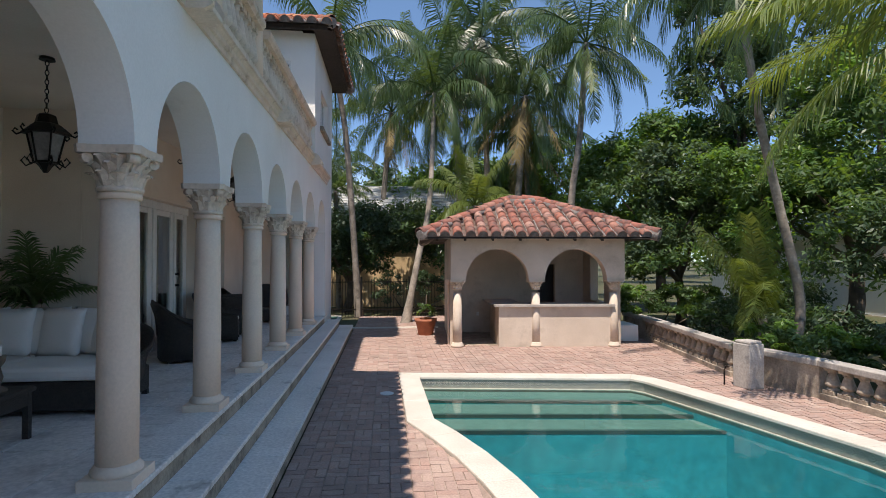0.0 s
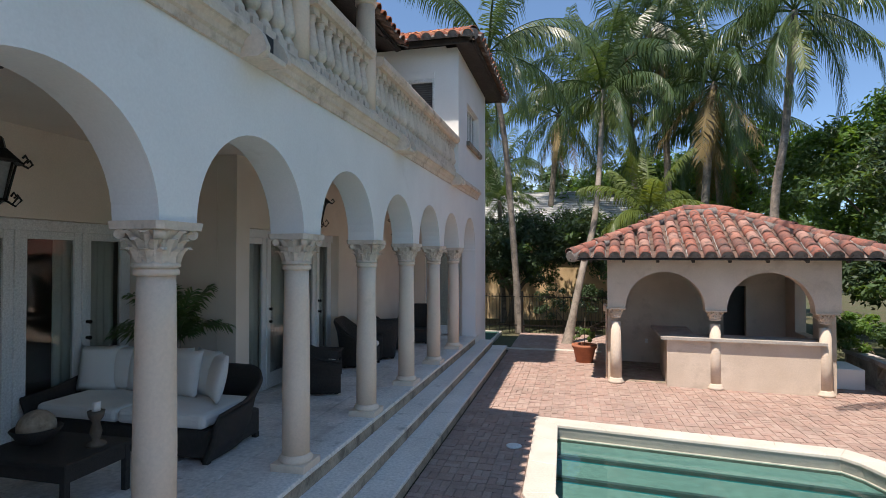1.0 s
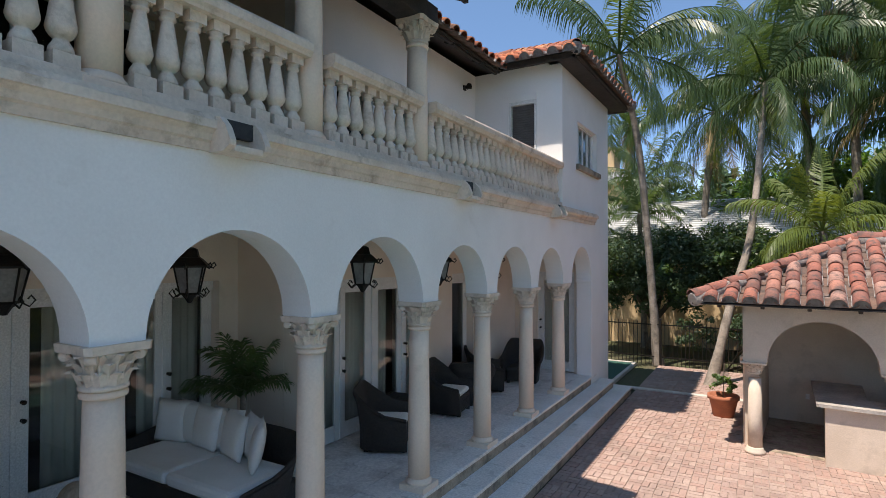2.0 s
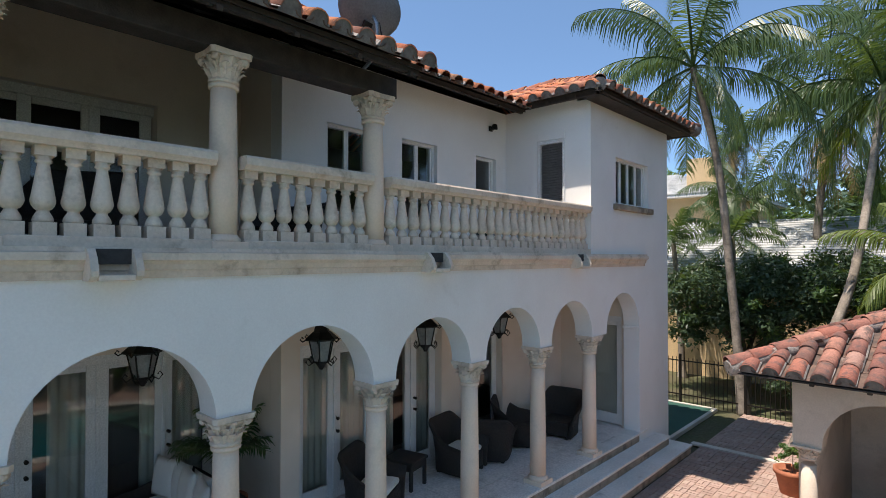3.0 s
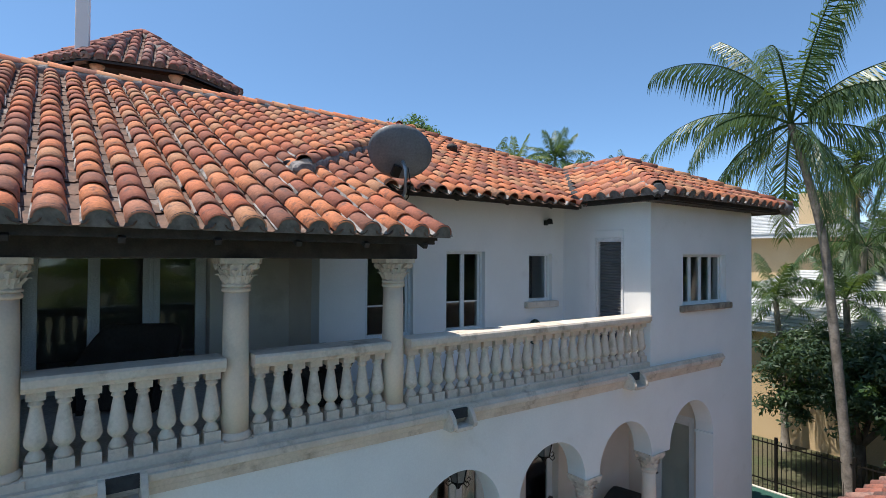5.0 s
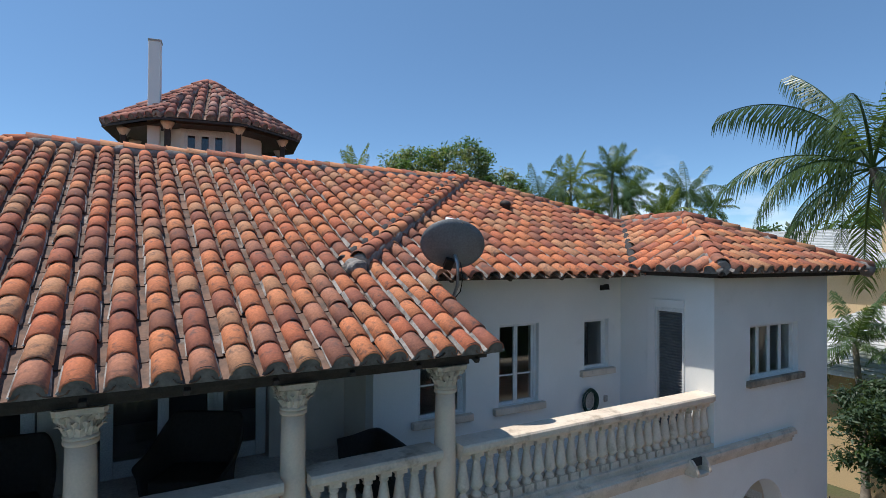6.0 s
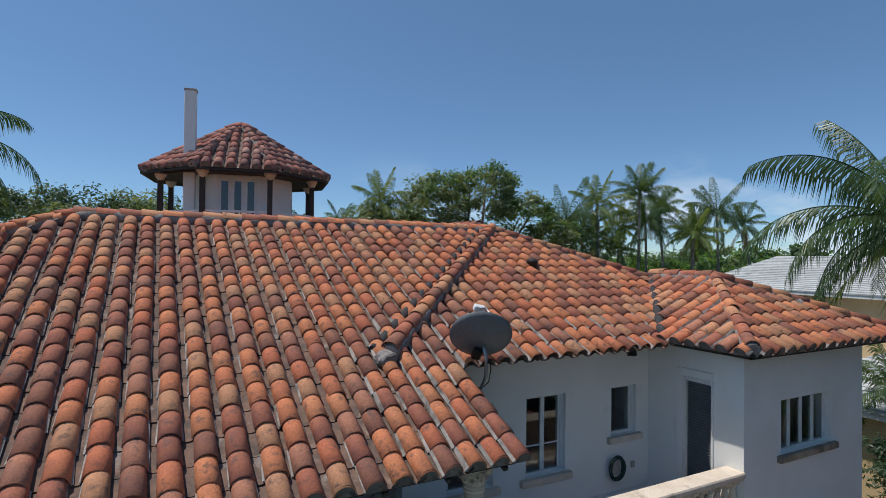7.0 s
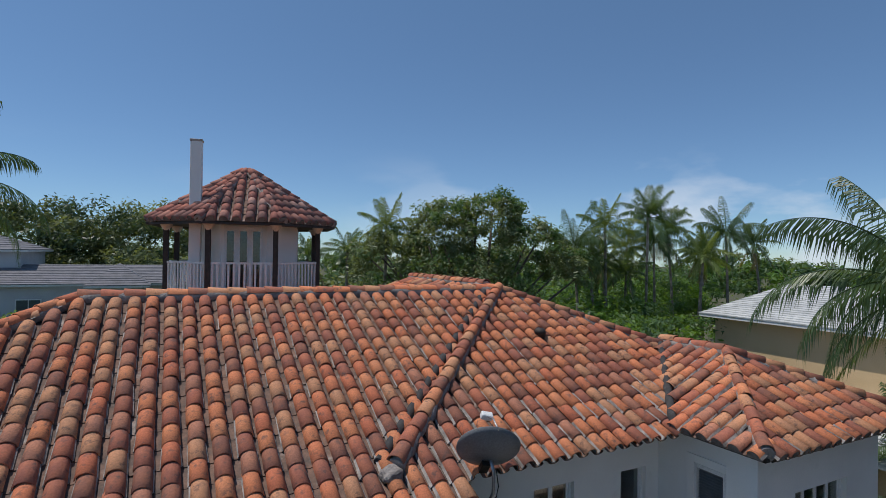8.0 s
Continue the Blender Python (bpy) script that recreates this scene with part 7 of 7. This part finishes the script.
pb = potted("potted_palm", "feathery potted palm by the French doors", pose(-4.55, 3.45, FLOOR), 0.25, 0.4)
part("crown", ARECA, M_PALM, pb, "", pose(0, 0, 0.55, 0, 0, 50) @ Matrix.Scale(1.25, 4))

# ---- neighbouring houses ----
def stepped_roof(name, house, pts_eave, z0, ridge, material, courses):
    """A hip roof in overlapping courses. pts_eave: plan corners; ridge: two points."""
    (x0, y0), (x1, y1) = pts_eave
    (rx0, ry0, rz), (rx1, ry1, _) = ridge
    def ringat(t):
        return [(x0 + (rx0 - x0) * t, y0 + (ry0 - y0) * t), (x1 + (rx1 - x1) * t, y0 + (ry0 - y0) * t), (x1 + (rx1 - x1) * t, y1 + (ry1 - y1) * t), (x0 + (rx0 - x0) * t, y1 + (ry1 - y1) * t)]
    bm = bmesh.new()
    b = [bm.verts.new((x, y, z0 - 0.01)) for x, y in ringat(0)]
    for c in range(courses):
        t0, t1 = c / courses, (c + 1) / courses
        za, zb = z0 + (rz - z0) * t0, z0 + (rz - z0) * t1
        lo, hi = ringat(t0), ringat(t1)
        a0 = b
        a = [bm.verts.new((x, y, za + 0.05)) for x, y in lo]
        b = [bm.verts.new((x, y, zb + 0.01)) for x, y in hi]
        for i in range(4):
            j = (i + 1) % 4
            bm.faces.new((a[i], a[j], b[j], b[i]))
            bm.faces.new((a0[i], a0[j], a[j], a[i]))
    return part("roof", bm, material, house)


def house(label, x0, x1, y0, y1, h, ridge, wall_mat, roof_mat, over=0.6, courses=16, windows=()):
    hs = thing("neighbour_house", label, "house")
    part("wall", box(bmesh.new(), x0, x1, y0, y1, -0.1, h), wall_mat, hs)
    stepped_roof("roof", hs, ((x0 - over, y0 - over), (x1 + over, y1 + over)), h, ridge, roof_mat, courses)
    part("eave_board", box(bmesh.new(), x0 - over + 0.03, x1 + over - 0.03, y0 - over + 0.03, y1 + over - 0.03, h - 0.16, h - 0.002), M_WHITEWOOD, hs)
    for wx, wy, face, w, z0, z1 in windows:
        m = pose(wx, wy, 0, 0, 0, 90) if face == "x" else pose(wx, wy, 0)
        win = part("window", box(bmesh.new(), 0, w, -0.05, 0.02, z0, z1), M_WHITEWOOD, hs, "", m)
        part("pane", box(bmesh.new(), 0.08, w / 2 - 0.03, -0.07, 0, z0 + 0.08, z1 - 0.08), M_BANDDARK, win)
        part("pane", box(bmesh.new(), w / 2 + 0.03, w - 0.08, -0.07, 0, z0 + 0.08, z1 - 0.08), M_BANDDARK, win)
    return hs
house("low yellow neighbour wing with a white tile roof", -8.5, 6.0, 25.4, 33.0, 4.0, ((-5.2, 28.6, 6.0), (2.5, 28.6, 6.0)), M_YELLOW, M_WHITETILE, courses=20)
tall = house("taller yellow neighbour house with a white tile roof", -15.6, -4.2, 31.0, 40.0, 7.55, ((-14.0, 35.0, 9.2), (-8.0, 35.0, 9.2)), M_YELLOW, M_WHITETILE, courses=20)
part("chimney", box(bmesh.new(), -6.3, -4.9, 31.6, 33.0, 7.2, 9.4, 0.03), M_YELLOW, tall)
house("grey-roofed neighbour house beyond the tower", -56, -46, -14, 14.0, 7.9, ((-51, -9.5, 9.25), (-51, 9.5, 9.25)), M_GREYWALL, M_GREYTILE, courses=12, windows=((-45.9, -5.6, "x", 1.6, 5.6, 6.8), (-45.9, -1.2, "x", 1.6, 5.6, 6.8), (-45.9, 1.2, "x", 1.2, 5.6, 6.8)))
house("upper storey of the grey-roofed neighbour house", -60, -50, -20, -6.1, 10.45, ((-55, -15.5, 12.3), (-55, -10.6, 12.3)), M_GREYWALL, M_GREYTILE, courses=10)
house("hip-roofed bay of the grey neighbour house", -47, -44.2, -0.6, 2.6, 7.85, ((-46.0, 1.0, 9.5), (-45.9, 1.0, 9.5)), M_GREYWALL, M_GREYTILE, courses=10)
house("pale house glimpsed through the trees", 19.0, 30.0, 16.0, 30.0, 3.2, ((22, 20, 5.2), (27, 26, 5.2)), M_STUCCO, M_WHITETILE, courses=8)

# ---- distant woods ----
def wood(label, blobs, n, size, material, extra=None):
    ob = leaves("woodland", blobs, n, size, material, None)
    tagged(ob, label, "trees", "", "stuff")
    if extra:
        ob2 = leaves("woodland_tips", blobs, extra[0], size, extra[1], None, shell=0.9)
        tagged(ob2, label, "trees", "", "stuff")
tree("feathery grey-green tree rising behind the roof", (-22.5, 19.5, -0.1), [(-1.8, -4.2, 10.0, 2.2, 2.4, 2.2), (-0.5, -1.6, 11.5, 2.0, 2.2, 2.2), (0.3, 1.0, 12.4, 2.0, 2.2, 2.0), (1.2, 3.0, 10.8, 2.2, 2.2, 2.0), (1.8, 5.0, 9.6, 1.8, 2.0, 1.8), (0, -0.5, 8.2, 3.0, 4.6, 2.8)], 30000, 0.24, M_LEAFHAZE, 18, 0.3, extra=(9000, M_LEAF))
W = lambda x, y0, y1, top, n, r: [(x + rng.uniform(-3, 3), y0 + (y1 - y0) * (i + rng.uniform(0.2, 0.8)) / n, top - r * 0.9 + rng.uniform(-0.8, 0.3), r * 1.3, r * 1.2, r) for i in range(n)]
wood("distant mixed woodland behind the grey houses", W(-68, -30, 14, 15.2, 18, 4.4) + W(-64, -30, 14, 11.0, 16, 4.2), 62000, 0.5, M_LEAFHAZE, (24000, M_LEAFDARK))
wood("distant mixed green woodland", W(-60, 8, 60, 11.6, 22, 3.6) + W(-48, 14, 60, 9.0, 18, 4.0) + W(-40, 14, 56, 8.2, 16, 3.6), 34000, 0.7, M_LEAF, (12000, M_LEAFHAZE))
wood("bright lower trees behind the house", W(-27, 24, 46, 9.0, 16, 2.8) + W(-19, 23, 34, 7.8, 11, 2.5) + W(-16, 20, 27, 7.2, 8, 2.0), 36000, 0.34, M_LEAFBRIGHT, (16000, M_LEAF))
wood("low scrub between the houses", W(-40, -14, 12, 6.4, 14, 2.2) + W(-33, 6, 24, 7.6, 10, 2.4), 16000, 0.42, M_LEAFHAZE, (6000, M_LEAFBRIGHT))
wood("distant dark woodland behind the garden", W(0, 42, 48, 9.0, 3, 4.0) + [(-18 + 5.5 * i, 46 + (i % 3), 5.5 + (i % 2), 4.0, 3.0, 4.5) for i in range(11)] + [(26 + 2 * (i % 2), 8 + 5 * i, 4.5, 3.5, 3.5, 4.5) for i in range(7)], 26000, 0.6, M_LEAFDARK, (9000, M_LEAF))

RING = [(-10 + 105 * math.cos(a) + rng.uniform(-8, 8), 10 + 105 * math.sin(a) + rng.uniform(-8, 8), 5.0 + rng.uniform(-1, 1.2), 7.5, 7.5, 5.2) for a in np.radians(np.linspace(50, 215, 44))]
wood("far tree line along the horizon", RING, 30000, 1.1, M_LEAF, (14000, M_LEAFHAZE))
wood("nearer green tree line", [(-40 + 4.2 * i, 64 + 5 * math.sin(i), 5.2 + math.sin(i * 2.1), 4.2, 4.0, 4.6) for i in range(24)], 24000, 0.7, M_LEAF, (9000, M_LEAFBRIGHT))

# ---- small pieces last: bricks of the terrace ----
brick = finish(box(bmesh.new(), -0.0985, 0.0985, -0.0475, 0.0475, -0.05, 0.0, 0.004), "brick")
brick.materials.append(M_BRICK)
BV = [(-0.0985, -0.0475), (0.0985, -0.0475), (0.0985, 0.0475), (-0.0985, 0.0475)]
bv, bf, singles = [], [], 0
for i in range(NX):
    for j in range(NY):
        for k in (0, 1):
            across = (i + j) % 2 == 0
            cx, cy = X0 + (i + 0.5) * cell, Y0 + (j + 0.5) * cell
            off = (k - 0.5) * 0.105
            x, y = (cx, cy + off) if across else (cx + off, cy)
            if not paved(x, y) or x < -1.0:
                continue
            ang = (0 if across else 90) + random.uniform(-1.6, 1.6)
            z = 0.004 + random.uniform(-0.005, 0.004)
            m = pose(x + random.uniform(-0.003, 0.003), y + random.uniform(-0.003, 0.003), z, random.uniform(-0.8, 0.8), random.uniform(-0.5, 0.5), ang)
            if -0.95 < x < 0.72 and 5.0 < y < 9.2 and singles < 300:
                part("brick", brick, M_BRICK, terrace, m=m)
                singles += 1
                continue
            n = len(bv)
            for a, b in BV:
                bv.append(tuple(m @ Vector((a * 0.985, b * 0.97, 0.0))))
            for a, b in BV:
                bv.append(tuple(m @ Vector((a, b, -0.03))))
            bf += [(n, n + 1, n + 2, n + 3)] + [(n + 4 + q, n + 4 + (q + 1) % 4, n + (q + 1) % 4, n + q) for q in range(4)]
ob = arrays("bricks", bv, bf, M_BRICKS, terrace)
ob["kind"] = "stuff"
